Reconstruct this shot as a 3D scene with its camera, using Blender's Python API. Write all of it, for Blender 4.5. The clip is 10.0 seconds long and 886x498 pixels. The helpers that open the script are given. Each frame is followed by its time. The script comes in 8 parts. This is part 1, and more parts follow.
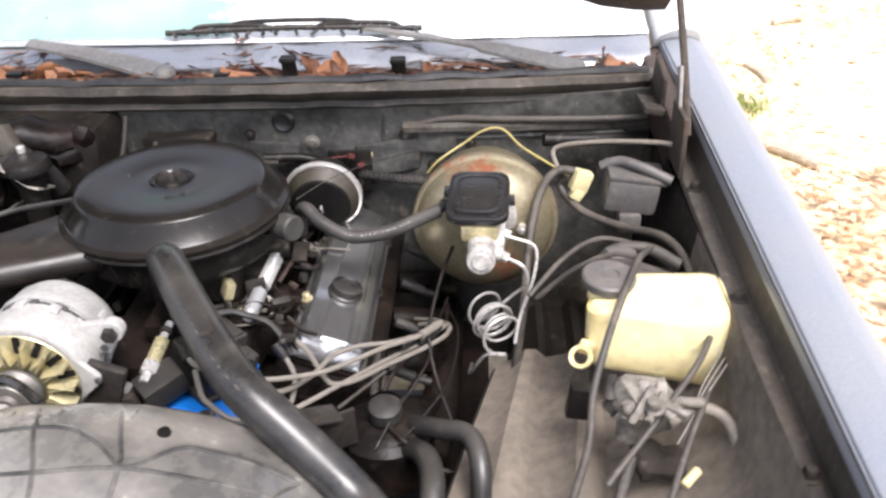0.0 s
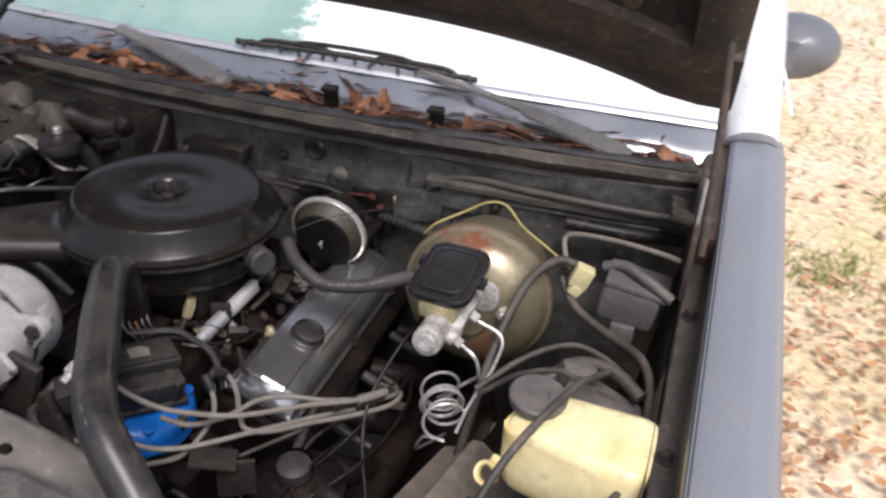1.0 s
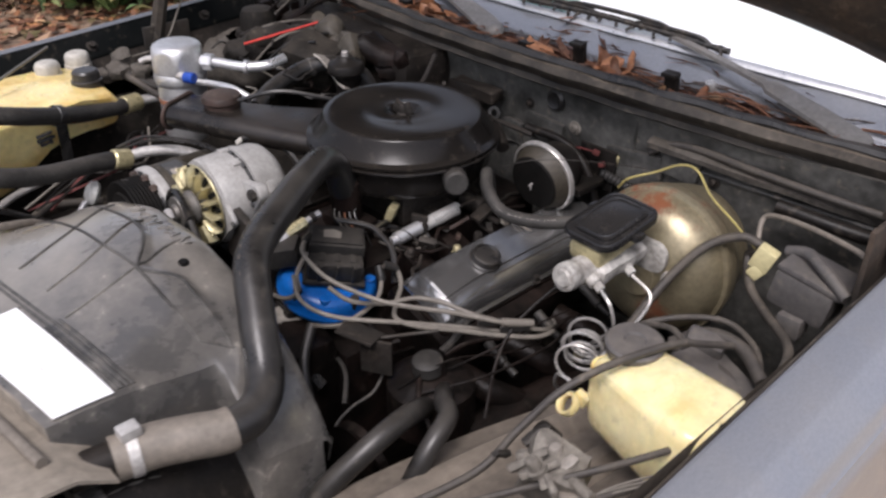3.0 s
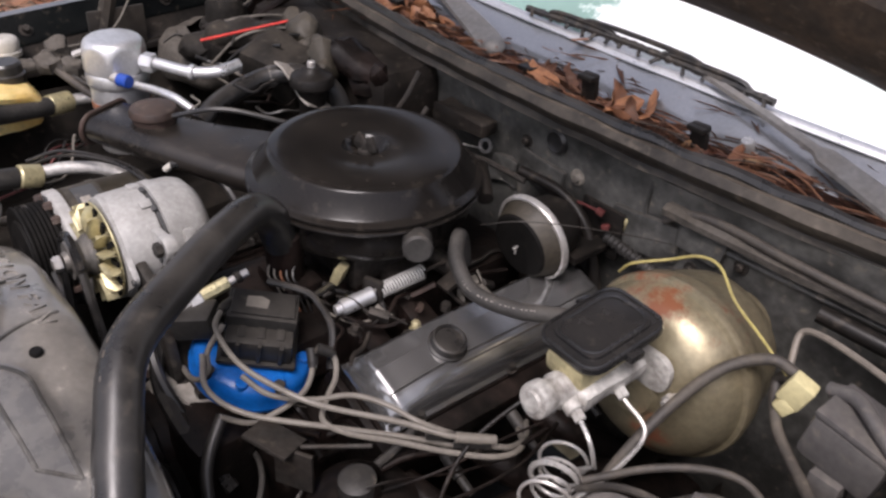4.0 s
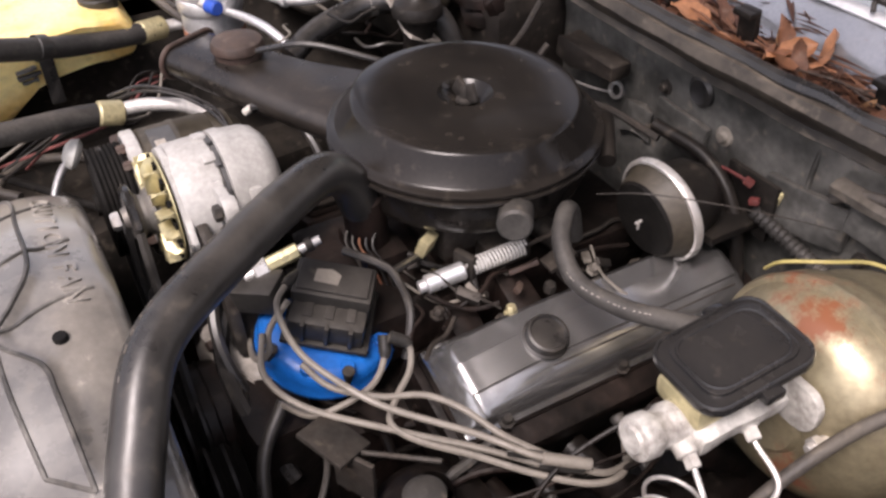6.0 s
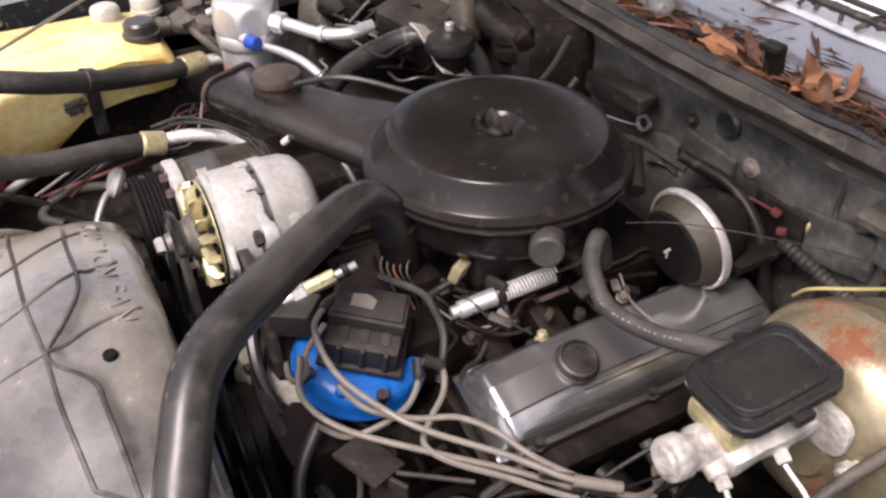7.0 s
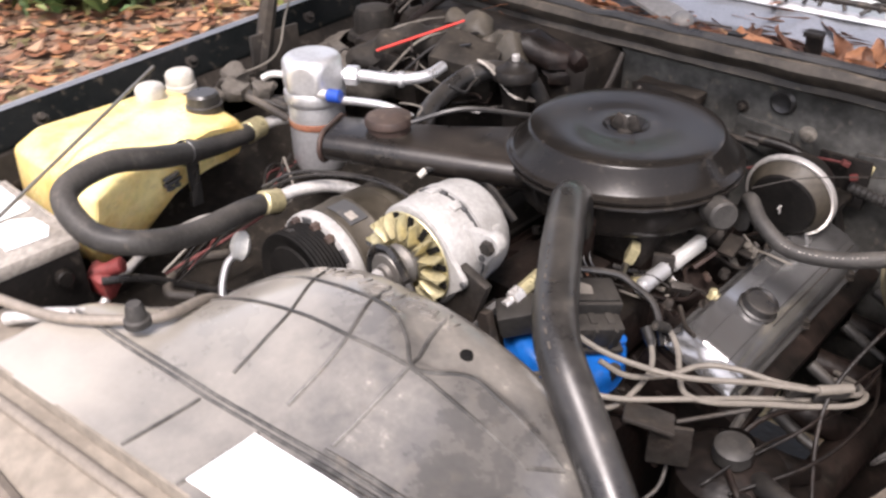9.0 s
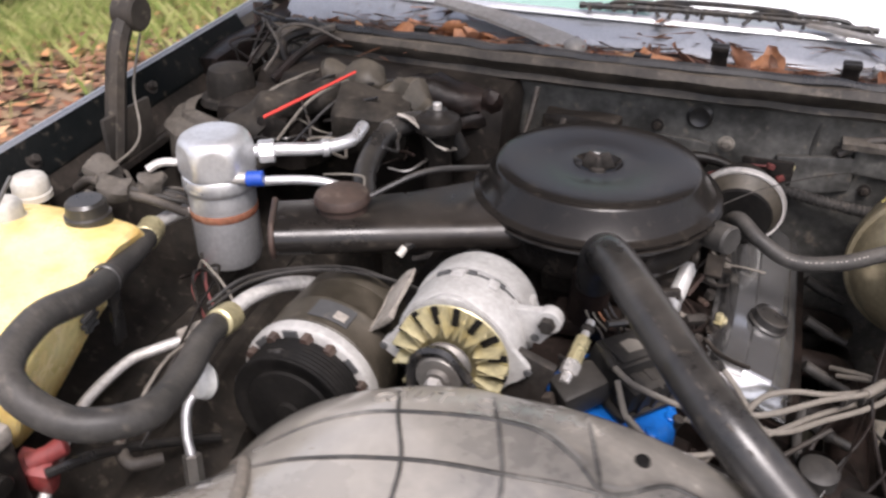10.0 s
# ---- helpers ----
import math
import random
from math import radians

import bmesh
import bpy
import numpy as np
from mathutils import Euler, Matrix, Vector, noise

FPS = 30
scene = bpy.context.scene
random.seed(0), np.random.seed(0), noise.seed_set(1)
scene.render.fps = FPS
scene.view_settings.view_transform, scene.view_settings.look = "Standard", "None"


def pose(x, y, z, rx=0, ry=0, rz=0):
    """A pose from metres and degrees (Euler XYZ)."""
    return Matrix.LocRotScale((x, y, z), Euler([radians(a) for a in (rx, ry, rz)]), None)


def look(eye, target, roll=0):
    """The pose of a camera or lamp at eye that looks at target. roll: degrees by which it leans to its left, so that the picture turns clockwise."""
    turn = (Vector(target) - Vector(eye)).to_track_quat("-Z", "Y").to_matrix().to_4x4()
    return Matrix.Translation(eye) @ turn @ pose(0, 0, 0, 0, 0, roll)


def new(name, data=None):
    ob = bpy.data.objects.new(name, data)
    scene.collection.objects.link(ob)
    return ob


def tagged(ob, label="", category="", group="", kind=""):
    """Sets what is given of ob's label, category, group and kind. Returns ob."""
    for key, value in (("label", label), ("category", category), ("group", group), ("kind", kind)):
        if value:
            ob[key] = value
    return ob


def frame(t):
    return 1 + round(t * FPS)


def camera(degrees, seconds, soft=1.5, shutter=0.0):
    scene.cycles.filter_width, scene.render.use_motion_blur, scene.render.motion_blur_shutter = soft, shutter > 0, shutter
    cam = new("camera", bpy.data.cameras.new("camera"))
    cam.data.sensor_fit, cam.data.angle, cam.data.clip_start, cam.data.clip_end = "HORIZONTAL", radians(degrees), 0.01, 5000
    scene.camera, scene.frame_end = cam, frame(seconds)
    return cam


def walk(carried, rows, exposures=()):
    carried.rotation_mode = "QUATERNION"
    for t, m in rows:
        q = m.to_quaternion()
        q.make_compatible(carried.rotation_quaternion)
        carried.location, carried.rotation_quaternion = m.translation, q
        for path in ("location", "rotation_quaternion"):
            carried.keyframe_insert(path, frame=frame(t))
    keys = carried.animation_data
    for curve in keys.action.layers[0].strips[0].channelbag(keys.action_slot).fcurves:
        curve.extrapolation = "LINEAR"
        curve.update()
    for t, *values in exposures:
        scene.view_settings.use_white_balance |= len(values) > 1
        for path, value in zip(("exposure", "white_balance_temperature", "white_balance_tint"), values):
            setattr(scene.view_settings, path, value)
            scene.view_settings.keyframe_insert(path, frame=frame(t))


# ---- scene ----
cam = camera(54.9, 10.0, soft=2.5, shutter=0.4)
PATH = [
    (0, (0.45, 0.179, 1.476), (0.345, 1.892, 0.448), -2.2),
    (0.5, (0.601, 0.227, 1.494), (0.326, 1.934, 0.489), 1.0),
    (1, (0.722, 0.329, 1.53), (0.22, 1.976, 0.512), 3.7),
    (1.5, (0.912, 0.337, 1.512), (0.013, 1.812, 0.504), 1.8),
    (2, (1.029, 0.241, 1.54), (-0.121, 1.602, 0.631), -0.5),
    (2.2, (1.049, 0.204, 1.519), (-0.104, 1.554, 0.599), -0.1),
    (3.3, (1.047, 0.523, 1.474), (-0.234, 1.643, 0.423), 1.0),
    (3.5, (0.993, 0.588, 1.467), (-0.284, 1.708, 0.411), 2.2),
    (4, (0.877, 0.678, 1.463), (-0.382, 1.788, 0.375), 3.7),
    (4.5, (0.838, 0.784, 1.445), (-0.547, 1.641, 0.284), -0.0),
    (5, (0.797, 0.836, 1.426), (-0.569, 1.56, 0.158), -1.7),
    (5.5, (0.766, 0.842, 1.417), (-0.581, 1.572, 0.131), -1.2),
    (6, (0.761, 0.839, 1.425), (-0.59, 1.598, 0.16), -0.5),
    (6.2, (0.762, 0.835, 1.427), (-0.605, 1.611, 0.19), -0.1),
    (7.3, (0.786, 0.806, 1.435), (-0.639, 1.542, 0.24), -1.3),
    (7.5, (0.79, 0.794, 1.436), (-0.629, 1.541, 0.241), -1.6),
    (8, (0.783, 0.625, 1.438), (-0.637, 1.433, 0.283), -2.4),
    (8.5, (0.712, 0.416, 1.456), (-0.593, 1.487, 0.383), 0.0),
    (9, (0.565, 0.319, 1.423), (-0.611, 1.539, 0.361), -1.4),
    (9.5, (0.388, 0.299, 1.441), (-0.528, 1.718, 0.369), -2.5),
    (10, (0.155, 0.248, 1.42), (-0.456, 1.851, 0.391), -0.4),
]
walk(cam, [(t, look(eye, target, roll)) for t, eye, target, roll in PATH],
     exposures=[(0.0, 1.36, 6350, 15), (0.5, 1.0, 6350, 17), (1.0, 0.40, 6300, 17), (2.0, 0.31, 6350, 17), (3.5, 0.29, 6350, 18), (5.0, 0.96, 6800, 22), (5.5, 0.99, 6800, 22), (7.5, 1.02, 6800, 21), (8.5, 1.24, 6650, 19), (9.0, 1.25, 6650, 19), (9.5, 1.0, 6550, 18), (10.0, 0.95, 6500, 18)])

# ---- light: bright overcast sky, soft high sun ----
world = bpy.data.worlds.new("sky")
scene.world = world
world.use_nodes = True
wn = world.node_tree.nodes
sky = wn.new("ShaderNodeTexSky")
sky.sky_type, sky.sun_disc = "NISHITA", False
sky.sun_elevation, sky.sun_rotation = radians(58), radians(150)
sky.air_density, sky.dust_density, sky.ozone_density = 1.0, 3.0, 1.5
wn["Background"].inputs["Strength"].default_value = 0.15
haze = wn.new("ShaderNodeHueSaturation")
haze.inputs["Saturation"].default_value = 0.45
world.node_tree.links.new(sky.outputs["Color"], haze.inputs["Color"])
world.node_tree.links.new(haze.outputs["Color"], wn["Background"].inputs["Color"])
sun_lamp = bpy.data.lights.new("sun", "SUN")
sun_lamp.energy, sun_lamp.angle, sun_lamp.color = 2.2, radians(24), (1.0, 0.965, 0.93)
sun = new("sun", sun_lamp)
sun.matrix_world = look((1.5, -2.5, 5.0), (0, 0, 0))


# ---- materials ----
def material(name, base, rough=0.5, metal=0.0, vary=0.25, stain=None, amount=0.4, scale=8.0, grain=120.0, bump=0.15,
             coat=0.0, sub=0.0, spec=0.5, sheen_rough=0.15, dust=0.0, specks=0.25):
    """A surface with stains at one scale and grain at a finer one."""
    m = bpy.data.materials.new(name)
    m.use_nodes = True
    n, l = m.node_tree.nodes, m.node_tree.links
    b = n["Principled BSDF"]
    tc = n.new("ShaderNodeTexCoord")
    big, fine = n.new("ShaderNodeTexNoise"), n.new("ShaderNodeTexNoise")
    for t, s, d in ((big, scale, 6.0), (fine, grain, 3.0)):
        t.inputs["Scale"].default_value, t.inputs["Detail"].default_value = s, d
        l.new(tc.outputs["Object"], t.inputs["Vector"])
    big.inputs["Roughness"].default_value = 0.65
    ramp = n.new("ShaderNodeMapRange")
    ramp.inputs["From Min"].default_value, ramp.inputs["From Max"].default_value = 0.42, 0.68
    ramp.inputs["To Max"].default_value = amount
    l.new(big.outputs["Fac"], ramp.inputs["Value"])
    mix = n.new("ShaderNodeMix")
    mix.data_type = "RGBA"
    dark = tuple(c * (1 - vary) for c in base)
    mix.inputs["A"].default_value = (*base, 1)
    mix.inputs["B"].default_value = (*(stain or dark), 1)
    l.new(ramp.outputs["Result"], mix.inputs["Factor"])
    mul = n.new("ShaderNodeMix")
    mul.data_type, mul.blend_type = "RGBA", "MULTIPLY"
    g = n.new("ShaderNodeMapRange")
    g.inputs["From Min"].default_value, g.inputs["From Max"].default_value = 0.3, 0.7
    g.inputs["To Min"].default_value, g.inputs["To Max"].default_value = 1 - vary, 1 + 0.4 * vary
    l.new(fine.outputs["Fac"], g.inputs["Value"])
    mul.inputs["Factor"].default_value = 1.0
    l.new(mix.outputs["Result"], mul.inputs["A"])
    l.new(g.outputs["Result"], mul.inputs["B"])
    # loose dust on faces that look up, broken by noise, and small pale specks
    spot = n.new("ShaderNodeTexNoise")
    spot.inputs["Scale"].default_value, spot.inputs["Detail"].default_value = 55.0, 4.0
    l.new(tc.outputs["Object"], spot.inputs["Vector"])
    sp = n.new("ShaderNodeMapRange")
    sp.inputs["From Min"].default_value, sp.inputs["From Max"].default_value, sp.inputs["To Max"].default_value = 0.60, 0.72, specks
    l.new(spot.outputs["Fac"], sp.inputs["Value"])
    geo, sep = n.new("ShaderNodeNewGeometry"), n.new("ShaderNodeSeparateXYZ")
    l.new(geo.outputs["Normal"], sep.inputs["Vector"])
    up = n.new("ShaderNodeMapRange")
    up.inputs["From Min"].default_value, up.inputs["From Max"].default_value, up.inputs["To Max"].default_value = 0.25, 1.0, dust
    l.new(sep.outputs["Z"], up.inputs["Value"])
    lay = n.new("ShaderNodeMath")
    lay.operation = "MULTIPLY"
    patch = n.new("ShaderNodeMapRange")
    patch.inputs["From Min"].default_value, patch.inputs["From Max"].default_value = 0.32, 0.62
    l.new(big.outputs["Fac"], patch.inputs["Value"])
    l.new(up.outputs["Result"], lay.inputs[0])
    l.new(patch.outputs["Result"], lay.inputs[1])
    both = n.new("ShaderNodeMath")
    both.operation, both.use_clamp = "ADD", True
    l.new(lay.outputs["Value"], both.inputs[0])
    l.new(sp.outputs["Result"], both.inputs[1])
    dusty = n.new("ShaderNodeMix")
    dusty.data_type = "RGBA"
    dusty.inputs["B"].default_value = (0.24, 0.20, 0.155, 1)
    l.new(both.outputs["Value"], dusty.inputs["Factor"])
    l.new(mul.outputs["Result"], dusty.inputs["A"])
    l.new(dusty.outputs["Result"], b.inputs["Base Color"])
    rr = n.new("ShaderNodeMapRange")
    rr.inputs["From Min"].default_value, rr.inputs["From Max"].default_value = 0.3, 0.7
    rr.inputs["To Min"].default_value, rr.inputs["To Max"].default_value = max(0.02, rough - sheen_rough), min(1, rough + sheen_rough)
    l.new(big.outputs["Fac"], rr.inputs["Value"])
    l.new(rr.outputs["Result"], b.inputs["Roughness"])
    bm_ = n.new("ShaderNodeBump")
    bm_.inputs["Strength"].default_value, bm_.inputs["Distance"].default_value = bump, 0.002
    l.new(fine.outputs["Fac"], bm_.inputs["Height"])
    l.new(bm_.outputs["Normal"], b.inputs["Normal"])
    b.inputs["Metallic"].default_value = metal
    b.inputs["Coat Weight"].default_value = coat
    b.inputs["Coat Roughness"].default_value = 0.12
    b.inputs["Specular IOR Level"].default_value = spec
    b.inputs["Subsurface Weight"].default_value = sub
    b.inputs["Subsurface Radius"].default_value = (0.03, 0.02, 0.008)
    return m


M_PAINT = material("grey_blue_paint", (0.225, 0.242, 0.275), 0.36, 0.15, 0.12, (0.27, 0.275, 0.285), 0.6, 3.5, 300, 0.02, coat=0.15, dust=0.10, specks=0.08)
M_COWL_PAINT = material("glossy_grey_cowl_paint", (0.31, 0.32, 0.34), 0.20, 0.60, 0.12, (0.30, 0.295, 0.285), 0.6, 5.0, 200, 0.015, coat=1.0, sheen_rough=0.08, dust=0.06, specks=0.06)
M_PAINT_DARK = material("dark_body_paint", (0.016, 0.018, 0.018), 0.5, 0.0, 0.25, (0.06, 0.054, 0.045), 0.55, 5.0, 200, 0.05, coat=0.2, dust=0.3, specks=0.3)
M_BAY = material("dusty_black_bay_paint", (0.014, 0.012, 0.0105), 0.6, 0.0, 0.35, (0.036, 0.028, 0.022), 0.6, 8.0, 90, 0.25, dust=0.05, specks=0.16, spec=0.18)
M_FIREWALL = material("firewall_paint", (0.040, 0.0395, 0.0365), 0.42, 0.0, 0.30, (0.15, 0.147, 0.136), 0.8, 9.0, 80, 0.2, dust=0.16, specks=0.38, spec=0.4)
M_COWL = material("dusty_cowl_metal", (0.024, 0.021, 0.018), 0.5, 0.0, 0.25, (0.125, 0.106, 0.085), 0.8, 6.0, 90, 0.25, dust=0.45, specks=0.25, spec=0.3)
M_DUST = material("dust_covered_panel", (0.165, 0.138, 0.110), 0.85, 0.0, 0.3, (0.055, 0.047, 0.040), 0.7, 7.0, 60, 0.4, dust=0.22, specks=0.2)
M_DUST_DARK = material("dark_brown_surface", (0.018, 0.0155, 0.013), 0.85, 0.0, 0.35, (0.042, 0.034, 0.027), 0.5, 12.0, 60, 0.4, dust=0.05, specks=0.2, spec=0.2)
M_HOOD = material("hood_underside", (0.022, 0.02, 0.018), 0.7, 0.0, 0.3, (0.07, 0.055, 0.04), 0.6, 4.0, 60, 0.3, spec=0.32)
M_HOOD_EDGE = material("rusty_hood_edge", (0.032, 0.026, 0.021), 0.75, 0.0, 0.35, (0.11, 0.072, 0.046), 0.6, 9.0, 90, 0.4)
M_BLACK = material("black_enamel", (0.0105, 0.0095, 0.0088), 0.42, 0.0, 0.3, (0.028, 0.022, 0.018), 0.5, 7.0, 150, 0.12, dust=0.05, specks=0.12, spec=0.2)
M_AC = material("air_cleaner_enamel", (0.0095, 0.0086, 0.008), 0.20, 0.0, 0.15, (0.022, 0.018, 0.015), 0.4, 5.0, 220, 0.05, dust=0.03, specks=0.07, spec=0.24, sheen_rough=0.09)
M_PLASTIC = material("dusty_black_plastic", (0.017, 0.0165, 0.016), 0.42, 0.0, 0.25, (0.055, 0.052, 0.047), 0.6, 6.0, 140, 0.15, dust=0.10, specks=0.12, spec=0.3)
M_RUBBER = material("black_rubber", (0.014, 0.0136, 0.0134), 0.34, 0.0, 0.12, (0.046, 0.044, 0.042), 0.6, 10.0, 180, 0.06, dust=0.12, specks=0.12, spec=0.5)
M_SHROUD = material("dusty_shroud_plastic", (0.068, 0.066, 0.063), 0.30, 0.0, 0.12, (0.235, 0.218, 0.192), 0.85, 6.5, 140, 0.05, coat=0.8, sheen_rough=0.10, dust=0.13, specks=0.12)
sn, sl = M_SHROUD.node_tree.nodes, M_SHROUD.node_tree.links
scuff, scuff_edge, scuff_mix, scuff_tc = sn.new("ShaderNodeTexNoise"), sn.new("ShaderNodeMapRange"), sn.new("ShaderNodeMix"), sn.new("ShaderNodeTexCoord")
scuff.inputs["Scale"].default_value, scuff.inputs["Detail"].default_value, scuff.inputs["Roughness"].default_value = 13.0, 12.0, 0.80
scuff_edge.inputs["From Min"].default_value, scuff_edge.inputs["From Max"].default_value, scuff_edge.inputs["To Max"].default_value = 0.585, 0.665, 0.62
scuff_mix.data_type = "RGBA"
scuff_mix.inputs["B"].default_value = (0.50, 0.46, 0.395, 1)
sl.new(scuff_tc.outputs["Object"], scuff.inputs["Vector"])
sl.new(scuff.outputs["Fac"], scuff_edge.inputs["Value"])
sl.new(sn["Principled BSDF"].inputs["Base Color"].links[0].from_socket, scuff_mix.inputs["A"])
film_sep, film_x, film_mul, film_add, film_noise = sn.new("ShaderNodeSeparateXYZ"), sn.new("ShaderNodeMapRange"), sn.new("ShaderNodeMath"), sn.new("ShaderNodeMath"), sn.new("ShaderNodeTexNoise")
film_noise.inputs["Scale"].default_value, film_noise.inputs["Detail"].default_value = 5.0, 6.0
film_x.inputs["From Min"].default_value, film_x.inputs["From Max"].default_value, film_x.inputs["To Max"].default_value = 0.08, -0.20, 1.05
film_mul.operation, film_add.operation, film_add.use_clamp = "MULTIPLY", "MAXIMUM", True
sl.new(scuff_tc.outputs["Object"], film_sep.inputs["Vector"])
sl.new(scuff_tc.outputs["Object"], film_noise.inputs["Vector"])
sl.new(film_sep.outputs["X"], film_x.inputs["Value"])
sl.new(film_x.outputs["Result"], film_mul.inputs[0])
sl.new(film_noise.outputs["Fac"], film_mul.inputs[1])
sl.new(film_mul.outputs["Value"], film_add.inputs[0])
sl.new(scuff_edge.outputs["Result"], film_add.inputs[1])
sl.new(film_add.outputs["Value"], scuff_mix.inputs["Factor"])
sl.new(scuff_mix.outputs["Result"], sn["Principled BSDF"].inputs["Base Color"])
M_RUBBER_GREY = material("chalky_rubber", (0.026, 0.0248, 0.0233), 0.55, 0.0, 0.25, (0.085, 0.080, 0.073), 0.6, 12.0, 180, 0.2, dust=0.11, specks=0.18, spec=0.32)
M_GREASE = material("greasy_iron", (0.0075, 0.0062, 0.0056), 0.42, 0.0, 0.4, (0.026, 0.015, 0.012), 0.6, 12.0, 90, 0.5, dust=0.02, specks=0.05, spec=0.16)
M_IRON = material("grey_cast_iron", (0.045, 0.041, 0.037), 0.6, 0.5, 0.35, (0.036, 0.026, 0.02), 0.7, 14.0, 120, 0.5, dust=0.12, specks=0.2, spec=0.32)
M_ALU = material("cast_aluminium", (0.62, 0.60, 0.57), 0.5, 0.45, 0.2, (0.36, 0.34, 0.31), 0.6, 18.0, 160, 0.35, dust=0.0, specks=0.12)
M_ALU_SHINY = material("bright_aluminium", (0.70, 0.70, 0.70), 0.40, 0.75, 0.12, (0.5, 0.5, 0.5), 0.5, 12.0, 160, 0.1, dust=0.0, specks=0.05)
M_CHROME = material("steel_line", (0.62, 0.60, 0.57), 0.34, 0.55, 0.2, (0.35, 0.3, 0.25), 0.5, 20.0, 160, 0.1, dust=0.0, specks=0.08)
M_ALU_PALE = material("chalky_pale_casting", (0.41, 0.40, 0.38), 0.6, 0.10, 0.15, (0.20, 0.19, 0.172), 0.6, 16.0, 160, 0.35, dust=0.0, specks=0.14)
M_CAST = material("grimy_casting", (0.52, 0.50, 0.46), 0.55, 0.15, 0.2, (0.12, 0.10, 0.085), 0.85, 34.0, 160, 0.4, dust=0.0, specks=0.2)
M_GRIT = material("dirty_pale_casting", (0.20, 0.18, 0.15), 0.7, 0.0, 0.35, (0.06, 0.05, 0.042), 0.8, 40.0, 140, 0.4, specks=0.2)
M_VALVE = material("valve_cover_steel", (0.48, 0.476, 0.47), 0.20, 0.88, 0.05, (0.24, 0.235, 0.225), 0.75, 9.0, 160, 0.0, dust=0.03, specks=0.05, sheen_rough=0.04)
M_BRASS = material("yellow_zinc", (0.62, 0.55, 0.32), 0.38, 0.6, 0.25, (0.40, 0.35, 0.22), 0.6, 20.0, 160, 0.15)
M_RUST = material("rust", (0.23, 0.085, 0.045), 0.85, 0.0, 0.4, (0.36, 0.2, 0.11), 0.5, 25.0, 120, 0.5)
M_YELLOW = material("yellowed_tank_plastic", (0.91, 0.76, 0.35), 0.30, 0.0, 0.12, (0.66, 0.41, 0.10), 0.9, 10.0, 60, 0.08, sub=0.25, dust=0.0, specks=0.24, coat=0.4)
M_YELLOW_LIGHT = material("yellowed_bottle_plastic", (0.92, 0.82, 0.47), 0.28, 0.0, 0.10, (0.70, 0.52, 0.19), 0.8, 11.0, 60, 0.08, sub=0.25, dust=0.0, specks=0.28, coat=0.7)
M_BLUE = material("blue_cap_plastic", (0.003, 0.115, 0.43), 0.38, 0.0, 0.15, (0.005, 0.10, 0.42), 0.5, 12.0, 160, 0.08, dust=0.0, specks=0.06)
M_BLUE_DARK = material("blue_valve_cap", (0.01, 0.06, 0.35), 0.4, 0.0, 0.1)
M_WIRE = material("tan_ignition_lead", (0.19, 0.17, 0.142), 0.6, 0.0, 0.2, (0.10, 0.09, 0.075), 0.6, 25.0, 200, 0.1, dust=0.0, specks=0.15)
M_YELLOW_WIRE = material("yellow_wire", (0.42, 0.35, 0.12), 0.5, 0.0, 0.2, (0.25, 0.2, 0.1), 0.5, 25.0)
M_RED_DULL = material("dull_red_plastic", (0.12, 0.025, 0.022), 0.6, 0.0, 0.3, (0.08, 0.03, 0.025), 0.6, 20.0)
M_RED = material("red_paint", (0.65, 0.045, 0.03), 0.5, 0.0, 0.2, dust=0.0, specks=0.0)
M_RED_CLAMP = material("faded_red_rubber", (0.27, 0.045, 0.042), 0.55, 0.0, 0.3, (0.20, 0.05, 0.045), 0.6, 25.0)
M_RED_WIRE = material("red_wire", (0.17, 0.05, 0.045), 0.6, 0.0, 0.3)
M_WHITE = material("white_plastic", (0.70, 0.70, 0.66), 0.5, 0.0, 0.12, (0.5, 0.48, 0.42), 0.5, 12.0, dust=0.0, specks=0.2)
M_PAPER = material("white_paper_label", (0.86, 0.86, 0.85), 0.55, 0.0, 0.04, (0.75, 0.74, 0.72), 0.4, 14.0, 200, 0.05, dust=0.0, specks=0.0)
# print ink, also the painted shade of slots and holes
M_INK_SLOT = material("ink_and_slot_shade", (0.06, 0.06, 0.06), 0.6, 0.0, 0.1)
M_TEAL = material("dark_teal_paint", (0.004, 0.005, 0.0051), 0.5, 0.0, 0.2, (0.012, 0.012, 0.0115), 0.5, 7.0, 160, 0.06, specks=0.12, spec=0.07)
M_LIP = material("dusty_inner_lip", (0.045, 0.038, 0.032), 0.6, 0.0, 0.3, (0.13, 0.105, 0.08), 0.6, 6.0, 90, 0.3)
M_GRIME = material("grimy_pale_plastic", (0.34, 0.31, 0.27), 0.55, 0.0, 0.3, (0.14, 0.12, 0.10), 0.7, 22.0, 120, 0.3)
M_RIB = material("rib_shadow_plastic", (0.036, 0.034, 0.031), 0.45, 0.0, 0.3, (0.25, 0.235, 0.21), 0.75, 13.0, 140, 0.1)
M_BOX = material("faded_brown_plastic", (0.088, 0.082, 0.079), 0.5, 0.0, 0.2, (0.15, 0.135, 0.118), 0.5, 14.0, 120, 0.1, dust=0.2)
M_SCROLL = material("dust_caked_grey_plastic", (0.095, 0.085, 0.073), 0.7, 0.0, 0.3, (0.045, 0.040, 0.034), 0.7, 16.0, 120, 0.3, dust=0.15, specks=0.2, spec=0.2)
M_HEATER = material("sooty_heater_plastic", (0.017, 0.0152, 0.0132), 0.7, 0.0, 0.3, (0.052, 0.044, 0.035), 0.6, 14.0, 120, 0.3, dust=0.08, specks=0.15, spec=0.15)
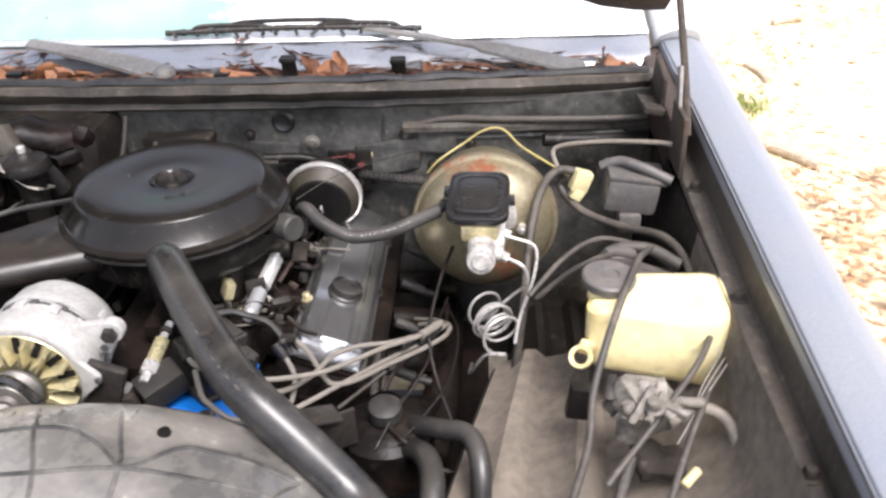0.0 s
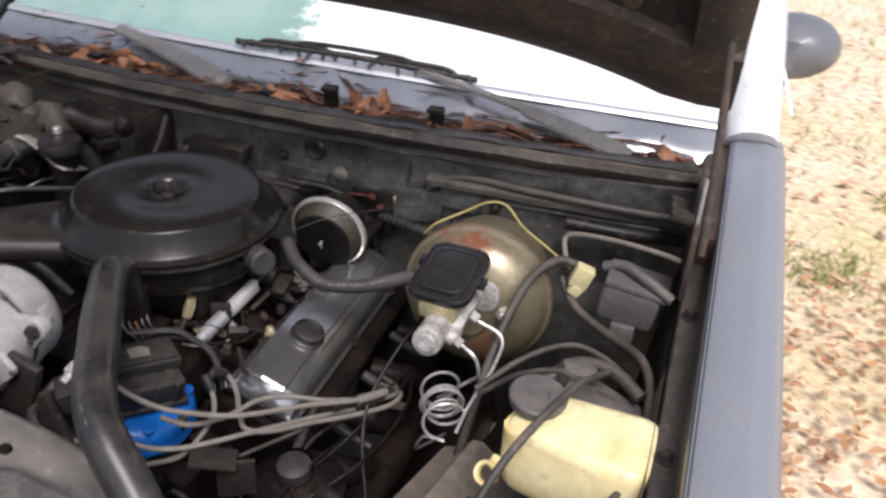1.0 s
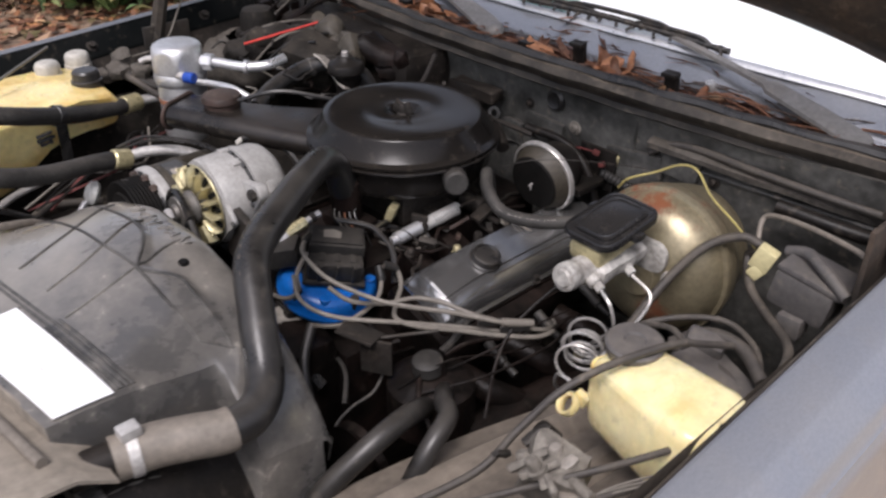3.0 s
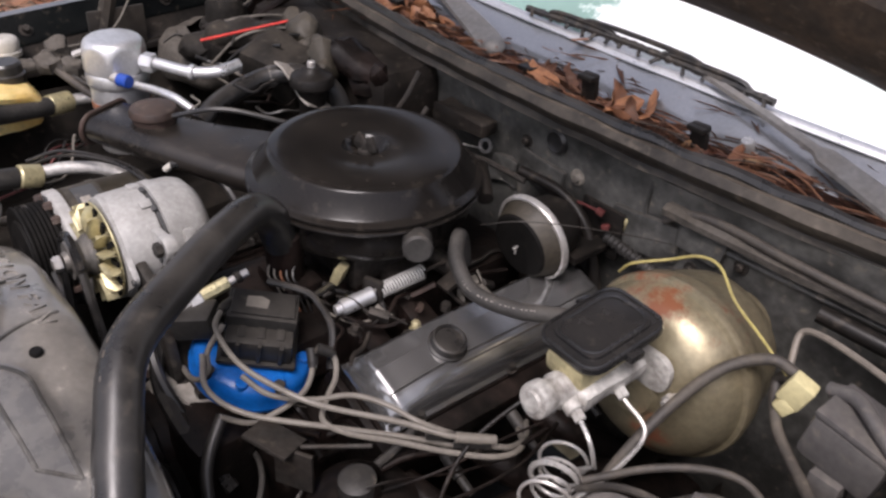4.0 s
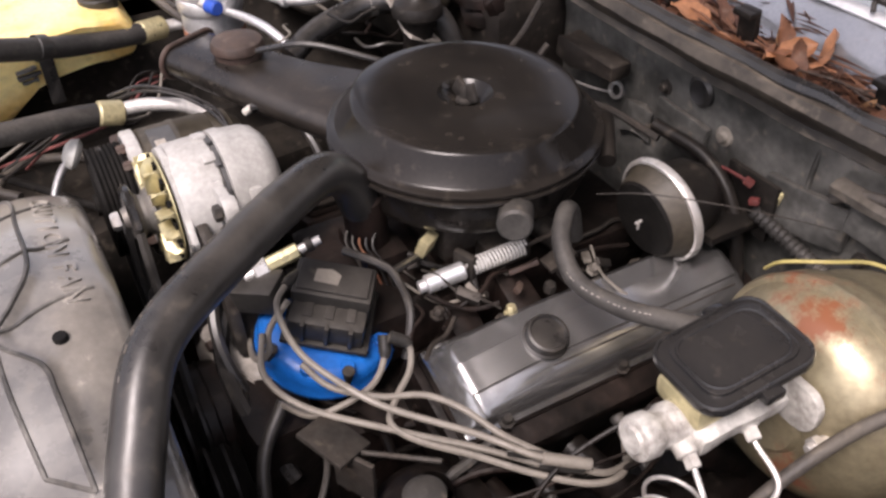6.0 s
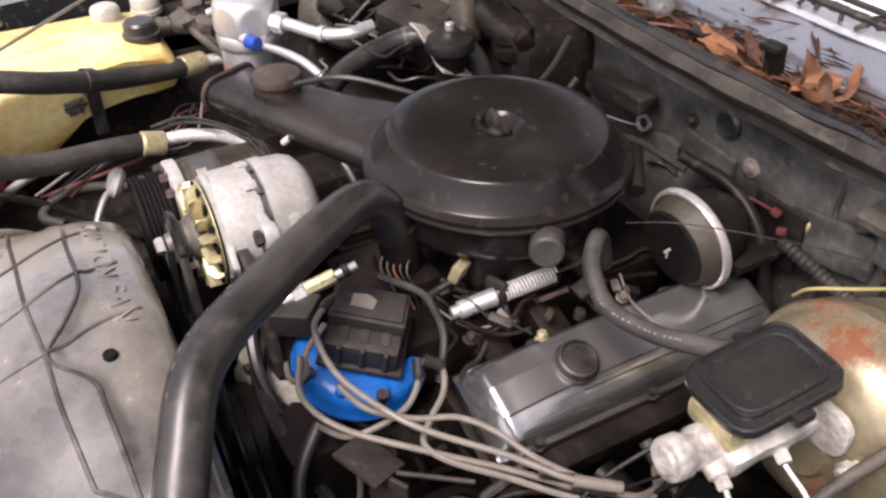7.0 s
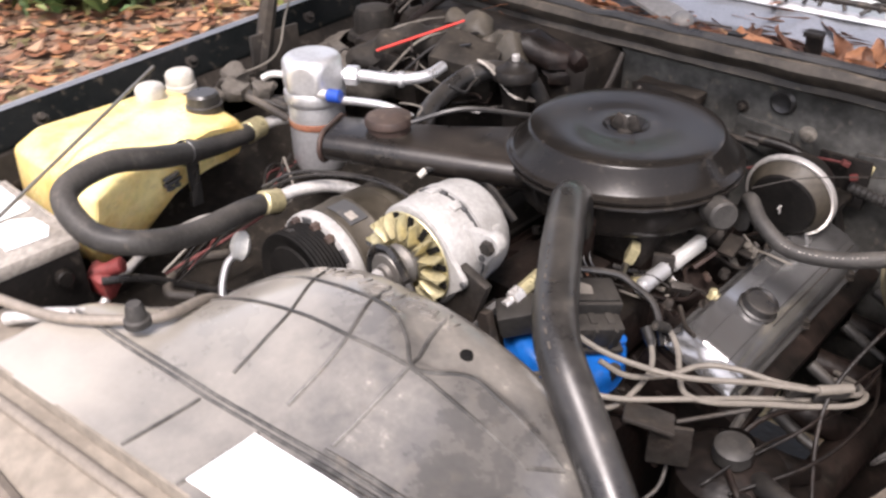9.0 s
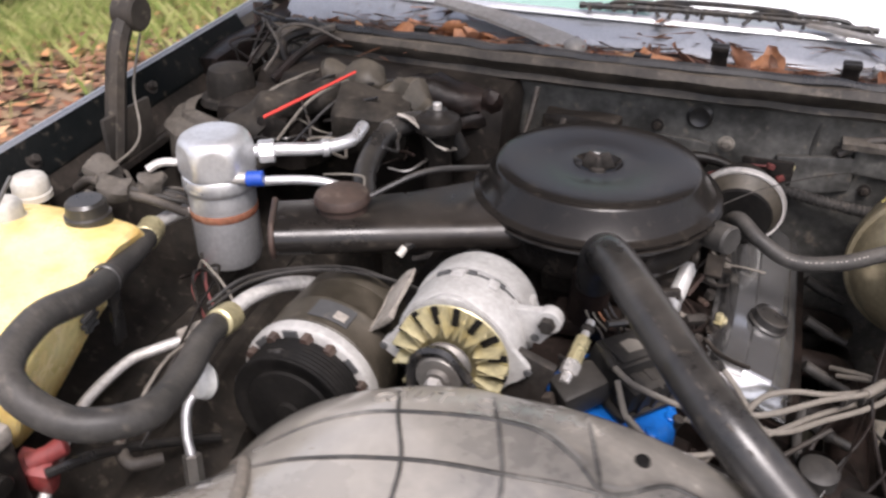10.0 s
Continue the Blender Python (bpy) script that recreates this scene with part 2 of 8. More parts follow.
M_TAN_DUST = material("pale_tan_dust", (0.27, 0.235, 0.19), 0.8, 0.0, 0.25, (0.13, 0.112, 0.09), 0.6, 8.0, 70, 0.3, dust=0.2, specks=0.2)
M_LEAF_TAN = material("tan_dead_leaf", (0.42, 0.25, 0.13), 0.65, 0.0, 0.3, (0.28, 0.13, 0.06), 0.7, 40.0, 120, 0.2)
M_LEAF_BROAD = material("orange_brown_dead_leaf", (0.43, 0.19, 0.085), 0.5, 0.0, 0.25, (0.20, 0.08, 0.04), 0.6, 45.0, 120, 0.15)
M_RUSTY = material("rusty_black_steel", (0.034, 0.021, 0.016), 0.6, 0.0, 0.3, (0.070, 0.036, 0.025), 0.6, 20.0, 120, 0.3, dust=0.1, specks=0.15)
M_LEAF_DARK = material("dark_dead_leaf", (0.15, 0.065, 0.035), 0.7, 0.0, 0.35, (0.08, 0.04, 0.025), 0.7, 40.0, 120, 0.3)
M_LID = material("satin_black_lid", (0.0145, 0.0145, 0.015), 0.25, 0.0, 0.10, (0.030, 0.027, 0.025), 0.5, 6.0, 160, 0.05, dust=0.05, specks=0.1)
M_STICK = material("weathered_wood", (0.52, 0.42, 0.32), 0.8, 0.0, 0.3, (0.30, 0.22, 0.15), 0.6, 20.0, 90, 0.4)
# white that puts the glare on the body paint into the pillar's colour
M_PILLAR = material("pillar_glare_white", (0.72, 0.72, 0.71), 0.4, 0.0, 0.1, (0.5, 0.5, 0.5), 0.4, 8.0, 120, 0.05)
# also the painted shade of the shroud's hole and the fan's gaps
M_CLUTCH = material("sooty_black_and_gap_shade", (0.008, 0.0075, 0.007), 0.7, 0.0, 0.3, (0.018, 0.016, 0.014), 0.5, 14.0, 120, 0.2, specks=0.02, spec=0.1)
M_OFFWHITE = material("grubby_white_plastic", (0.50, 0.48, 0.43), 0.5, 0.0, 0.2, (0.30, 0.27, 0.22), 0.6, 20.0, 90, 0.1)
M_LOOM = material("dusty_loom_tape", (0.045, 0.039, 0.034), 0.65, 0.0, 0.25, (0.10, 0.085, 0.066), 0.6, 18.0, 160, 0.2, dust=0.15)
M_HOSE_DUST = material("dust_caked_hose", (0.22, 0.19, 0.155), 0.6, 0.0, 0.2, (0.10, 0.088, 0.075), 0.6, 9.0, 120, 0.1)
M_CREAM = material("cream_connector", (0.62, 0.55, 0.30), 0.55, 0.0, 0.15)
M_LEAF = material("dead_leaf", (0.23, 0.095, 0.045), 0.7, 0.0, 0.35, (0.15, 0.065, 0.035), 0.7, 30.0, 120, 0.3)
M_DULL_STEEL = material("dull_grey_steel", (0.24, 0.23, 0.21), 0.45, 0.6, 0.2, (0.12, 0.10, 0.085), 0.6, 20.0, 160, 0.15, specks=0.12)
M_OLIVE = material("dusty_olive_steel", (0.032, 0.027, 0.018), 0.55, 0.1, 0.25, (0.066, 0.054, 0.039), 0.6, 9.0, 120, 0.15, dust=0.25, specks=0.15)
# mirror colour set darker to hold the shade on its underside
M_MIRROR = material("shaded_mirror_shell", (0.13, 0.14, 0.15), 0.4, 0.0, 0.12, (0.17, 0.175, 0.18), 0.5, 8.0, 160, 0.03, coat=0.2)
M_FAINT = material("faded_print", (0.66, 0.65, 0.63), 0.55, 0.0, 0.05)
M_SNORKEL = material("worn_snorkel_enamel", (0.011, 0.0095, 0.0085), 0.32, 0.0, 0.2, (0.034, 0.027, 0.022), 0.6, 8.0, 150, 0.08, dust=0.03, specks=0.10, spec=0.4)
M_SPRING = material("bright_plated_spring", (0.66, 0.65, 0.62), 0.32, 0.3, 0.1, (0.5, 0.48, 0.45), 0.4, 20.0, 160, 0.05, specks=0.04)
M_DEBRIS = material("rotten_debris", (0.06, 0.04, 0.03), 0.9, 0.0, 0.5, (0.14, 0.09, 0.06), 0.7, 60.0, 150, 0.6)
M_WIPER = material("wiper_rubber", (0.02, 0.02, 0.02), 0.6, 0.0, 0.3, (0.09, 0.07, 0.05), 0.5, 30.0)
M_STRIP = material("wiper_arm_metal", (0.23, 0.22, 0.205), 0.5, 0.3, 0.2, (0.15, 0.13, 0.11), 0.6, 12.0)


def zinc():
    """Iridescent zinc shell that rusts on its top shoulder and low down, in blotches."""
    m = material("gold_cadmium", (0.33, 0.285, 0.185), 0.44, 0.55, 0.2, (0.20, 0.155, 0.09), 0.75, 6.0, 120, 0.12, dust=0.16, specks=0.14)
    n, l = m.node_tree.nodes, m.node_tree.links
    b = n["Principled BSDF"]
    old = b.inputs["Base Color"].links[0].from_socket
    tc, sep = n.new("ShaderNodeTexCoord"), n.new("ShaderNodeSeparateXYZ")
    l.new(tc.outputs["Object"], sep.inputs["Vector"])
    blot, edge = n.new("ShaderNodeTexNoise"), n.new("ShaderNodeMapRange")
    blot.inputs["Scale"].default_value, blot.inputs["Detail"].default_value, blot.inputs["Roughness"].default_value = 13.0, 7.0, 0.7
    l.new(tc.outputs["Object"], blot.inputs["Vector"])
    top, low, add, both = n.new("ShaderNodeMapRange"), n.new("ShaderNodeMapRange"), n.new("ShaderNodeMath"), n.new("ShaderNodeMath")
    l.new(sep.outputs["Z"], top.inputs["Value"])
    l.new(sep.outputs["Z"], low.inputs["Value"])
    top.inputs["From Min"].default_value, top.inputs["From Max"].default_value, top.inputs["To Max"].default_value = 0.160, 0.205, 0.12
    low.inputs["From Min"].default_value, low.inputs["From Max"].default_value, low.inputs["To Min"].default_value, low.inputs["To Max"].default_value = 0.00, 0.10, 0.15, 0.0
    add.operation, both.operation = "ADD", "ADD"
    l.new(top.outputs["Result"], add.inputs[0])
    l.new(low.outputs["Result"], add.inputs[1])
    # one rust patch behind the reservoir lid, another under the cylinder
    last = add.outputs["Value"]
    for centre, reach in (((-0.018, -0.070, 0.232), 0.065), ((0.02, -0.095, 0.08), 0.055)):
        far, near, more = n.new("ShaderNodeVectorMath"), n.new("ShaderNodeMapRange"), n.new("ShaderNodeMath")
        far.operation, more.operation = "DISTANCE", "ADD"
        far.inputs[1].default_value = centre
        l.new(tc.outputs["Object"], far.inputs[0])
        near.inputs["From Min"].default_value, near.inputs["From Max"].default_value = reach, 0.3 * reach
        near.inputs["To Max"].default_value = 0.17
        l.new(far.outputs["Value"], near.inputs["Value"])
        l.new(last, more.inputs[0])
        l.new(near.outputs["Result"], more.inputs[1])
        last = more.outputs["Value"]
    l.new(last, both.inputs[0])
    l.new(blot.outputs["Fac"], both.inputs[1])
    edge.inputs["From Min"].default_value, edge.inputs["From Max"].default_value = 0.68, 0.78
    l.new(both.outputs["Value"], edge.inputs["Value"])
    rust = n.new("ShaderNodeMix")
    rust.data_type = "RGBA"
    rust.inputs["B"].default_value = (0.20, 0.075, 0.036, 1)
    l.new(edge.outputs["Result"], rust.inputs["Factor"])
    l.new(old, rust.inputs["A"])
    l.new(rust.outputs["Result"], b.inputs["Base Color"])
    dull = n.new("ShaderNodeMapRange")
    dull.inputs["To Min"].default_value, dull.inputs["To Max"].default_value = 0.62, 0.0
    l.new(edge.outputs["Result"], dull.inputs["Value"])
    l.new(dull.outputs["Result"], b.inputs["Metallic"])
    return m


M_ZINC = zinc()


def leafy(name, colours, rough=0.6):
    """Colour that differs from leaf to leaf."""
    m = bpy.data.materials.new(name)
    m.use_nodes = True
    n, l = m.node_tree.nodes, m.node_tree.links
    b = n["Principled BSDF"]
    geo, ramp = n.new("ShaderNodeNewGeometry"), n.new("ShaderNodeValToRGB")
    ramp.color_ramp.elements[0].color = (*colours[0], 1)
    ramp.color_ramp.elements[1].color = (*colours[-1], 1)
    for i, c in enumerate(colours[1:-1]):
        ramp.color_ramp.elements.new((i + 1) / (len(colours) - 1)).color = (*c, 1)
    l.new(geo.outputs["Random Per Island"], ramp.inputs["Fac"])
    l.new(ramp.outputs["Color"], b.inputs["Base Color"])
    b.inputs["Roughness"].default_value = rough
    return m


M_LITTER = leafy("leaf_litter", [(0.40, 0.20, 0.10), (0.58, 0.36, 0.20), (0.66, 0.50, 0.33), (0.46, 0.24, 0.13), (0.72, 0.60, 0.44)])
M_NEEDLE = leafy("pine_needles", [(0.050, 0.022, 0.014), (0.13, 0.05, 0.028), (0.03, 0.018, 0.013), (0.21, 0.10, 0.055), (0.075, 0.032, 0.02)])
M_GRASS = leafy("grass_blades", [(0.14, 0.20, 0.04), (0.27, 0.31, 0.09), (0.42, 0.40, 0.17)])
M_LITTER_ORANGE = leafy("orange_leaf_crumbs", [(0.35, 0.16, 0.07), (0.50, 0.28, 0.13), (0.24, 0.115, 0.06), (0.60, 0.42, 0.25), (0.40, 0.20, 0.09)])
M_LITTER_RED = leafy("red_leaf_litter", [(0.085, 0.034, 0.019), (0.21, 0.08, 0.035), (0.045, 0.026, 0.017), (0.25, 0.125, 0.065), (0.125, 0.048, 0.026), (0.095, 0.085, 0.03), (0.33, 0.205, 0.125), (0.16, 0.06, 0.03), (0.42, 0.20, 0.085), (0.50, 0.34, 0.19)])
M_BUSH = leafy("bush_leaves", [(0.03, 0.06, 0.015), (0.08, 0.14, 0.035), (0.05, 0.10, 0.02), (0.16, 0.22, 0.06), (0.30, 0.35, 0.13), (0.16, 0.085, 0.04), (0.06, 0.11, 0.025)])


def soil():
    m = bpy.data.materials.new("sandy_soil")
    m.use_nodes = True
    n, l = m.node_tree.nodes, m.node_tree.links
    b = n["Principled BSDF"]
    tc = n.new("ShaderNodeTexCoord")
    a, c = n.new("ShaderNodeTexNoise"), n.new("ShaderNodeTexNoise")
    a.inputs["Scale"].default_value, a.inputs["Detail"].default_value = 0.9, 8
    c.inputs["Scale"].default_value, c.inputs["Detail"].default_value = 28, 6
    ra, rc = n.new("ShaderNodeValToRGB"), n.new("ShaderNodeValToRGB")
    ra.color_ramp.elements[0].position, ra.color_ramp.elements[0].color = 0.42, (0.80, 0.70, 0.56, 1)
    ra.color_ramp.elements[1].position, ra.color_ramp.elements[1].color = 0.70, (0.62, 0.54, 0.31, 1)
    rc.color_ramp.elements[0].position, rc.color_ramp.elements[0].color = 0.30, (0.68, 0.60, 0.53, 1)
    rc.color_ramp.elements[1].position, rc.color_ramp.elements[1].color = 0.7, (1.15, 1.1, 1.0, 1)
    mix, bump = n.new("ShaderNodeMix"), n.new("ShaderNodeBump")
    mix.data_type, mix.blend_type = "RGBA", "MULTIPLY"
    mix.inputs["Factor"].default_value = 1
    for t in (a, c):
        l.new(tc.outputs["Object"], t.inputs["Vector"])
    l.new(a.outputs["Fac"], ra.inputs["Fac"])
    l.new(c.outputs["Fac"], rc.inputs["Fac"])
    l.new(ra.outputs["Color"], mix.inputs["A"])
    l.new(rc.outputs["Color"], mix.inputs["B"])
    sep, west, mould = n.new("ShaderNodeSeparateXYZ"), n.new("ShaderNodeMapRange"), n.new("ShaderNodeMix")
    l.new(tc.outputs["Object"], sep.inputs["Vector"])
    l.new(sep.outputs["X"], west.inputs["Value"])
    west.inputs["From Min"].default_value, west.inputs["From Max"].default_value = -2.6, -0.9
    west.inputs["To Min"].default_value, west.inputs["To Max"].default_value = 0.85, 0.0
    mould.data_type = "RGBA"
    mould.inputs["B"].default_value = (0.12, 0.07, 0.045, 1)
    l.new(west.outputs["Result"], mould.inputs["Factor"])
    l.new(mix.outputs["Result"], mould.inputs["A"])
    l.new(mould.outputs["Result"], b.inputs["Base Color"])
    bump.inputs["Strength"].default_value, bump.inputs["Distance"].default_value = 0.6, 0.02
    l.new(c.outputs["Fac"], bump.inputs["Height"])
    l.new(bump.outputs["Normal"], b.inputs["Normal"])
    b.inputs["Roughness"].default_value = 0.95
    return m


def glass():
    """Greenish windscreen glass; pale film painted for mirrored sky, greener at left for trees."""
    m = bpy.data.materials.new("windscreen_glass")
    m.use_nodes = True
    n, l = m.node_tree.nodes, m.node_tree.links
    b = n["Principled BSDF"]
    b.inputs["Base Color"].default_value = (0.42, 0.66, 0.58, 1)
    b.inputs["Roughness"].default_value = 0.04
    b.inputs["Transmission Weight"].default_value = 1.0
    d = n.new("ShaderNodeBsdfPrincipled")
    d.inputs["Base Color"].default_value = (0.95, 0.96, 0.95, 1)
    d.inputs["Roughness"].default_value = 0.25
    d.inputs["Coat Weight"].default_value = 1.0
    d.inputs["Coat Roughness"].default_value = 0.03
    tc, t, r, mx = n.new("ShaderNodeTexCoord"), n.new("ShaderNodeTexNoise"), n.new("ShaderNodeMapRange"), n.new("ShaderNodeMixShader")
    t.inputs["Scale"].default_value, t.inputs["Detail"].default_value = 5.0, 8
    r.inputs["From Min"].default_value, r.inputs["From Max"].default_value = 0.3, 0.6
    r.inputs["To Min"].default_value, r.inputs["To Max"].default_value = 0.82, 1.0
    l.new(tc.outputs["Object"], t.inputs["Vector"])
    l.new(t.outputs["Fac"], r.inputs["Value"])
    # ragged edge along x between the painted sky and tree reflections
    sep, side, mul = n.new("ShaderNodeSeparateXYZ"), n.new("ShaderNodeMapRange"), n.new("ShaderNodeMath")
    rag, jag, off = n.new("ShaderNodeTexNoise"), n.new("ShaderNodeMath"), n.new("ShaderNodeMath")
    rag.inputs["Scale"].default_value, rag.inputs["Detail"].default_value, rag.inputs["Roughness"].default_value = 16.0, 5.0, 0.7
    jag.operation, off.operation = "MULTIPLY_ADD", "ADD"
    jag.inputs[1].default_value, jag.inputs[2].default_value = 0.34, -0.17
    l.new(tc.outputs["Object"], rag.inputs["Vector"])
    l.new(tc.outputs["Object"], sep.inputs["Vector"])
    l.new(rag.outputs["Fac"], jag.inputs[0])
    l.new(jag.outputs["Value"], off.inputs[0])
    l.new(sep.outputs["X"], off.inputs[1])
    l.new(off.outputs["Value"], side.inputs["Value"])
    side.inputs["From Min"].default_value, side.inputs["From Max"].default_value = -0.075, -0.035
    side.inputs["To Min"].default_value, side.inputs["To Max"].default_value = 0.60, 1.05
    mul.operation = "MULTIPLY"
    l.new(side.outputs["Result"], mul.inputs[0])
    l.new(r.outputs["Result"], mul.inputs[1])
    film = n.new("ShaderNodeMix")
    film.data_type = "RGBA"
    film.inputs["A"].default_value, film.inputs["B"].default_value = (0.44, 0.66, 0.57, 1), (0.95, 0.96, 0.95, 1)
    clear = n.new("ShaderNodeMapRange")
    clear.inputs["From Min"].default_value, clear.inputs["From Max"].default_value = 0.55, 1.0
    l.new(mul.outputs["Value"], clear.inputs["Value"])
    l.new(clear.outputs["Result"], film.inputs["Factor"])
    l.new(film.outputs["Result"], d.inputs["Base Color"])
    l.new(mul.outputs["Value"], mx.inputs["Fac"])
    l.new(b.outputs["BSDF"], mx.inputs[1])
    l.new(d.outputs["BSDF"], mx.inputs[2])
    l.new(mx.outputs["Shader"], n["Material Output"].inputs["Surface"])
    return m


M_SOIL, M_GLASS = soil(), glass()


# ---- builders ----
def thing(name, place, label, category, group="", kind=""):
    ob = new(name)
    ob.empty_display_size = 0.05
    ob.location = place
    return tagged(ob, label, category, group, kind)


def base_of(ob):
    p = Vector(ob.location)
    while ob.parent:
        ob = ob.parent
        p += ob.location
    return p


def part(name, bm, mat, parent=None, label="", smooth=True):
    """Links a bmesh in world metres as one mesh under its thing."""
    if parent:
        bmesh.ops.translate(bm, verts=bm.verts, vec=-base_of(parent))
    bmesh.ops.recalc_face_normals(bm, faces=bm.faces)
    me = bpy.data.meshes.new(name)
    bm.to_mesh(me)
    bm.free()
    me.materials.append(mat)
    if smooth:
        me.polygons.foreach_set("use_smooth", [True] * len(me.polygons))
        me.set_sharp_from_angle(angle=radians(38))
    ob = new(name, me)
    if parent:
        ob.parent = parent
    return tagged(ob, label)


def join(*bms):
    out = bmesh.new()
    for b in bms:
        me = bpy.data.meshes.new("tmp")
        b.to_mesh(me)
        out.from_mesh(me)
        bpy.data.meshes.remove(me)
        b.free()
    return out


def basis(axis, up=(0, 0, 1)):
    """Rotation that takes z to axis."""
    return Vector(axis).normalized().to_track_quat("Z", "Y").to_matrix().to_4x4()


def box(c, s, bevel=0.004, rot=(0, 0, 0), taper=1.0, seg=2):
    bm = bmesh.new()
    bmesh.ops.create_cube(bm, size=1)
    for v in bm.verts:
        k = taper if v.co.z > 0 else 1
        v.co = Vector((v.co.x * s[0] * k, v.co.y * s[1] * k, v.co.z * s[2]))
    if bevel:
        bmesh.ops.bevel(bm, geom=bm.edges[:], offset=min(bevel, 0.45 * min(s)), segments=seg, profile=0.6, affect="EDGES")
    bm.transform(pose(*c, *rot))
    return bm


def lathe(profile, place, axis=(0, 0, 1), n=32):
    """Turns (radius, height) pairs about an axis."""
    bm = bmesh.new()
    rings = []
    for r, h in profile:
        if r < 1e-5:
            rings.append([bm.verts.new((0, 0, h))])
        else:
            rings.append([bm.verts.new((r * math.cos(2 * math.pi * i / n), r * math.sin(2 * math.pi * i / n), h)) for i in range(n)])
    for a, b in zip(rings, rings[1:]):
        for i in range(n):
            j = (i + 1) % n
            if len(a) == 1 and len(b) > 1:
                bm.faces.new((a[0], b[i], b[j]))
            elif len(b) == 1 and len(a) > 1:
                bm.faces.new((a[i], a[j], b[0]))
            elif len(a) > 1:
                bm.faces.new((a[i], a[j], b[j], b[i]))
    bm.transform(Matrix.Translation(place) @ basis(axis))
    return bm


def rod(a, b, r, n=14, cap=0.15, r2=None):
    """A round bar from a to b with eased ends."""
    a, b = Vector(a), Vector(b)
    h, r2 = (b - a).length, r if r2 is None else r2
    c = min(r, r2, h) * cap
    return lathe([(0, 0), (r - c, 0), (r, c), (r2, h - c), (r2 - c, h), (0, h)], a, b - a, n)


def glide(pts, steps):
    """A smooth line through the points."""
    p = [Vector(q) for q in pts]
    p = [2 * p[0] - p[1]] + p + [2 * p[-1] - p[-2]]
    out = []
    for i in range(1, len(p) - 2):
        for k in range(steps):
            t = k / steps
            a, b, c, d = p[i - 1:i + 3]
            out.append(0.5 * (2 * b + (c - a) * t + (2 * a - 5 * b + 4 * c - d) * t * t + (3 * b - a - 3 * c + d) * t ** 3))
    return out + [p[-2]]


def tube(pts, r, n=10, steps=8, straight=False, radii=None):
    line = [Vector(q) for q in pts] if straight else glide(pts, steps)
    bm = bmesh.new()
    rings, side = [], None
    for i, q in enumerate(line):
        d = (line[min(i + 1, len(line) - 1)] - line[max(i - 1, 0)]).normalized()
        if side is None:
            side = d.orthogonal().normalized()
        side = (side - d * side.dot(d)).normalized()
        up = d.cross(side)
        rr = r if radii is None else radii(i / (len(line) - 1)) * r
        rings.append([bm.verts.new(q + rr * (math.cos(a) * side + math.sin(a) * up)) for a in (2 * math.pi * k / n for k in range(n))])
    for a, b in zip(rings, rings[1:]):
        for i in range(n):
            j = (i + 1) % n
            bm.faces.new((a[i], a[j], b[j], b[i]))
    bm.faces.new(rings[0][::-1])
    bm.faces.new(rings[-1])
    return bm


def sheet(rows, offset):
    """A skin over rows of points, thickened by an offset vector."""
    bm = bmesh.new()
    o = Vector(offset)
    top = [[bm.verts.new(p) for p in r] for r in rows]
    low = [[bm.verts.new(Vector(p) + o) for p in r] for r in rows]
    R, C = len(rows), len(rows[0])
    for i in range(R - 1):
        for j in range(C - 1):
            bm.faces.new((top[i][j], top[i][j + 1], top[i + 1][j + 1], top[i + 1][j]))
            bm.faces.new((low[i][j], low[i + 1][j], low[i + 1][j + 1], low[i][j + 1]))
    for i in range(R - 1):
        for j in (0, C - 1):
            bm.faces.new((top[i][j], top[i + 1][j], low[i + 1][j], low[i][j]))
    for j in range(C - 1):
        for i in (0, R - 1):
            bm.faces.new((top[i][j], low[i][j], low[i][j + 1], top[i][j + 1]))
    return bm


def prism(outline, m, depth, bevel=0.0):
    """A flat outline in x, y pushed along z, laid by the pose m."""
    bm = bmesh.new()
    a = [bm.verts.new((x, y, 0)) for x, y in outline]
    b = [bm.verts.new((x, y, depth)) for x, y in outline]
    bm.faces.new(a[::-1])
    bm.faces.new(b)
    for i in range(len(a)):
        j = (i + 1) % len(a)
        bm.faces.new((a[i], a[j], b[j], b[i]))
    if bevel:
        bmesh.ops.bevel(bm, geom=bm.edges[:], offset=bevel, segments=2, profile=0.6, affect="EDGES")
    bm.transform(m)
    return bm


def span(a, b, n):
    return [a + (b - a) * i / (n - 1) for i in range(n)]


def rounded(w, h, r, k=5):
    """Outline of a rectangle with round corners."""
    out = []
    for cx, cy, a0 in ((w / 2 - r, h / 2 - r, 0), (-w / 2 + r, h / 2 - r, 90), (-w / 2 + r, -h / 2 + r, 180), (w / 2 - r, -h / 2 + r, 270)):
        for i in range(k):
            a = radians(a0 + 90 * i / (k - 1))
            out.append((cx + r * math.cos(a), cy + r * math.sin(a)))
    return out


def lumpy(bm, amp, freq, cuts=2):
    """Crumples a closed mesh."""
    bmesh.ops.subdivide_edges(bm, edges=[e for e in bm.edges if e.calc_length() > 0.012], cuts=cuts, use_grid_fill=True)
    bm.normal_update()
    for v in bm.verts:
        v.co += v.normal * amp * noise.noise(v.co * freq)
    return bm


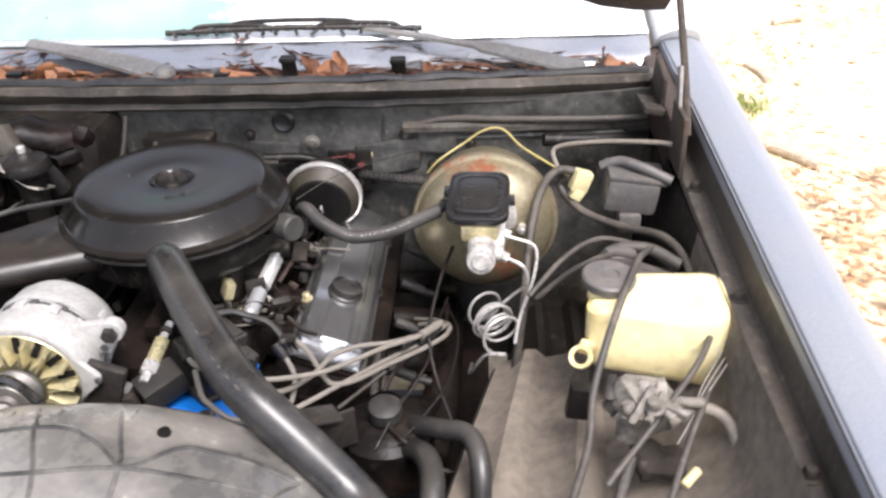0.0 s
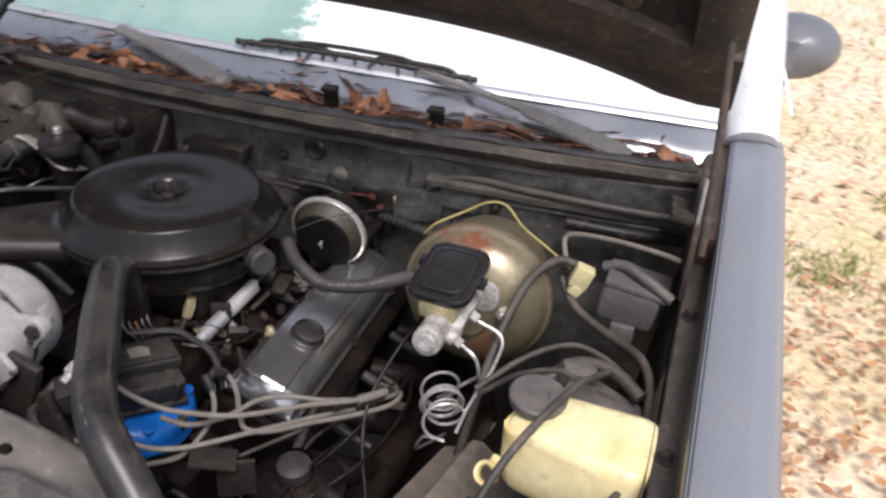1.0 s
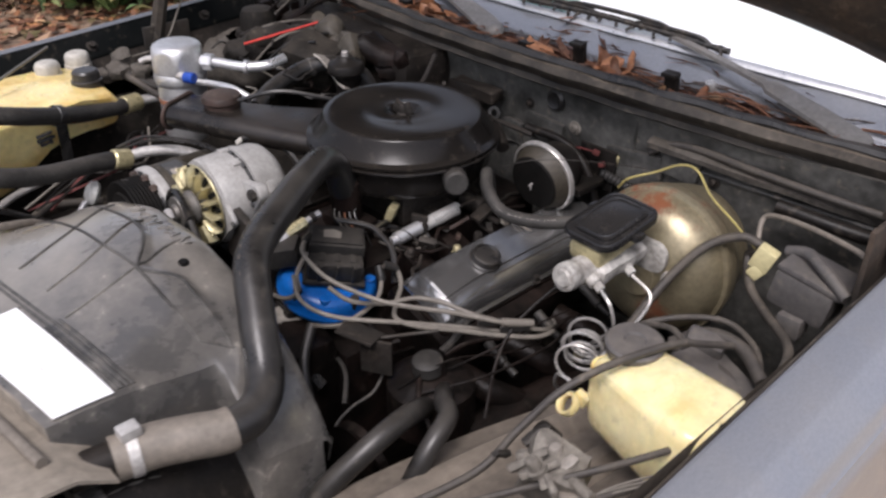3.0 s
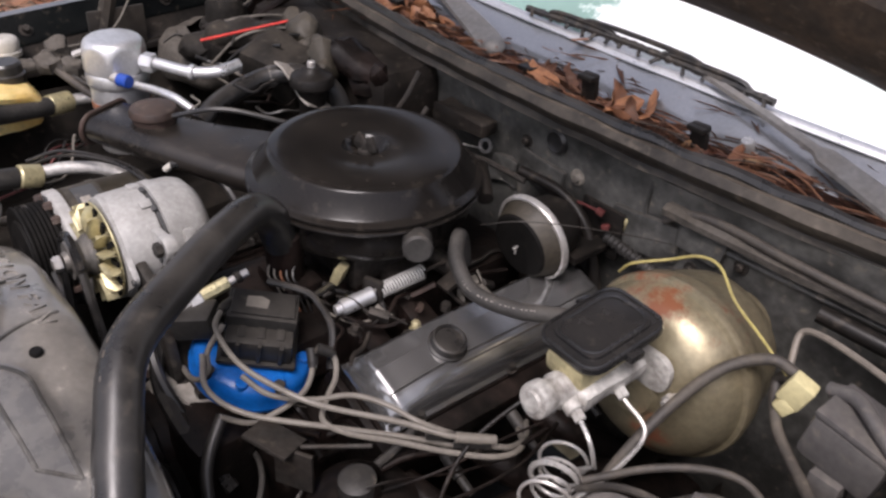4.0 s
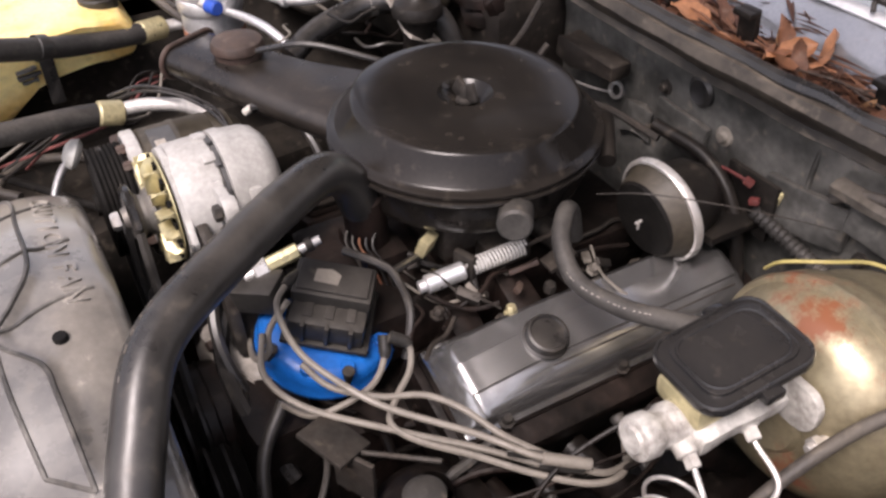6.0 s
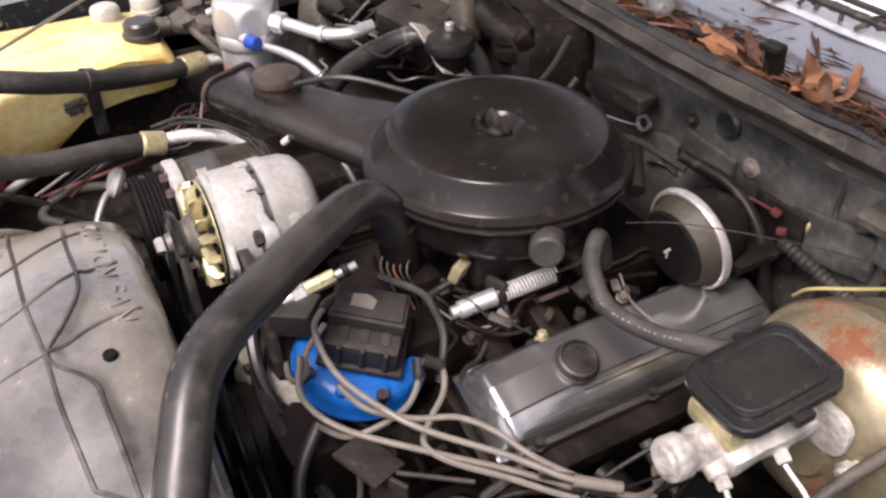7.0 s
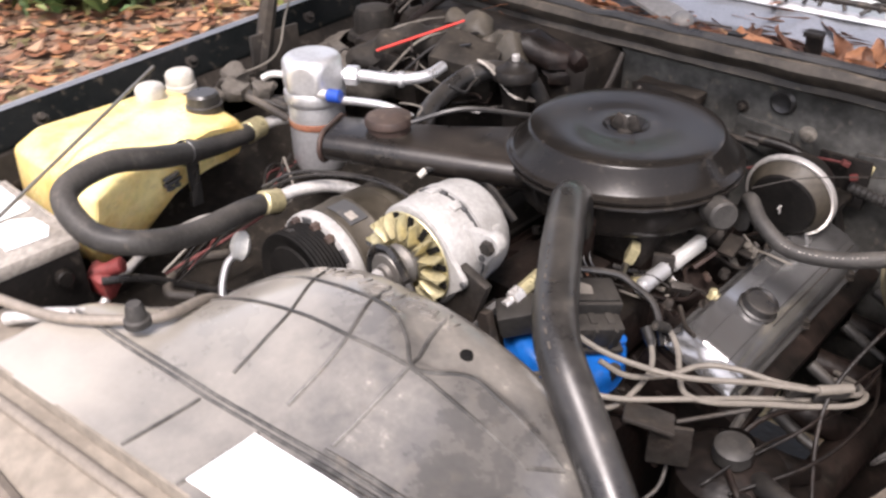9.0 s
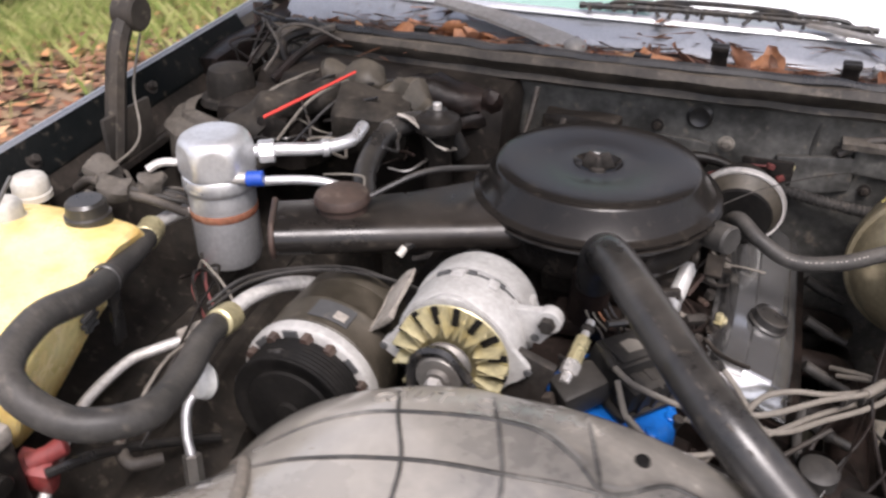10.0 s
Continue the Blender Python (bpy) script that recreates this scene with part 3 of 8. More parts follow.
# ---- ground ----
def ground_sheet():
    bm = bmesh.new()
    bmesh.ops.create_grid(bm, x_segments=120, y_segments=120, size=60)
    for v in bm.verts:
        d = math.hypot(v.co.x, v.co.y)
        k = 1 if d < 12 else 12 / d
        far = 1.0 if d < 40 else (d / 40) ** 3
        v.co.x, v.co.y = v.co.x * far, v.co.y * far
        v.co.z = 0.05 * k * noise.noise(Vector((v.co.x * 0.4, v.co.y * 0.4, 0))) - 0.02
    return bm


tagged(part("ground", ground_sheet(), M_SOIL), "sandy soil with thin grass round the car", "ground", kind="structure")


def litter(seed, count, area, size, mat_up=0.5):
    """Curled leaves strewn over a stretch of ground."""
    rnd = random.Random(seed)
    verts, faces = [], []
    for _ in range(count):
        x, y = rnd.uniform(area[0], area[1]), rnd.uniform(area[2], area[3])
        edge = min(x - area[0], area[1] - x if area[1] > 0 else 9, y - area[2], area[3] - y)
        if noise.noise(Vector((x * 0.7, y * 0.7, 4.0))) + 0.45 * edge < rnd.uniform(-0.3, 0.5):
            continue
        if abs(x) < 0.95 and y > -0.2:
            continue
        s, a = size * rnd.choice((0.45, 0.7, 0.9, 1.2, 1.5)) * rnd.uniform(0.85, 1.15), rnd.uniform(0, 6.28)
        ca, sa = math.cos(a), math.sin(a)
        lift, curl = rnd.uniform(0, 0.03), rnd.uniform(-0.2, 0.5) * s
        z0 = 0.05 * noise.noise(Vector((x * 0.4, y * 0.4, 0))) - 0.005 + lift
        k = len(verts)
        for u, v, w in ((-1, 0, curl), (-0.3, -0.42, 0), (0.4, -0.34, 0), (1, 0, curl), (0.4, 0.34, 0.2 * curl), (-0.3, 0.42, 0.3 * curl)):
            verts.append((x + s * (u * ca - v * sa), y + s * (u * sa + v * ca), z0 + w))
        faces.append(tuple(range(k, k + 6)))
    me = bpy.data.meshes.new("leaf_litter")
    me.from_pydata(verts, [], faces)
    return me


def scatter(name, me, mat, label, category):
    me.materials.append(mat)
    return tagged(new(name, me), label, category, kind="stuff")


scatter("leaf_litter", litter(3, 15000, (0.9, 7.5, -3.5, 12), 0.021), M_LITTER, "dry brown leaves strewn over the sandy ground", "leaves")
scatter("leaf_litter", litter(8, 9000, (0.93, 2.5, -1.2, 3.2), 0.019), M_LITTER_ORANGE, "orange-brown leaf crumbs on the ground close to the car", "leaves")
scatter("leaf_litter", litter(4, 30000, (-8.5, -0.9, -2.5, 7.0), 0.045), M_LITTER_RED, "rust-brown leaf litter beside the car", "leaves")


def grass(seed, count, clumps, spread, height):
    rnd = random.Random(seed)
    verts, faces = [], []
    for _ in range(count):
        cx, cy, r = rnd.choice(clumps)
        x, y = rnd.gauss(cx, r), rnd.gauss(cy, r)
        if abs(x) < 1.08 and y > -0.2:
            continue
        a, h = rnd.uniform(0, 6.28), height * rnd.uniform(0.4, 1.2)
        lean = rnd.uniform(0.1, 0.8) * h
        dx, dy, w = math.cos(a), math.sin(a), 0.003 + 0.003 * rnd.random()
        k = len(verts)
        z = 0.05 * noise.noise(Vector((x * 0.4, y * 0.4, 0))) - 0.03
        verts += [(x - dy * w, y + dx * w, z), (x + dy * w, y - dx * w, z), (x + dx * lean * 0.4, y + dy * lean * 0.4, z + 0.65 * h), (x + dx * lean, y + dy * lean, z + h)]
        faces += [(k, k + 1, k + 2), (k, k + 2, k + 3)]
    me = bpy.data.meshes.new("grass")
    me.from_pydata(verts, [], faces)
    return me


CLUMPS = [(2.0, 7.6, 0.5), (2.9, 8.4, 0.7), (1.62, 3.9, 0.06), (1.25, 3.2, 0.10), (1.5, 4.6, 0.25), (2.3, 6.8, 0.8), (1.5, 6.6, 0.5), (3.2, 5.6, 0.5), (2.0, 8.8, 0.9)]
scatter("grass", grass(5, 2200, CLUMPS, 1, 0.06), M_GRASS, "thin tufts of yellow-green grass in sandy soil", "grass")
CLUMPS_LEFT = [(-3.5, 4.3, 0.42), (-3.8, 4.9, 0.35), (-3.0, 5.2, 0.6), (-3.9, 3.85, 0.22)]
scatter("grass", grass(6, 9000, CLUMPS_LEFT, 1, 0.14), M_GRASS, "green grass growing through brown leaves", "grass")


for n_, (x, y, a, L) in enumerate(((1.80, 4.35, 100, 0.26), (1.62, 3.35, 130, 0.34), (1.50, 3.62, 60, 0.12), (2.2, 5.2, 20, 0.2))):
    st = thing("stick", (x, y, 0), "pale dry stick lying on the sandy ground", "stick", "sticks on the ground")
    d = Vector((math.cos(radians(a)), math.sin(radians(a)), 0)) * L / 2
    z = Vector((x, y, 0.05 * noise.noise(Vector((x * 0.4, y * 0.4, 0))) - 0.004))
    part("wood", tube([z - d, z + Vector((0.01, 0.006, 0.006)), z + d], 0.018, 7, 5, radii=lambda u: 1 + 0.3 * noise.noise(Vector((u * 6, 1, 0)))), M_STICK, st)


def bush(place, radius, height, seed, label):
    t = thing("bush", place, label, "bush", "bushes beside the car")
    rnd = random.Random(seed)
    c = Vector(place)
    stems = []
    tips = []
    for _ in range(9):
        a = rnd.uniform(0, 6.28)
        r = radius * rnd.uniform(0.3, 0.9)
        tip = c + Vector((r * math.cos(a), r * math.sin(a), height * rnd.uniform(0.55, 1.0)))
        mid = c.lerp(tip, 0.5) + Vector((rnd.uniform(-0.1, 0.1), rnd.uniform(-0.1, 0.1), 0.1))
        stems.append(tube([c + Vector((rnd.uniform(-0.05, 0.05), rnd.uniform(-0.05, 0.05), -0.03)), mid, tip], 0.012, 6, 5, radii=lambda u: 1 - 0.75 * u))
        tips += [tip, mid.lerp(tip, 0.5), mid]
    part("stem", join(*stems), M_DEBRIS, t, "thin brown stems")
    verts, faces = [], []
    for _ in range(1500):
        p = rnd.choice(tips) + Vector((rnd.gauss(0, 0.16), rnd.gauss(0, 0.16), rnd.gauss(0, 0.14)))
        if p.z < 0.04:
            continue
        d = Vector((rnd.gauss(0, 1), rnd.gauss(0, 1), rnd.gauss(0, 0.6))).normalized()
        s = d.cross(Vector((rnd.gauss(0, 0.3), rnd.gauss(0, 0.3), 1))).normalized()
        L = rnd.uniform(0.08, 0.17)
        k = len(verts)
        q = p - c
        verts += [q - d * L * 0.5, q + s * L * 0.26, q + d * L * 0.5 - Vector((0, 0, 0.3 * L)), q - s * L * 0.26]
        faces += [(k, k + 1, k + 2), (k, k + 2, k + 3)]
    me = bpy.data.meshes.new("foliage")
    me.from_pydata([tuple(v) for v in verts], [], faces)
    me.materials.append(M_BUSH)
    ob = new("foliage", me)
    ob.parent = t
    return t


# Tallest shrubs, partly out of view, are added to darken the left fender's reflection
for n_, (x, y, r, h) in enumerate(((-5.3, 3.3, 0.6, 0.55), (-5.4, 4.5, 0.6, 0.5), (-6.3, 3.0, 0.8, 0.8), (-6.3, 4.3, 0.8, 0.9), (-6.2, 5.6, 0.8, 0.8), (-7.6, 3.6, 1.1, 2.0), (-7.6, 5.2, 1.1, 2.4), (-8.0, 7.2, 1.3, 2.6), (-4.85, 4.35, 0.5, 0.6), (-5.2, 5.1, 0.6, 0.8), (-4.5, 5.4, 0.5, 0.75), (-5.5, 3.9, 0.5, 0.7), (-4.4, 6.3, 0.6, 0.8), (-7.4, 1.6, 1.1, 2.2), (-7.2, -0.4, 1.1, 2.2), (-4.5, 2.75, 0.35, 0.40), (-4.7, 3.45, 0.40, 0.50), (-4.95, 2.45, 0.40, 0.45), (-4.55, 4.0, 0.35, 0.45), (-4.25, 4.45, 0.35, 0.50), (-4.3, 3.55, 0.32, 0.42), (-4.2, 4.95, 0.35, 0.55))):
    bush((x, y, 0), r, h, 11 + n_, "low broad-leaved green shrub in leaf litter" if h < 0.7 else "taller broad-leaved green shrub in leaf litter")


# ---- the car's body ----
car = thing("car", (0, 1.2, 0), "old grey-blue sedan with its bonnet raised, parked on soil", "car")


def bow(x, k):
    return k * x * x


XS = span(-0.76, 0.76, 121)


def cross(profile, k, xs=XS, drop=0.0, wave=0.0):
    """Rows across the car: a profile of (y, z) bowed to the rear at the sides, dented by up to wave metres."""
    return [[(x, y + bow(x, k) + wave * noise.noise(Vector((x * 9, i * 0.7, 1.0))), z - drop * x * x + wave * noise.noise(Vector((x * 14, i * 0.9, 5.0)))) for i, (y, z) in enumerate(profile)] for x in xs]


# fenders: a gutter, a flat top, a soft shoulder and the outer side
def fender(side):
    prof = [(0.7875, 0.905), (0.7875, 0.922), (0.7905, 0.927), (0.797, 0.929), (0.840, 0.931), (0.846, 0.930), (0.868, 0.917), (0.874, 0.912), (0.877, 0.906), (0.880, 0.892), (0.8835, 0.889), (0.8845, 0.884), (0.8870, 0.881), (0.888, 0.86), (0.893, 0.75), (0.895, 0.6), (0.88, 0.3)]
    if side < 0:
        prof = [(0.815, 0.925), (0.815, 0.936), (0.8165, 0.9395), (0.821, 0.939), (0.845, 0.924), (0.858, 0.912), (0.868, 0.897), (0.874, 0.88), (0.884, 0.80), (0.893, 0.7), (0.895, 0.6), (0.88, 0.3)]
    rows = []
    for y in span(-0.1, 1.86, 30):
        rise = 0.060 * (y - 1.2)
        rows.append([(side * x, y, z + (rise if z > 0.7 else 0.3 * rise)) for x, z in prof])
    return sheet(rows, (-0.004 * side, 0, -0.004))


part("fender", fender(1), M_PAINT, car, "grey-blue painted front fender with faded top")
part("fender", fender(-1), M_PAINT, car, "grey-blue painted front fender")
for s in (1, -1):
    # channel inside each fender, with bolts
    rows = [[(s * x, y, z + 0.060 * (y - 1.2)) for x, z in (((0.752, 0.79), (0.752, 0.856), (0.755, 0.862), (0.760, 0.863), (0.775, 0.862), (0.779, 0.866), (0.7855, 0.925)) if s > 0 else ((0.742, 0.79), (0.742, 0.840), (0.744, 0.847), (0.749, 0.850), (0.762, 0.852), (0.768, 0.858), (0.786, 0.888)))] for y in span(0.05, 1.66, 16)]
    g = part("fender_channel", sheet(rows, (0, 0, -0.003)), M_LIP if s > 0 else M_BAY, car, "dusty dark inner fender lip")
    if s < 0:
        rows = [[(-x, y, z + 0.060 * (y - 1.2)) for x, z in ((0.781, 0.886), (0.784, 0.891), (0.811, 0.934))] for y in span(0.05, 1.66, 16)]
        part("fender_flange", sheet(rows, (0, 0, -0.003)), M_TEAL, car, "dark teal inner fender flange")
    for y in (0.55, 0.80, 1.086, 1.36):
        part("bolt", lathe([(0, 0.010), (0.006, 0.010), (0.008, 0.006), (0.008, 0), (0.013, 0), (0.013, -0.003)], (0.767, y, 0.8635 + 0.060 * (y - 1.2)) if s > 0 else (-0.794, y, 0.908 + 0.060 * (y - 1.2)), (0, 0, 1) if s > 0 else (0.8, 0, 0.6), 10), M_IRON, g)
    rows = [[(s * x, y, z) for x, z in ((0.855, 0.985), (0.878, 0.91), (0.890, 0.75), (0.893, 0.55), (0.88, 0.28))] for y in span(1.865, 3.0, 10)]
    part("door", sheet(rows, (-0.02 * s, 0, 0)), M_PAINT, car, "grey-blue door skin behind the fender")
    # right pillar whitened for glare, left one given dark paint
    part("pillar", tube([(s * 0.818, 1.82, 0.955), (s * 0.780, 2.08, 1.17), (s * 0.69, 2.55, 1.42)], 0.048 if s > 0 else 0.030, 12), M_PILLAR if s > 0 else M_PAINT_DARK, car, "windscreen pillar whitened for glare" if s > 0 else "dark windscreen pillar")
    rows = [[(s * (0.88 - 0.20 * v), y + 0.5 * v * (1 if y < 2.2 else 0.3), 0.985 + 0.42 * v) for v in span(0, 1, 6)] for y in span(1.92, 3.0, 8)]
    part("side_window", sheet(rows, (0.004, 0, 0)), M_GLASS, car, "side window with a painted reflection")

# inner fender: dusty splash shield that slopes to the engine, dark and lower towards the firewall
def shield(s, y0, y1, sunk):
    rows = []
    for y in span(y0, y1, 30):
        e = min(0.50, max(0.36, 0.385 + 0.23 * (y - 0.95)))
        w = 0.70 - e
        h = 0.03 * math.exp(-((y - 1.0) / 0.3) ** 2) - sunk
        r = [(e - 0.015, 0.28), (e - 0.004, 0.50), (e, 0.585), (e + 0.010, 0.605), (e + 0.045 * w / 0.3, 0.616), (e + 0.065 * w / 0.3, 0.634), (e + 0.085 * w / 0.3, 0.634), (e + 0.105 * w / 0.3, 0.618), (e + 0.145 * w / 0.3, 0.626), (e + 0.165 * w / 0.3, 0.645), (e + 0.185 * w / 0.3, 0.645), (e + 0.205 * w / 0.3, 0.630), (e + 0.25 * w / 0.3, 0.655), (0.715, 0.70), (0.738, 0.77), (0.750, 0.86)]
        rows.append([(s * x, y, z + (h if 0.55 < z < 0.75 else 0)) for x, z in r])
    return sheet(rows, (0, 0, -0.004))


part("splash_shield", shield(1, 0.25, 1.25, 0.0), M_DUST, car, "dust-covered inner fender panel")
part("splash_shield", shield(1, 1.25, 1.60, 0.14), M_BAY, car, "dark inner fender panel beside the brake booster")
# the left panel is given a darker brown than the right
part("splash_shield", shield(-1, 0.25, 1.60, 0.0), M_DUST_DARK, car, "dark brown inner fender panel")

part("firewall", sheet(cross([(1.66, 0.30), (1.61, 0.45), (1.602, 0.60), (1.602, 0.80), (1.600, 0.88), (1.592, 0.926)], 0.10, wave=0.003), (0, 0.01, 0)), M_FIREWALL, car,
     "dirty black firewall panel")
part("cowl_lip", sheet(cross([(1.597, 0.922), (1.572, 0.927), (1.558, 0.935), (1.562, 0.945), (1.548, 0.955), (1.541, 0.968), (1.547, 0.979), (1.560, 0.982), (1.582, 0.974), (1.60, 0.955)], 0.22, drop=0.06, wave=0.0022), (0, 0.004, 0.001)),
     M_COWL, car, "dusty black cowl channel")
part("cowl_ledge", sheet(cross([(1.604, 0.892), (1.582, 0.893), (1.573, 0.887), (1.575, 0.878), (1.604, 0.868)], 0.14, xs=span(0.30, 0.765, 50), drop=0.05, wave=0.0022), (0, 0.003, 0)), M_SCROLL, car, "dusty brown pressed ledge below the cowl")
part("weatherstrip", tube([(x, 1.560 + bow(x, 0.22) + 0.004 * noise.noise(Vector((x * 11, 2, 0))), 0.983 - 0.06 * x * x + 0.004 * noise.noise(Vector((x * 17, 7, 0)))) for x in span(-0.74, 0.74, 61)], 0.009, 8, 2, radii=lambda u: 1 + 0.35 * noise.noise(Vector((u * 25, 0, 9)))), M_RUBBER, car, "crushed rubber hood seal")
part("cowl_trough", sheet(cross([(1.594, 0.962), (1.62, 0.950), (1.66, 0.946), (1.70, 0.950)], 0.20, drop=0.05, wave=0.008), (0, 0, -0.004)), M_DEBRIS, car, "cowl trough full of rotten leaves")
part("cowl_panel", sheet(cross([(1.680, 0.944), (1.690, 0.958), (1.708, 0.973), (1.730, 0.986), (1.752, 0.997), (1.772, 1.006)], 0.12, drop=0.03, wave=0.0050), (0, 0.002, -0.004)), M_COWL_PAINT, car,
     "glossy grey-blue cowl panel under the windscreen")
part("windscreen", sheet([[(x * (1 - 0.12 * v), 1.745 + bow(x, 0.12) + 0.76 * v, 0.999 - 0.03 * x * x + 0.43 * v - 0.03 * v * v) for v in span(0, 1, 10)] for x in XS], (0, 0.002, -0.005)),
     M_GLASS, car, "pale green windscreen with sky and tree reflections painted on")
for s in (1, -1):
    # left end gets a darker material than the right
    part("cowl_end", lumpy(box((s * 0.772, 1.66, 0.895), (0.05, 0.34, 0.09), 0.010, (3, 0, 0)), 0.010, 18, 3), M_RUSTY if s > 0 else M_GREASE, car, "rusty brown end of the cowl" if s > 0 else "dark end of the cowl")
    part("cowl_gusset", join(box((s * 0.748, 1.640, 0.958), (0.004, 0.030, 0.070), 0.001, (-14, 6 * s, 0)), box((s * 0.760, 1.655, 0.935), (0.028, 0.050, 0.004), 0.001, (6, 8 * s, 10))), M_RUSTY, car, "bent rusty gusset by the hinge")
for x_, y_ in ((-0.70, 1.70), (-0.62, 1.69), (0.70, 1.715)):
    part("leaf_mould", lumpy(box((x_, y_, 0.930), (0.08, 0.08, 0.022), 0.008, (0, 4, 20 * x_)), 0.014, 50, 3), M_DEBRIS, car, "rotten leaf mould packed in the cowl corner")
part("windscreen_trim", sheet(cross([(1.738, 0.9965), (1.742, 1.0015), (1.750, 1.0045), (1.756, 1.0040)], 0.12, drop=0.03), (0, 0.001, -0.002)), M_ALU_SHINY, car, "bright trim along the foot of the windscreen")
part("roof", sheet([[(x, y, 1.40 + 0.03 * (1 - (x / 0.66) ** 2)) for x in span(-0.66, 0.66, 9)] for y in span(2.54, 3.6, 6)], (0, 0, -0.02)), M_PAINT, car, "grey-blue roof")
part("dashboard", box((0, 2.15, 0.93), (1.4, 0.5, 0.12), 0.04), M_BLACK, car, "dark dashboard behind the windscreen")


# bonnet, raised on its hinges
def hood_point(x, v):
    """v metres up from the rear edge."""
    a = radians(57)
    k = 1 - 0.10 * max(0, v - 0.3) / 1.1
    e = min(abs(x), 0.695)
    return Vector((x * k, 1.608 + bow(e, 0.185) - v * math.cos(a), 1.142 - bow(e, 0.121) - 0.20 * e ** 4 + v * math.sin(a)))


HX = span(-0.768, 0.768, 35)
HOOD_N = Vector((0, math.sin(radians(57)), math.cos(radians(57))))
hood_rows = [[hood_point(x, v) for v in span(0, 1.40, 15)] for x in HX]
part("hood_skin", sheet([[p + 0.028 * HOOD_N for p in r] for r in hood_rows], 0.003 * HOOD_N), M_PAINT_DARK, car, "raised bonnet skin")
part("hood_liner", sheet([[hood_point(x * 0.86, v) + 0.018 * HOOD_N for v in span(0.13, 1.28, 13)] for x in HX], 0.004 * HOOD_N), M_HOOD, car, "dark stained bonnet underside")


def hood_rim(path, w, h):
    rows = []
    for i, p in enumerate(path):
        d = (path[min(i + 1, len(path) - 1)] - path[max(i - 1, 0)]).normalized()
        s = d.cross(HOOD_N).normalized()
        rows.append([p + s * w * 0.5 + HOOD_N * 0.026, p + s * w * 0.45, p + s * w * 0.15 - HOOD_N * 0.004, p - s * w * 0.2, p - s * w * 0.5 + HOOD_N * h])
    return sheet(rows, 0.003 * HOOD_N)


part("hood_rear_rail", hood_rim([hood_point(x, 0.075) for x in HX], 0.15, 0.02), M_HOOD_EDGE, car, "rust-stained rear rail of the bonnet")
for s in (1, -1):
    part("hood_side_rail", hood_rim([hood_point(s * 0.728, v) for v in span(0.09, 1.38, 14)], 0.078, 0.02), M_HOOD_EDGE, car, "brown dusty side rail of the bonnet")
    part("hood_stud", lathe([(0, 0.012), (0.012, 0.012), (0.014, 0.008), (0.014, 0)], hood_point(s * 0.60, 0.20), -HOOD_N, 10), M_HOOD_EDGE, car)
    hinge = part("hinge", box((s * 0.752, 1.44, 0.92), (0.008, 0.09, 0.10), 0.003) if s > 0 else box((s * 0.750, 1.24, 0.89), (0.008, 0.11, 0.08), 0.003), M_HOOD_EDGE if s > 0 else M_HOOD, car, "rusty bonnet hinge plate")
    if s < 0:
        part("hinge_arm", join(tube([(-0.755, 1.205, 0.86), (-0.757, 1.255, 1.01), (-0.757, 1.315, 1.09), (-0.745, 1.36, 1.20), (-0.715, 1.42, 1.41)], 0.016, 8, 5), rod((-0.775, 1.300, 1.062), (-0.735, 1.300, 1.062), 0.028)), M_HOOD, hinge, "dark brown hinge arm")
    else:
        part("hinge_rod", tube([(0.766, 1.440, 0.925), (0.762, 1.475, 1.00), (0.753, 1.535, 1.11), (0.744, 1.585, 1.19)], 0.0060, 8, 4), M_HOOD_EDGE, hinge, "rusty steel link")
        part("hinge_bar", box((0.752, 1.455, 0.955), (0.006, 0.022, 0.15), 0.002, (-18, 0, 0)), M_STRIP, hinge, "dusty flat steel bar")
        part("hinge_foot", join(box((0.735, 1.57, 0.925), (0.05, 0.07, 0.012), 0.003, (0, 12, 6)), box((0.748, 1.60, 0.955), (0.007, 0.09, 0.06), 0.003, (10, 0, 0))), M_HOOD_EDGE, hinge, "rust-brown hinge foot")

# door mirror
mb = lathe([(0, -0.075), (0.035, -0.072), (0.062, -0.05), (0.075, 0.0), (0.074, 0.03), (0.066, 0.045), (0, 0.047)], (0, 0, 0), n=28)
mb.transform(Matrix.Translation((0.868, 2.10, 1.062)) @ Matrix.Diagonal((1.15, 1, 0.80, 1)) @ basis((0.1, 1, 0)))
part("door_mirror", mb, M_MIRROR, car, "grey-blue egg-shaped door mirror")
part("mirror_arm", tube([(0.842, 2.12, 0.955), (0.848, 2.11, 0.99), (0.855, 2.10, 1.03)], 0.026, 10, 4), M_MIRROR, car)

# spring clips, nozzles and wipers on the cowl
for x, y, z, h in ((0.098, 1.640, 0.945, 0.058), (0.293, 1.650, 0.936, 0.058), (-0.02, 1.632, 0.945, 0.032), (-0.42, 1.67, 0.938, 0.034)):
    c = box((x, y, z + h / 2), (0.026, 0.010, h), 0.002, (8, 0, 4))
    part("cowl_clip", join(c, box((x, y - 0.008, z + h * 0.9), (0.028, 0.02, 0.008), 0.002), box((x + 0.012, y + 0.006, z + 0.01), (0.006, 0.03, 0.014), 0.002)), M_BLACK, car, "black spring clip")
for x, y, z in ((0.566, 1.757, 0.945), (0.338, 1.704, 0.955)):
    part("washer_nozzle", lathe([(0, 0.02), (0.008, 0.02), (0.011, 0.014), (0.011, 0), (0.015, 0)], (x, y, z), (0, -0.4, 1), 12), M_CHROME, car, "small bright washer nozzle")


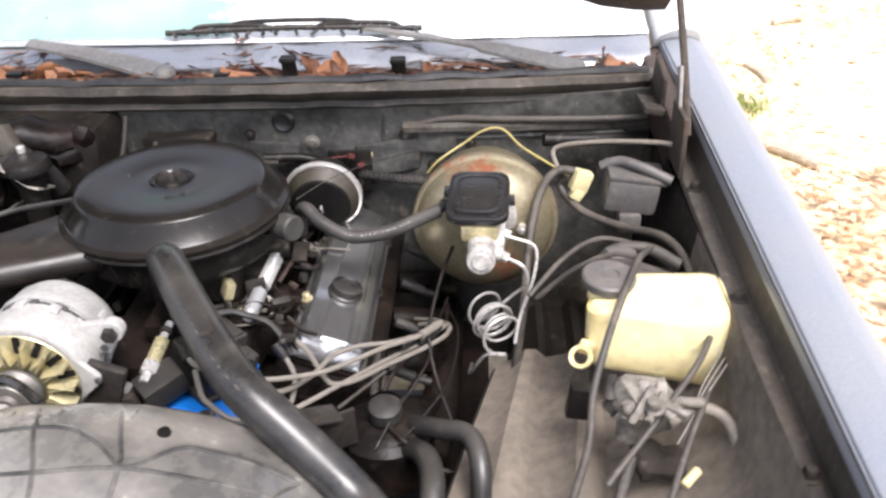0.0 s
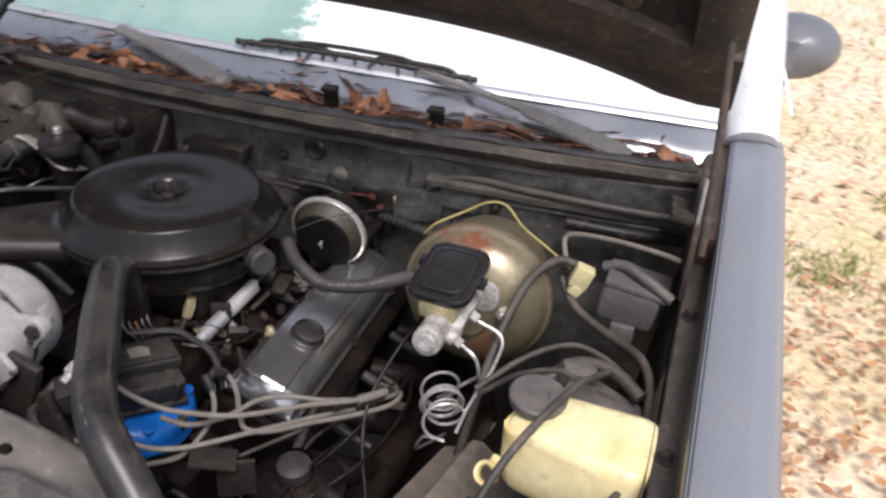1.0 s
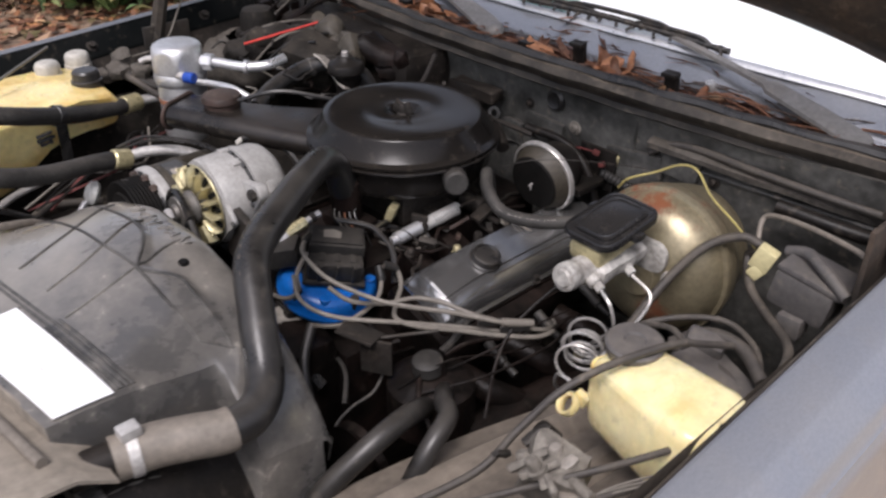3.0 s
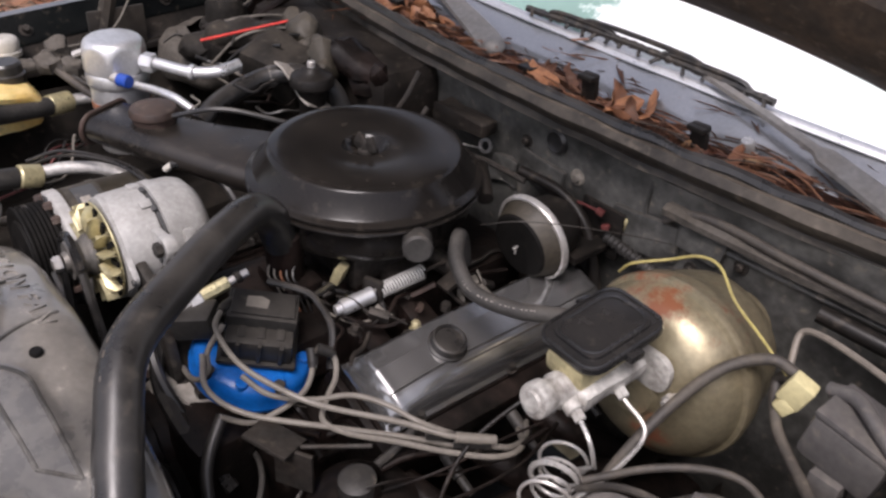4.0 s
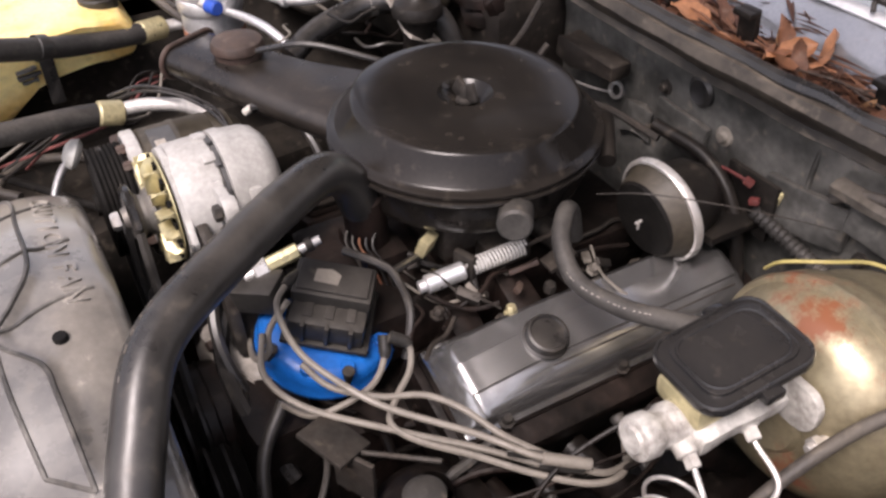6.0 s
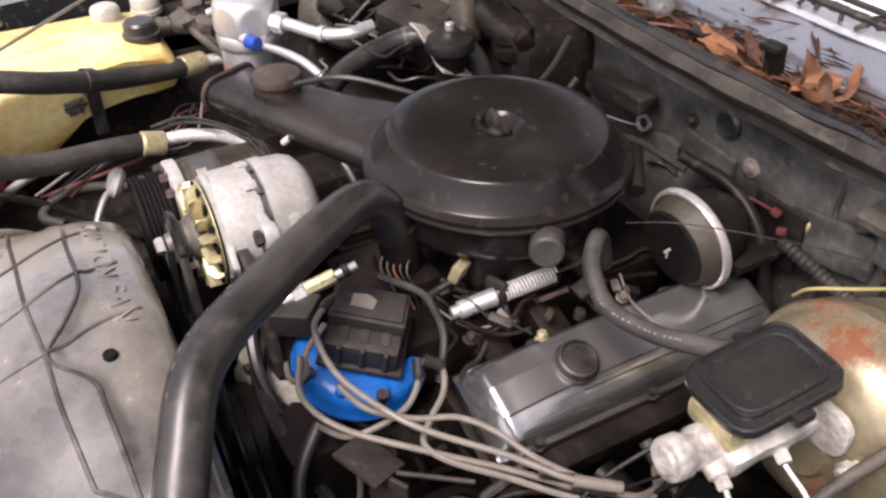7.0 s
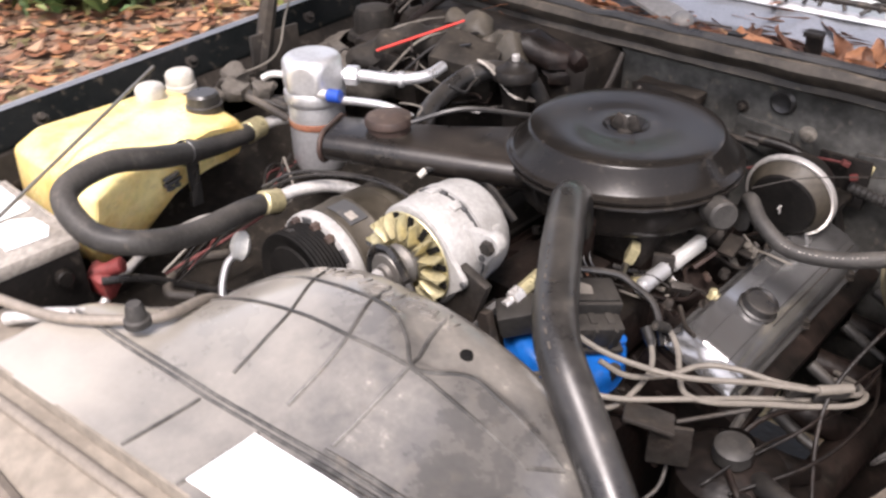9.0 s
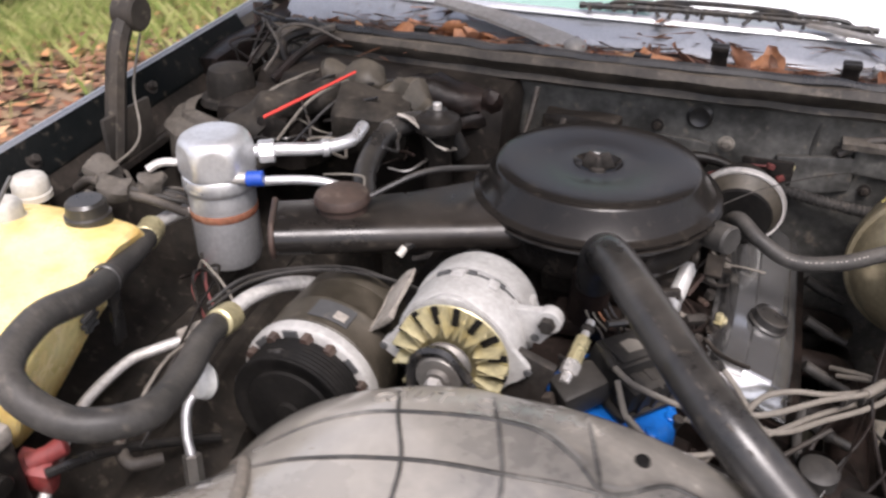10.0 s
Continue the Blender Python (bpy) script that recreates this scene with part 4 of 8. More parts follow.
def wiper(pivot, elbow, ends, label):
    t = thing("wiper", pivot, label, "wiper", "windscreen wipers")
    p, e = Vector(pivot), Vector(elbow)
    d = (e - p).normalized()
    side = d.cross(Vector((0, -0.4, 1))).normalized()
    rows = [[p.lerp(e, u) + side * w * k + Vector((0, 0, 0.006 * math.sin(math.pi * u))) for k in (-0.5, -0.3, 0.3, 0.5)] for u, w in (((-0.03, 0.026), (0, 0.038), (0.12, 0.041), (0.3, 0.036), (0.6, 0.029), (1, 0.020)) if not ends else ((-0.03, 0.022), (0, 0.032), (0.2, 0.032), (0.44, 0.027), (0.47, 0.012), (0.7, 0.010), (1, 0.008)))]
    part("arm", sheet(rows, (0, 0.001, 0.006)), M_STRIP, t, "dusty grey pressed-steel arm")
    if not ends:
        part("arm_cap", lathe([(0, 0.018), (0.012, 0.016), (0.020, 0.008), (0.021, 0), (0.016, -0.006)], pivot, (0, -0.4, 1), 16), M_STRIP, t, "rounded grey pivot cap")
        return t
    a, b = Vector(ends[0]), Vector(ends[1])
    blade = part("blade", tube([a, a.lerp(b, 0.5) + Vector((0, 0, 0.006)), b], 0.0065, 6, 40, radii=lambda u: 1 + 0.55 * noise.noise(Vector((u * 60, 3.1, 0)))), M_WIPER, t, "ragged black rubber blade")
    for k, (u, v) in enumerate(((0.1, 0.42), (0.58, 0.92), (0.26, 0.75))):
        z = Vector((0, 0, 0.012 + 0.006 * (k == 2)))
        part("bridge", tube([a.lerp(b, u), a.lerp(b, u + 0.05) + z, a.lerp(b, v - 0.05) + z, a.lerp(b, v)], 0.0045, 6, 4), M_WIPER, blade)
    for i in range(14):
        u = (i + 0.5) / 14 + 0.03 * math.sin(7.0 * i)
        p = a.lerp(b, u)
        d = Vector((0.006 * math.sin(3.0 * i), -0.010 - 0.004 * math.sin(5.0 * i), -0.004))
        part("rubber_shred", tube([p, p + 0.6 * d + Vector((0, 0, 0.002)), p + d + Vector((0.004 * math.cos(2.0 * i), 0, -0.002))], 0.0035, 5, 3), M_WIPER, blade)
    return t


wiper((0.615, 1.672, 0.957), (0.22, 1.752, 1.012), ((-0.155, 1.748, 1.014), (0.33, 1.758, 1.012)), "long wiper with a ragged black blade at rest")
wiper((-0.14, 1.660, 0.962), (-0.42, 1.735, 1.0), None, "dusty grey wiper arm without a blade")


def leaf_heap(count, seed):
    rnd = random.Random(seed)
    for i in range(count):
        x = rnd.choice((rnd.uniform(-0.62, 0.62), rnd.uniform(0.0, 0.45), rnd.gauss(0.15, 0.06), rnd.gauss(-0.33, 0.07), rnd.gauss(-0.33, 0.05), rnd.gauss(0.70, 0.02), rnd.gauss(-0.64, 0.05)))
        x = max(-0.74, min(0.74, x))
        y = 1.640 + bow(x, 0.20) + rnd.uniform(-0.035, 0.03)
        s = rnd.choice((0.012, 0.018, 0.024, 0.030, 0.036)) * rnd.uniform(0.8, 1.2)
        wide = 0.55 if i % 3 == 0 else 0.36
        s = max(s, 0.030) if i % 3 == 0 else s
        bm = bmesh.new()
        m = pose(x, y, 0.952 - 0.05 * x * x + rnd.uniform(0, 0.016), rnd.uniform(-50, 50), rnd.uniform(-40, 40), rnd.uniform(0, 360))
        top, low = [], []
        for u in span(-1, 1, 8):
            w = wide * (1 - u * u) ** 0.7 + 0.015
            r = [m @ Vector((s * u, s * w * v * (1 + 0.15 * math.sin(9 * u + i)), s * 0.30 * (v * v) * math.cos(2 * u + i) + (0.1 + 0.25 * math.sin(1.7 * i)) * s * u * u)) for v in (-1, -0.5, 0, 0.5, 1)]
            top.append([bm.verts.new(p) for p in r])
        for a, b in zip(top, top[1:]):
            for j in range(4):
                bm.faces.new((a[j], a[j + 1], b[j + 1], b[j]))
        o = part("fallen_leaf", bm, M_LEAF_BROAD if i % 3 == 0 else (M_LEAF, M_LEAF_TAN, M_LEAF, M_LEAF_DARK)[i % 4])
        tagged(o, ("broad orange-brown" if i % 3 == 0 else ("curled rust-brown", "curled tan", "curled rust-brown", "curled dark brown")[i % 4]) + " dead leaf on the cowl", "leaf", "dead leaves in the cowl trough")
    for i in range(60):
        x = rnd.uniform(-0.6, 0.66)
        y, a, h = 1.645 + bow(x, 0.2) + rnd.uniform(-0.035, 0.04), rnd.uniform(-0.6, 0.6), rnd.uniform(0.03, 0.07)
        p = Vector((x, y, 0.956 + rnd.uniform(-0.005, 0.012)))
        d = Vector((math.cos(a), math.sin(a), rnd.uniform(-0.1, 0.15))) * h
        tagged(part("twig", tube([p - d, p + Vector((0, 0.004, 0.003)), p + d], 0.0014, 5, 4), M_LEAF if i % 2 else M_DEBRIS), "thin dry twig or pine needle on the cowl", "twig", "twigs in the cowl trough")


leaf_heap(98, 21)


def needles(count, seed, x0=-0.70, x1=0.74, wide=0.022, up=0.0):
    """Brown pine needles and leaf crumbs that fill the trough, over a stretch x0 to x1."""
    rnd = random.Random(seed)
    verts, faces = [], []
    for i in range(count):
        x = rnd.uniform(x0, x1)
        off = rnd.gauss(up, wide)
        y = 1.640 + bow(x, 0.20) + off
        z = 0.950 - 0.05 * x * x + rnd.uniform(0.0, 0.012) + max(0.0, 0.55 * (off - 0.035))
        a, h = rnd.gauss(0.1, 0.5), rnd.choice((0.008, 0.02, 0.035, 0.05)) * rnd.uniform(0.7, 1.2)
        w = 0.0009 if i % 9 else 0.0045
        d, s = Vector((math.cos(a), math.sin(a), rnd.uniform(-0.12, 0.12))) * h, Vector((-math.sin(a), math.cos(a), 0)) * w
        p, k = Vector((x, y, z)), len(verts)
        verts += [tuple(p - d - s), tuple(p - d + s), tuple(p + s + Vector((0, 0, 0.003))), tuple(p + d), tuple(p - s + Vector((0, 0, 0.003)))]
        faces.append((k, k + 1, k + 2, k + 3, k + 4))
    me = bpy.data.meshes.new("pine_needles")
    me.from_pydata(verts, [], faces)
    return me


scatter("pine_needles", needles(1500, 9), M_NEEDLE, "rust-brown pine needles and leaf crumbs in the cowl trough", "needles")
scatter("leaf_debris", needles(1500, 31, -0.76, -0.36, 0.045, 0.03), M_NEEDLE, "dark brown needle litter heaped on the cowl by the hinge", "debris")
scatter("pine_needles", needles(70, 35, -0.05, 0.62, 0.016, 0.080), M_NEEDLE, "loose pine needles strewn on the glossy cowl panel", "needles")
scatter("leaf_crumbs", needles(200, 32, 0.69, 0.76, 0.016, 0.01), M_LITTER_ORANGE, "orange-brown leaf crumbs caught beside the hinge", "leaves")
# ---- engine bay ----
# air cleaner
AX, AY = -0.023, 1.312
ac = thing("air_cleaner", (AX, AY, 0.80), "round black air cleaner with a long snorkel on the engine", "air cleaner")
part("lid", lathe([(0, 0.908), (0.018, 0.908), (0.025, 0.911), (0.030, 0.918), (0.034, 0.9220), (0.042, 0.9217), (0.062, 0.9215), (0.070, 0.9235), (0.120, 0.9245), (0.134, 0.9240), (0.1385, 0.9225), (0.1405, 0.9195), (0.143, 0.914), (0.1585, 0.891), (0.161, 0.8885), (0.166, 0.8875), (0.170, 0.8855), (0.170, 0.882), (0.166, 0.8805), (0.160, 0.880)],
                  (AX, AY, 0), n=72), M_AC, ac, "satin black steel lid with a dished centre")
part("base_pan", lathe([(0.150, 0.884), (0.164, 0.8795), (0.1705, 0.8775), (0.1715, 0.875), (0.170, 0.8725), (0.161, 0.871), (0.156, 0.866), (0.155, 0.835), (0.148, 0.822), (0.120, 0.812), (0.06, 0.805), (0, 0.805)], (AX, AY, 0), n=72), M_AC, ac, "black steel pan below a rolled rim")
part("wing_nut", join(lathe([(0, 0.931), (0.0045, 0.931), (0.006, 0.927), (0.006, 0.916), (0.011, 0.914), (0.012, 0.911)], (AX, AY, 0), n=12),
                      box((AX - 0.010, AY - 0.002, 0.924), (0.018, 0.006, 0.024), 0.003, (0, 25, 10)), box((AX + 0.010, AY + 0.002, 0.924), (0.018, 0.006, 0.024), 0.003, (0, -25, 10))), M_IRON, ac, "dull steel wing nut")
part("vent_nub", lathe([(0, 0.005), (0.004, 0.004), (0.006, 0)], (AX - 0.024, AY - 0.012, 0.9225), n=12), M_AC, ac)
SD = Vector((-0.31, -0.15, 0)).normalized()
SN = Vector((-SD.y, SD.x, 0))


def snorkel_ring(u, back, z, grow=0.0):
    """A flat-topped section: fully round in front, thin and eased behind."""
    c = Vector((AX, AY, z)) + SD * u
    r = 0.0215 + grow
    ring = []
    for a in span(-100, 90, 14):
        ring.append((0.078 + r * math.cos(radians(a)), r * math.sin(radians(a))))
    for a in span(90, 260, 10):
        ring.append((0.078 - back + (0.012 + grow) * math.cos(radians(a)), r - 0.012 + (0.012 + grow) * math.sin(radians(a)) - grow))
    return [c + SN * w + Vector((0, 0, h)) for w, h in ring]


def snorkel():
    rows = [snorkel_ring(u, back, z) + [None] for u, back, z in ((0.10, 0.135, 0.862), (0.18, 0.105, 0.864), (0.26, 0.078, 0.867), (0.36, 0.064, 0.870), (0.437, 0.060, 0.872))]
    bm = bmesh.new()
    vs = [[bm.verts.new(p) for p in r[:-1]] for r in rows]
    for a, b in zip(vs, vs[1:]):
        for i in range(24):
            j = (i + 1) % 24
            bm.faces.new((a[i], a[j], b[j], b[i]))
    bm.faces.new(vs[0])
    end = vs[-1]
    c = sum((v.co for v in end), Vector()) / 24
    inner = [bm.verts.new(c + (v.co - c) * 0.86) for v in end]
    deep = [bm.verts.new(c + (v.co - c) * 0.84 - SD * 0.05) for v in end]
    for i in range(24):
        j = (i + 1) % 24
        bm.faces.new((end[i], end[j], inner[j], inner[i]))
        bm.faces.new((inner[i], inner[j], deep[j], deep[i]))
    bm.faces.new(deep)
    return bm


part("snorkel", snorkel(), M_SNORKEL, ac, "black air intake snorkel, worn grey at its mouth")
LIP = snorkel_ring(0.438, 0.060, 0.872, 0.002)
part("mouth_lip", tube(LIP + LIP[:1], 0.0038, 8, 1, straight=True), M_RUSTY, ac, "rolled rusty lip of the snorkel")
part("vacuum_motor", lathe([(0, 0.917), (0.020, 0.917), (0.034, 0.913), (0.037, 0.907), (0.037, 0.902), (0.033, 0.898), (0.033, 0.888)], (-0.320, 1.126, 0), n=32), M_RUSTY, ac, "rusty round vacuum motor")
part("vacuum_tube", tube([(-0.29, 1.14, 0.905), (-0.23, 1.20, 0.925), (-0.17, 1.29, 0.90), (-0.16, 1.36, 0.88)], 0.004, 8), M_RUBBER, ac)
part("breather_stub", join(rod((0.135, 1.285, 0.858), (0.166, 1.262, 0.862), 0.020), rod((0.12, 1.29, 0.855), (0.14, 1.28, 0.857), 0.014)), M_RUBBER_GREY, ac, "grey rubber breather stub")

# upper radiator hose
hose = thing("radiator_hose", (0.03, 1.13, 0.82), "thick black rubber upper radiator hose", "hose")
HP = glide([(0.012, 1.150, 0.835), (0.020, 1.132, 0.882), (0.034, 1.100, 0.908), (0.064, 1.050, 0.913), (0.113, 0.972, 0.908), (0.18, 0.878, 0.894), (0.25, 0.834, 0.851), (0.308, 0.803, 0.806), (0.338, 0.768, 0.793), (0.341, 0.730, 0.791), (0.326, 0.693, 0.793), (0.310, 0.655, 0.794), (0.300, 0.610, 0.794)], 8)
part("hose", tube(HP[:72], 0.0240, 20, 1, straight=True), M_RUBBER, hose)
for k in range(31, 44):
    if k % 6 == 0:
        continue
    d_ = (HP[k + 1] - HP[k]).normalized()
    n_up = (Vector((-0.55, -0.10, 0.80)) - d_ * d_.dot(Vector((-0.55, -0.10, 0.80)))).normalized()
    part("print_bar", rod(HP[k] + n_up * 0.0236, HP[k] + d_ * (0.004 + 0.002 * (k % 3)) + n_up * 0.0236, 0.0013, 6), M_LOOM, hose, "worn grey print")
part("hose_end", tube(HP[71:], 0.0266, 20, 1, straight=True), M_HOSE_DUST, hose, "dust-caked lower end")
part("hose_clamp", join(lathe([(0.0255, -0.007), (0.028, -0.006), (0.028, 0.006), (0.0255, 0.007)], (0.305, 0.632, 0.794), (-0.25, -1, 0.0), 24), box((0.305, 0.632, 0.826), (0.020, 0.024, 0.014), 0.003)), M_ALU, hose, "pale worm-drive clamp")

# fan shroud: flat box over the radiator that rises into a round hood over the fan
shroud = thing("fan_shroud", (0, 0.6, 0.3), "dusty black plastic fan shroud with moulded ribs", "fan shroud")
SHX = span(-0.40, 0.345, 110)


def smooth(t):
    t = min(1.0, max(0.0, t))
    return t * t * (3 - 2 * t)


def bead(x):
    """Line of the moulded step on the round hood."""
    for (x0, y0), (x1, y1) in zip(BEAD, BEAD[1:]):
        if x <= x1:
            return y0 + (y1 - y0) * max(0.0, (x - x0) / (x1 - x0))
    return BEAD[-1][1]


BEAD = ((-0.05, 0.797), (0.006, 0.799), (0.040, 0.793), (0.073, 0.775), (0.098, 0.756), (0.118, 0.761), (0.149, 0.786), (0.180, 0.790), (0.256, 0.794))
REAR = 0.853


def shroud_front(x):
    return 0.530 + 0.12 * x


def shroud_z(x, y):
    """Height of the shroud's top."""
    r = 0.315
    q = (0.96 if x > 0.045 else 0.785) * (x - 0.045)
    arc = 0.585 + math.sqrt(max(0.0, r * r - q * q))
    flat = 0.846 - 0.9 * max(0, abs(x) - 0.31)
    k = smooth((y - 0.60) / 0.20)
    cut = 0.085 * smooth((x - 0.262) / 0.014) * smooth((0.768 - y) / 0.014)
    dip = 0.006 * smooth((y - bead(x)) / 0.014) * smooth((x + 0.05) / 0.05) * smooth((0.26 - x) / 0.05)
    wave = 0.0016 * noise.noise(Vector((x * 13, y * 13, 2.0)))
    return flat * (1 - k) + (arc + 0.002) * k - 4.0 * max(0, y - 0.795) ** 2 - cut - dip + wave


def shroud_rows(vs, xs=SHX):
    rows = []
    for x in xs:
        f = shroud_front(x)
        rows.append([(x, f + (REAR - f) * v, shroud_z(x, f + (REAR - f) * v)) for v in vs])
    return rows


part("shroud_top", sheet(shroud_rows(span(0, 1, 84)), (0, 0, -0.004)), M_SHROUD, shroud, "grey-black dusty plastic hood")
part("shroud_lip", sheet([[(x, REAR + 0.012 * u, shroud_z(x, REAR) - 0.012 * u * u) for u in (0, 0.6, 1.0, 1.2)] for x in SHX], (0, 0, -0.004)), M_SHROUD, shroud)
part("shroud_side", sheet([[(0.345 + 0.01 * u, y, shroud_z(0.345, y) - 0.30 * u) for u in span(0, 1, 4)] for y in span(0.57, REAR, 24)], (-0.004, 0, 0)), M_SHROUD, shroud)
part("shroud_side", sheet([[(-0.40 - 0.01 * u, y, shroud_z(-0.40, y) - 0.25 * u) for u in span(0, 1, 4)] for y in span(0.48, REAR, 8)], (0.004, 0, 0)), M_BLACK, shroud, "dark side wall of the shroud")
part("front_wall", sheet([[(x, shroud_front(x) - 0.003 * u, shroud_z(x, shroud_front(x)) - 0.05 * u) for u in (0, 0.5, 1.0)] for x in SHX], (0, 0.003, 0)), M_TAN_DUST, shroud, "dusty front edge of the shroud")
# black sheet laid over the sunken corner to darken it
part("corner_overlay", sheet([[(x, y, shroud_z(x, y) + 0.0025) for y in span(0.590, 0.752, 8)] for x in span(0.279, 0.343, 6)], (0, 0, -0.001)), M_BLACK, shroud, "black overlay in the sunken corner")


def rib(points):
    return tube([(x, y, shroud_z(x, y) + 0.0004) for x, y in points], 0.0023, 6, 1, straight=True)


# raised lines coloured dark for the shadow in the shroud's grooves
RIDGE = [(-0.31, 0.594), (-0.244, 0.604), (-0.063, 0.619), (0.091, 0.635), (0.206, 0.647), (0.254, 0.653)]
for line in (RIDGE, [(x, y + 0.007) for x, y in RIDGE], [(x, y - 0.005) for x, y in RIDGE[3:]], [(x, y + 0.013) for x, y in RIDGE[3:]],
             [(-0.115, 0.835), (-0.097, 0.790), (-0.074, 0.743), (-0.067, 0.700), (-0.062, 0.655)], [(-0.020, 0.840), (0.0, 0.790), (0.017, 0.747), (0.022, 0.713), (0.021, 0.660)], [(0.067, 0.846), (0.085, 0.795), (0.097, 0.757), (0.097, 0.702), (0.094, 0.655)],
             [(-0.34, 0.70), (-0.226, 0.733), (-0.145, 0.739), (-0.074, 0.743), (0.019, 0.746), (0.098, 0.753), (0.16, 0.755), (0.236, 0.762)], [(-0.25, 0.772), (-0.19, 0.790), (-0.135, 0.797), (-0.065, 0.797)] + list(BEAD[1:]),
             [(-0.063, 0.528), (-0.063, 0.614)], [(0.019, 0.536), (0.022, 0.624)], [(0.236, 0.762), (0.256, 0.794)]):
    part("rib", rib(glide(line, 8)), M_RIB, shroud)
# black disc proud of the surface, painted for the dark inside of a hole
part("bolt_hole", lathe([(0, 0.0016), (0.0062, 0.0016), (0.0068, 0.0006), (0.007, -0.004)], (0.124, 0.806, shroud_z(0.124, 0.806) + 0.0025), n=14), M_CLUTCH, shroud, "black disc shading a small hole")


def lettering(word, place, size, turn, mat, parent, depth=0.0008):
    cu = bpy.data.curves.new("lettering", "FONT")
    cu.body, cu.size, cu.extrude, cu.align_x, cu.align_y = word, size, depth, "CENTER", "CENTER"
    tmp = bpy.data.objects.new("lettering", cu)
    me = bpy.data.meshes.new_from_object(tmp)
    bpy.data.objects.remove(tmp)
    bm = bmesh.new()
    bm.from_mesh(me)
    bm.transform(pose(*place, *turn))
    return part("lettering", bm, mat, parent, smooth=False)


for word, x0, step in (("CAUTION", -0.130, 0.0215), ("FAN", 0.033, 0.0220)):
    for k_, ch in enumerate(word):
        x = x0 + step * k_
        y = 0.826 + 0.04 * max(-0.05, x)
        slope = (shroud_z(x + 0.01, y) - shroud_z(x - 0.01, y)) / 0.02
        dip = (shroud_z(x, y + 0.01) - shroud_z(x, y - 0.01)) / 0.02
        lettering(ch, (x, y, shroud_z(x, y) + 0.0010), 0.029, (math.degrees(math.atan(dip)), -math.degrees(math.atan(slope)), 0), M_SHROUD, shroud, 0.0012)

# radiator and its support
rad = thing("radiator", (0, 0.48, 0.25), "radiator behind a dusty top panel", "radiator")
part("tank", box((0, 0.50, 0.66), (0.70, 0.05, 0.34), 0.012), M_BLACK, rad, "dark radiator tank")
part("inlet", rod((0.300, 0.615, 0.794), (0.290, 0.56, 0.794), 0.021), M_BLACK, rad)
part("top_panel", sheet([[(x, y, z + 0.002 * noise.noise(Vector((x * 20, y * 20, 0)))) for y, z in ((0.43, 0.80), (0.44, 0.824), (0.455, 0.831), (0.50, 0.832), (0.56, 0.828), (0.60, 0.80))] for x in span(-0.40, 0.34, 40)], (0, 0, -0.005)), M_TAN_DUST, rad, "tan dusty radiator top")
part("top_rail", tube([(x, shroud_front(x) - 0.024, 0.835) for x in span(-0.40, 0.30, 12)], 0.007, 10, 3), M_HOSE_DUST, rad, "dusty rounded rail before the shroud")
part("front_rail", sheet([[(x, y, z) for y, z in ((0.30, 0.74), (0.31, 0.79), (0.33, 0.805), (0.39, 0.812), (0.425, 0.808), (0.43, 0.79))] for x in span(-0.70, 0.70, 30)], (0, 0, -0.004)), M_TAN_DUST, rad, "tan dusty radiator support rail")
part("front_lip", tube([(x, 0.432, 0.822) for x in span(-0.60, 0.60, 9)], 0.010, 8, 3), M_DUST, rad)
label = thing("emission_label", (0.14, 0.60, 0.85), "white paper label stuck on the fan shroud", "label")
part("paper", sheet([[(x, y, shroud_z(x, y) + 0.0034) for y in span(0.544 + 0.120 * (x - 0.022), 0.620 + 0.088 * (x - 0.022), 8)] for x in span(0.022, 0.259, 14)], (0, 0, -0.001)), M_PAPER, label)
for k in range(5):
    u = 0.030 + 0.010 * (k % 2)
    part("print_bar", sheet([[(x, 0.556 + 0.012 * k + 0.105 * (x - 0.022) + d_, shroud_z(x, 0.556 + 0.012 * k + 0.105 * (x - 0.022) + d_) + 0.0040) for d_ in (0, 0.0022)] for x in span(u, 0.20 + 0.02 * math.sin(3.0 * k), 10)], (0, 0, -0.0004)), M_FAINT, label, "faded grey line of print")

# fan and pulleys
fan = thing("cooling_fan", (0.01, 0.80, 0.585), "dark engine fan inside its shroud", "fan")
part("hub", rod((0.01, 0.76, 0.585), (0.01, 0.86, 0.585), 0.06, 24), M_GREASE, fan)
for i in range(6):
    a = math.tau * i / 6
    d = Vector((math.cos(a), 0, math.sin(a)))
    c = Vector((0.01, 0.80, 0.585))
    s = d.cross(Vector((0, 1, 0)))
    rows = [[c + d * r + s * 0.045 * k + Vector((0, 0.02 * k, 0)) for k in (-1, 0, 1)] for r in span(0.05, 0.235, 5)]
    part("blade", sheet(rows, (0, 0.003, 0)), M_GREASE, fan)

# alternator
alt = thing("alternator", (-0.104, 1.0, 0.76), "pale aluminium alternator with a yellow zinc fan", "alternator")
AC_ = Vector((-0.104, 0, 0.832))


def at_alt(y):
    return (AC_.x, y, AC_.z)


YF = (0, 1, 0)
part("front_case", lathe([(0.052, 0.0), (0.068, 0.001), (0.0715, 0.006), (0.0720, 0.044), (0.0712, 0.050), (0.067, 0.053)], at_alt(0.962), YF, 40), M_ALU_PALE, alt, "grey-white cast case")
part("stator_ring", lathe([(0.066, 0), (0.0685, 0.001), (0.0685, 0.006), (0.066, 0.007)], at_alt(1.014), YF, 40), M_INK_SLOT, alt, "dark stator gap")
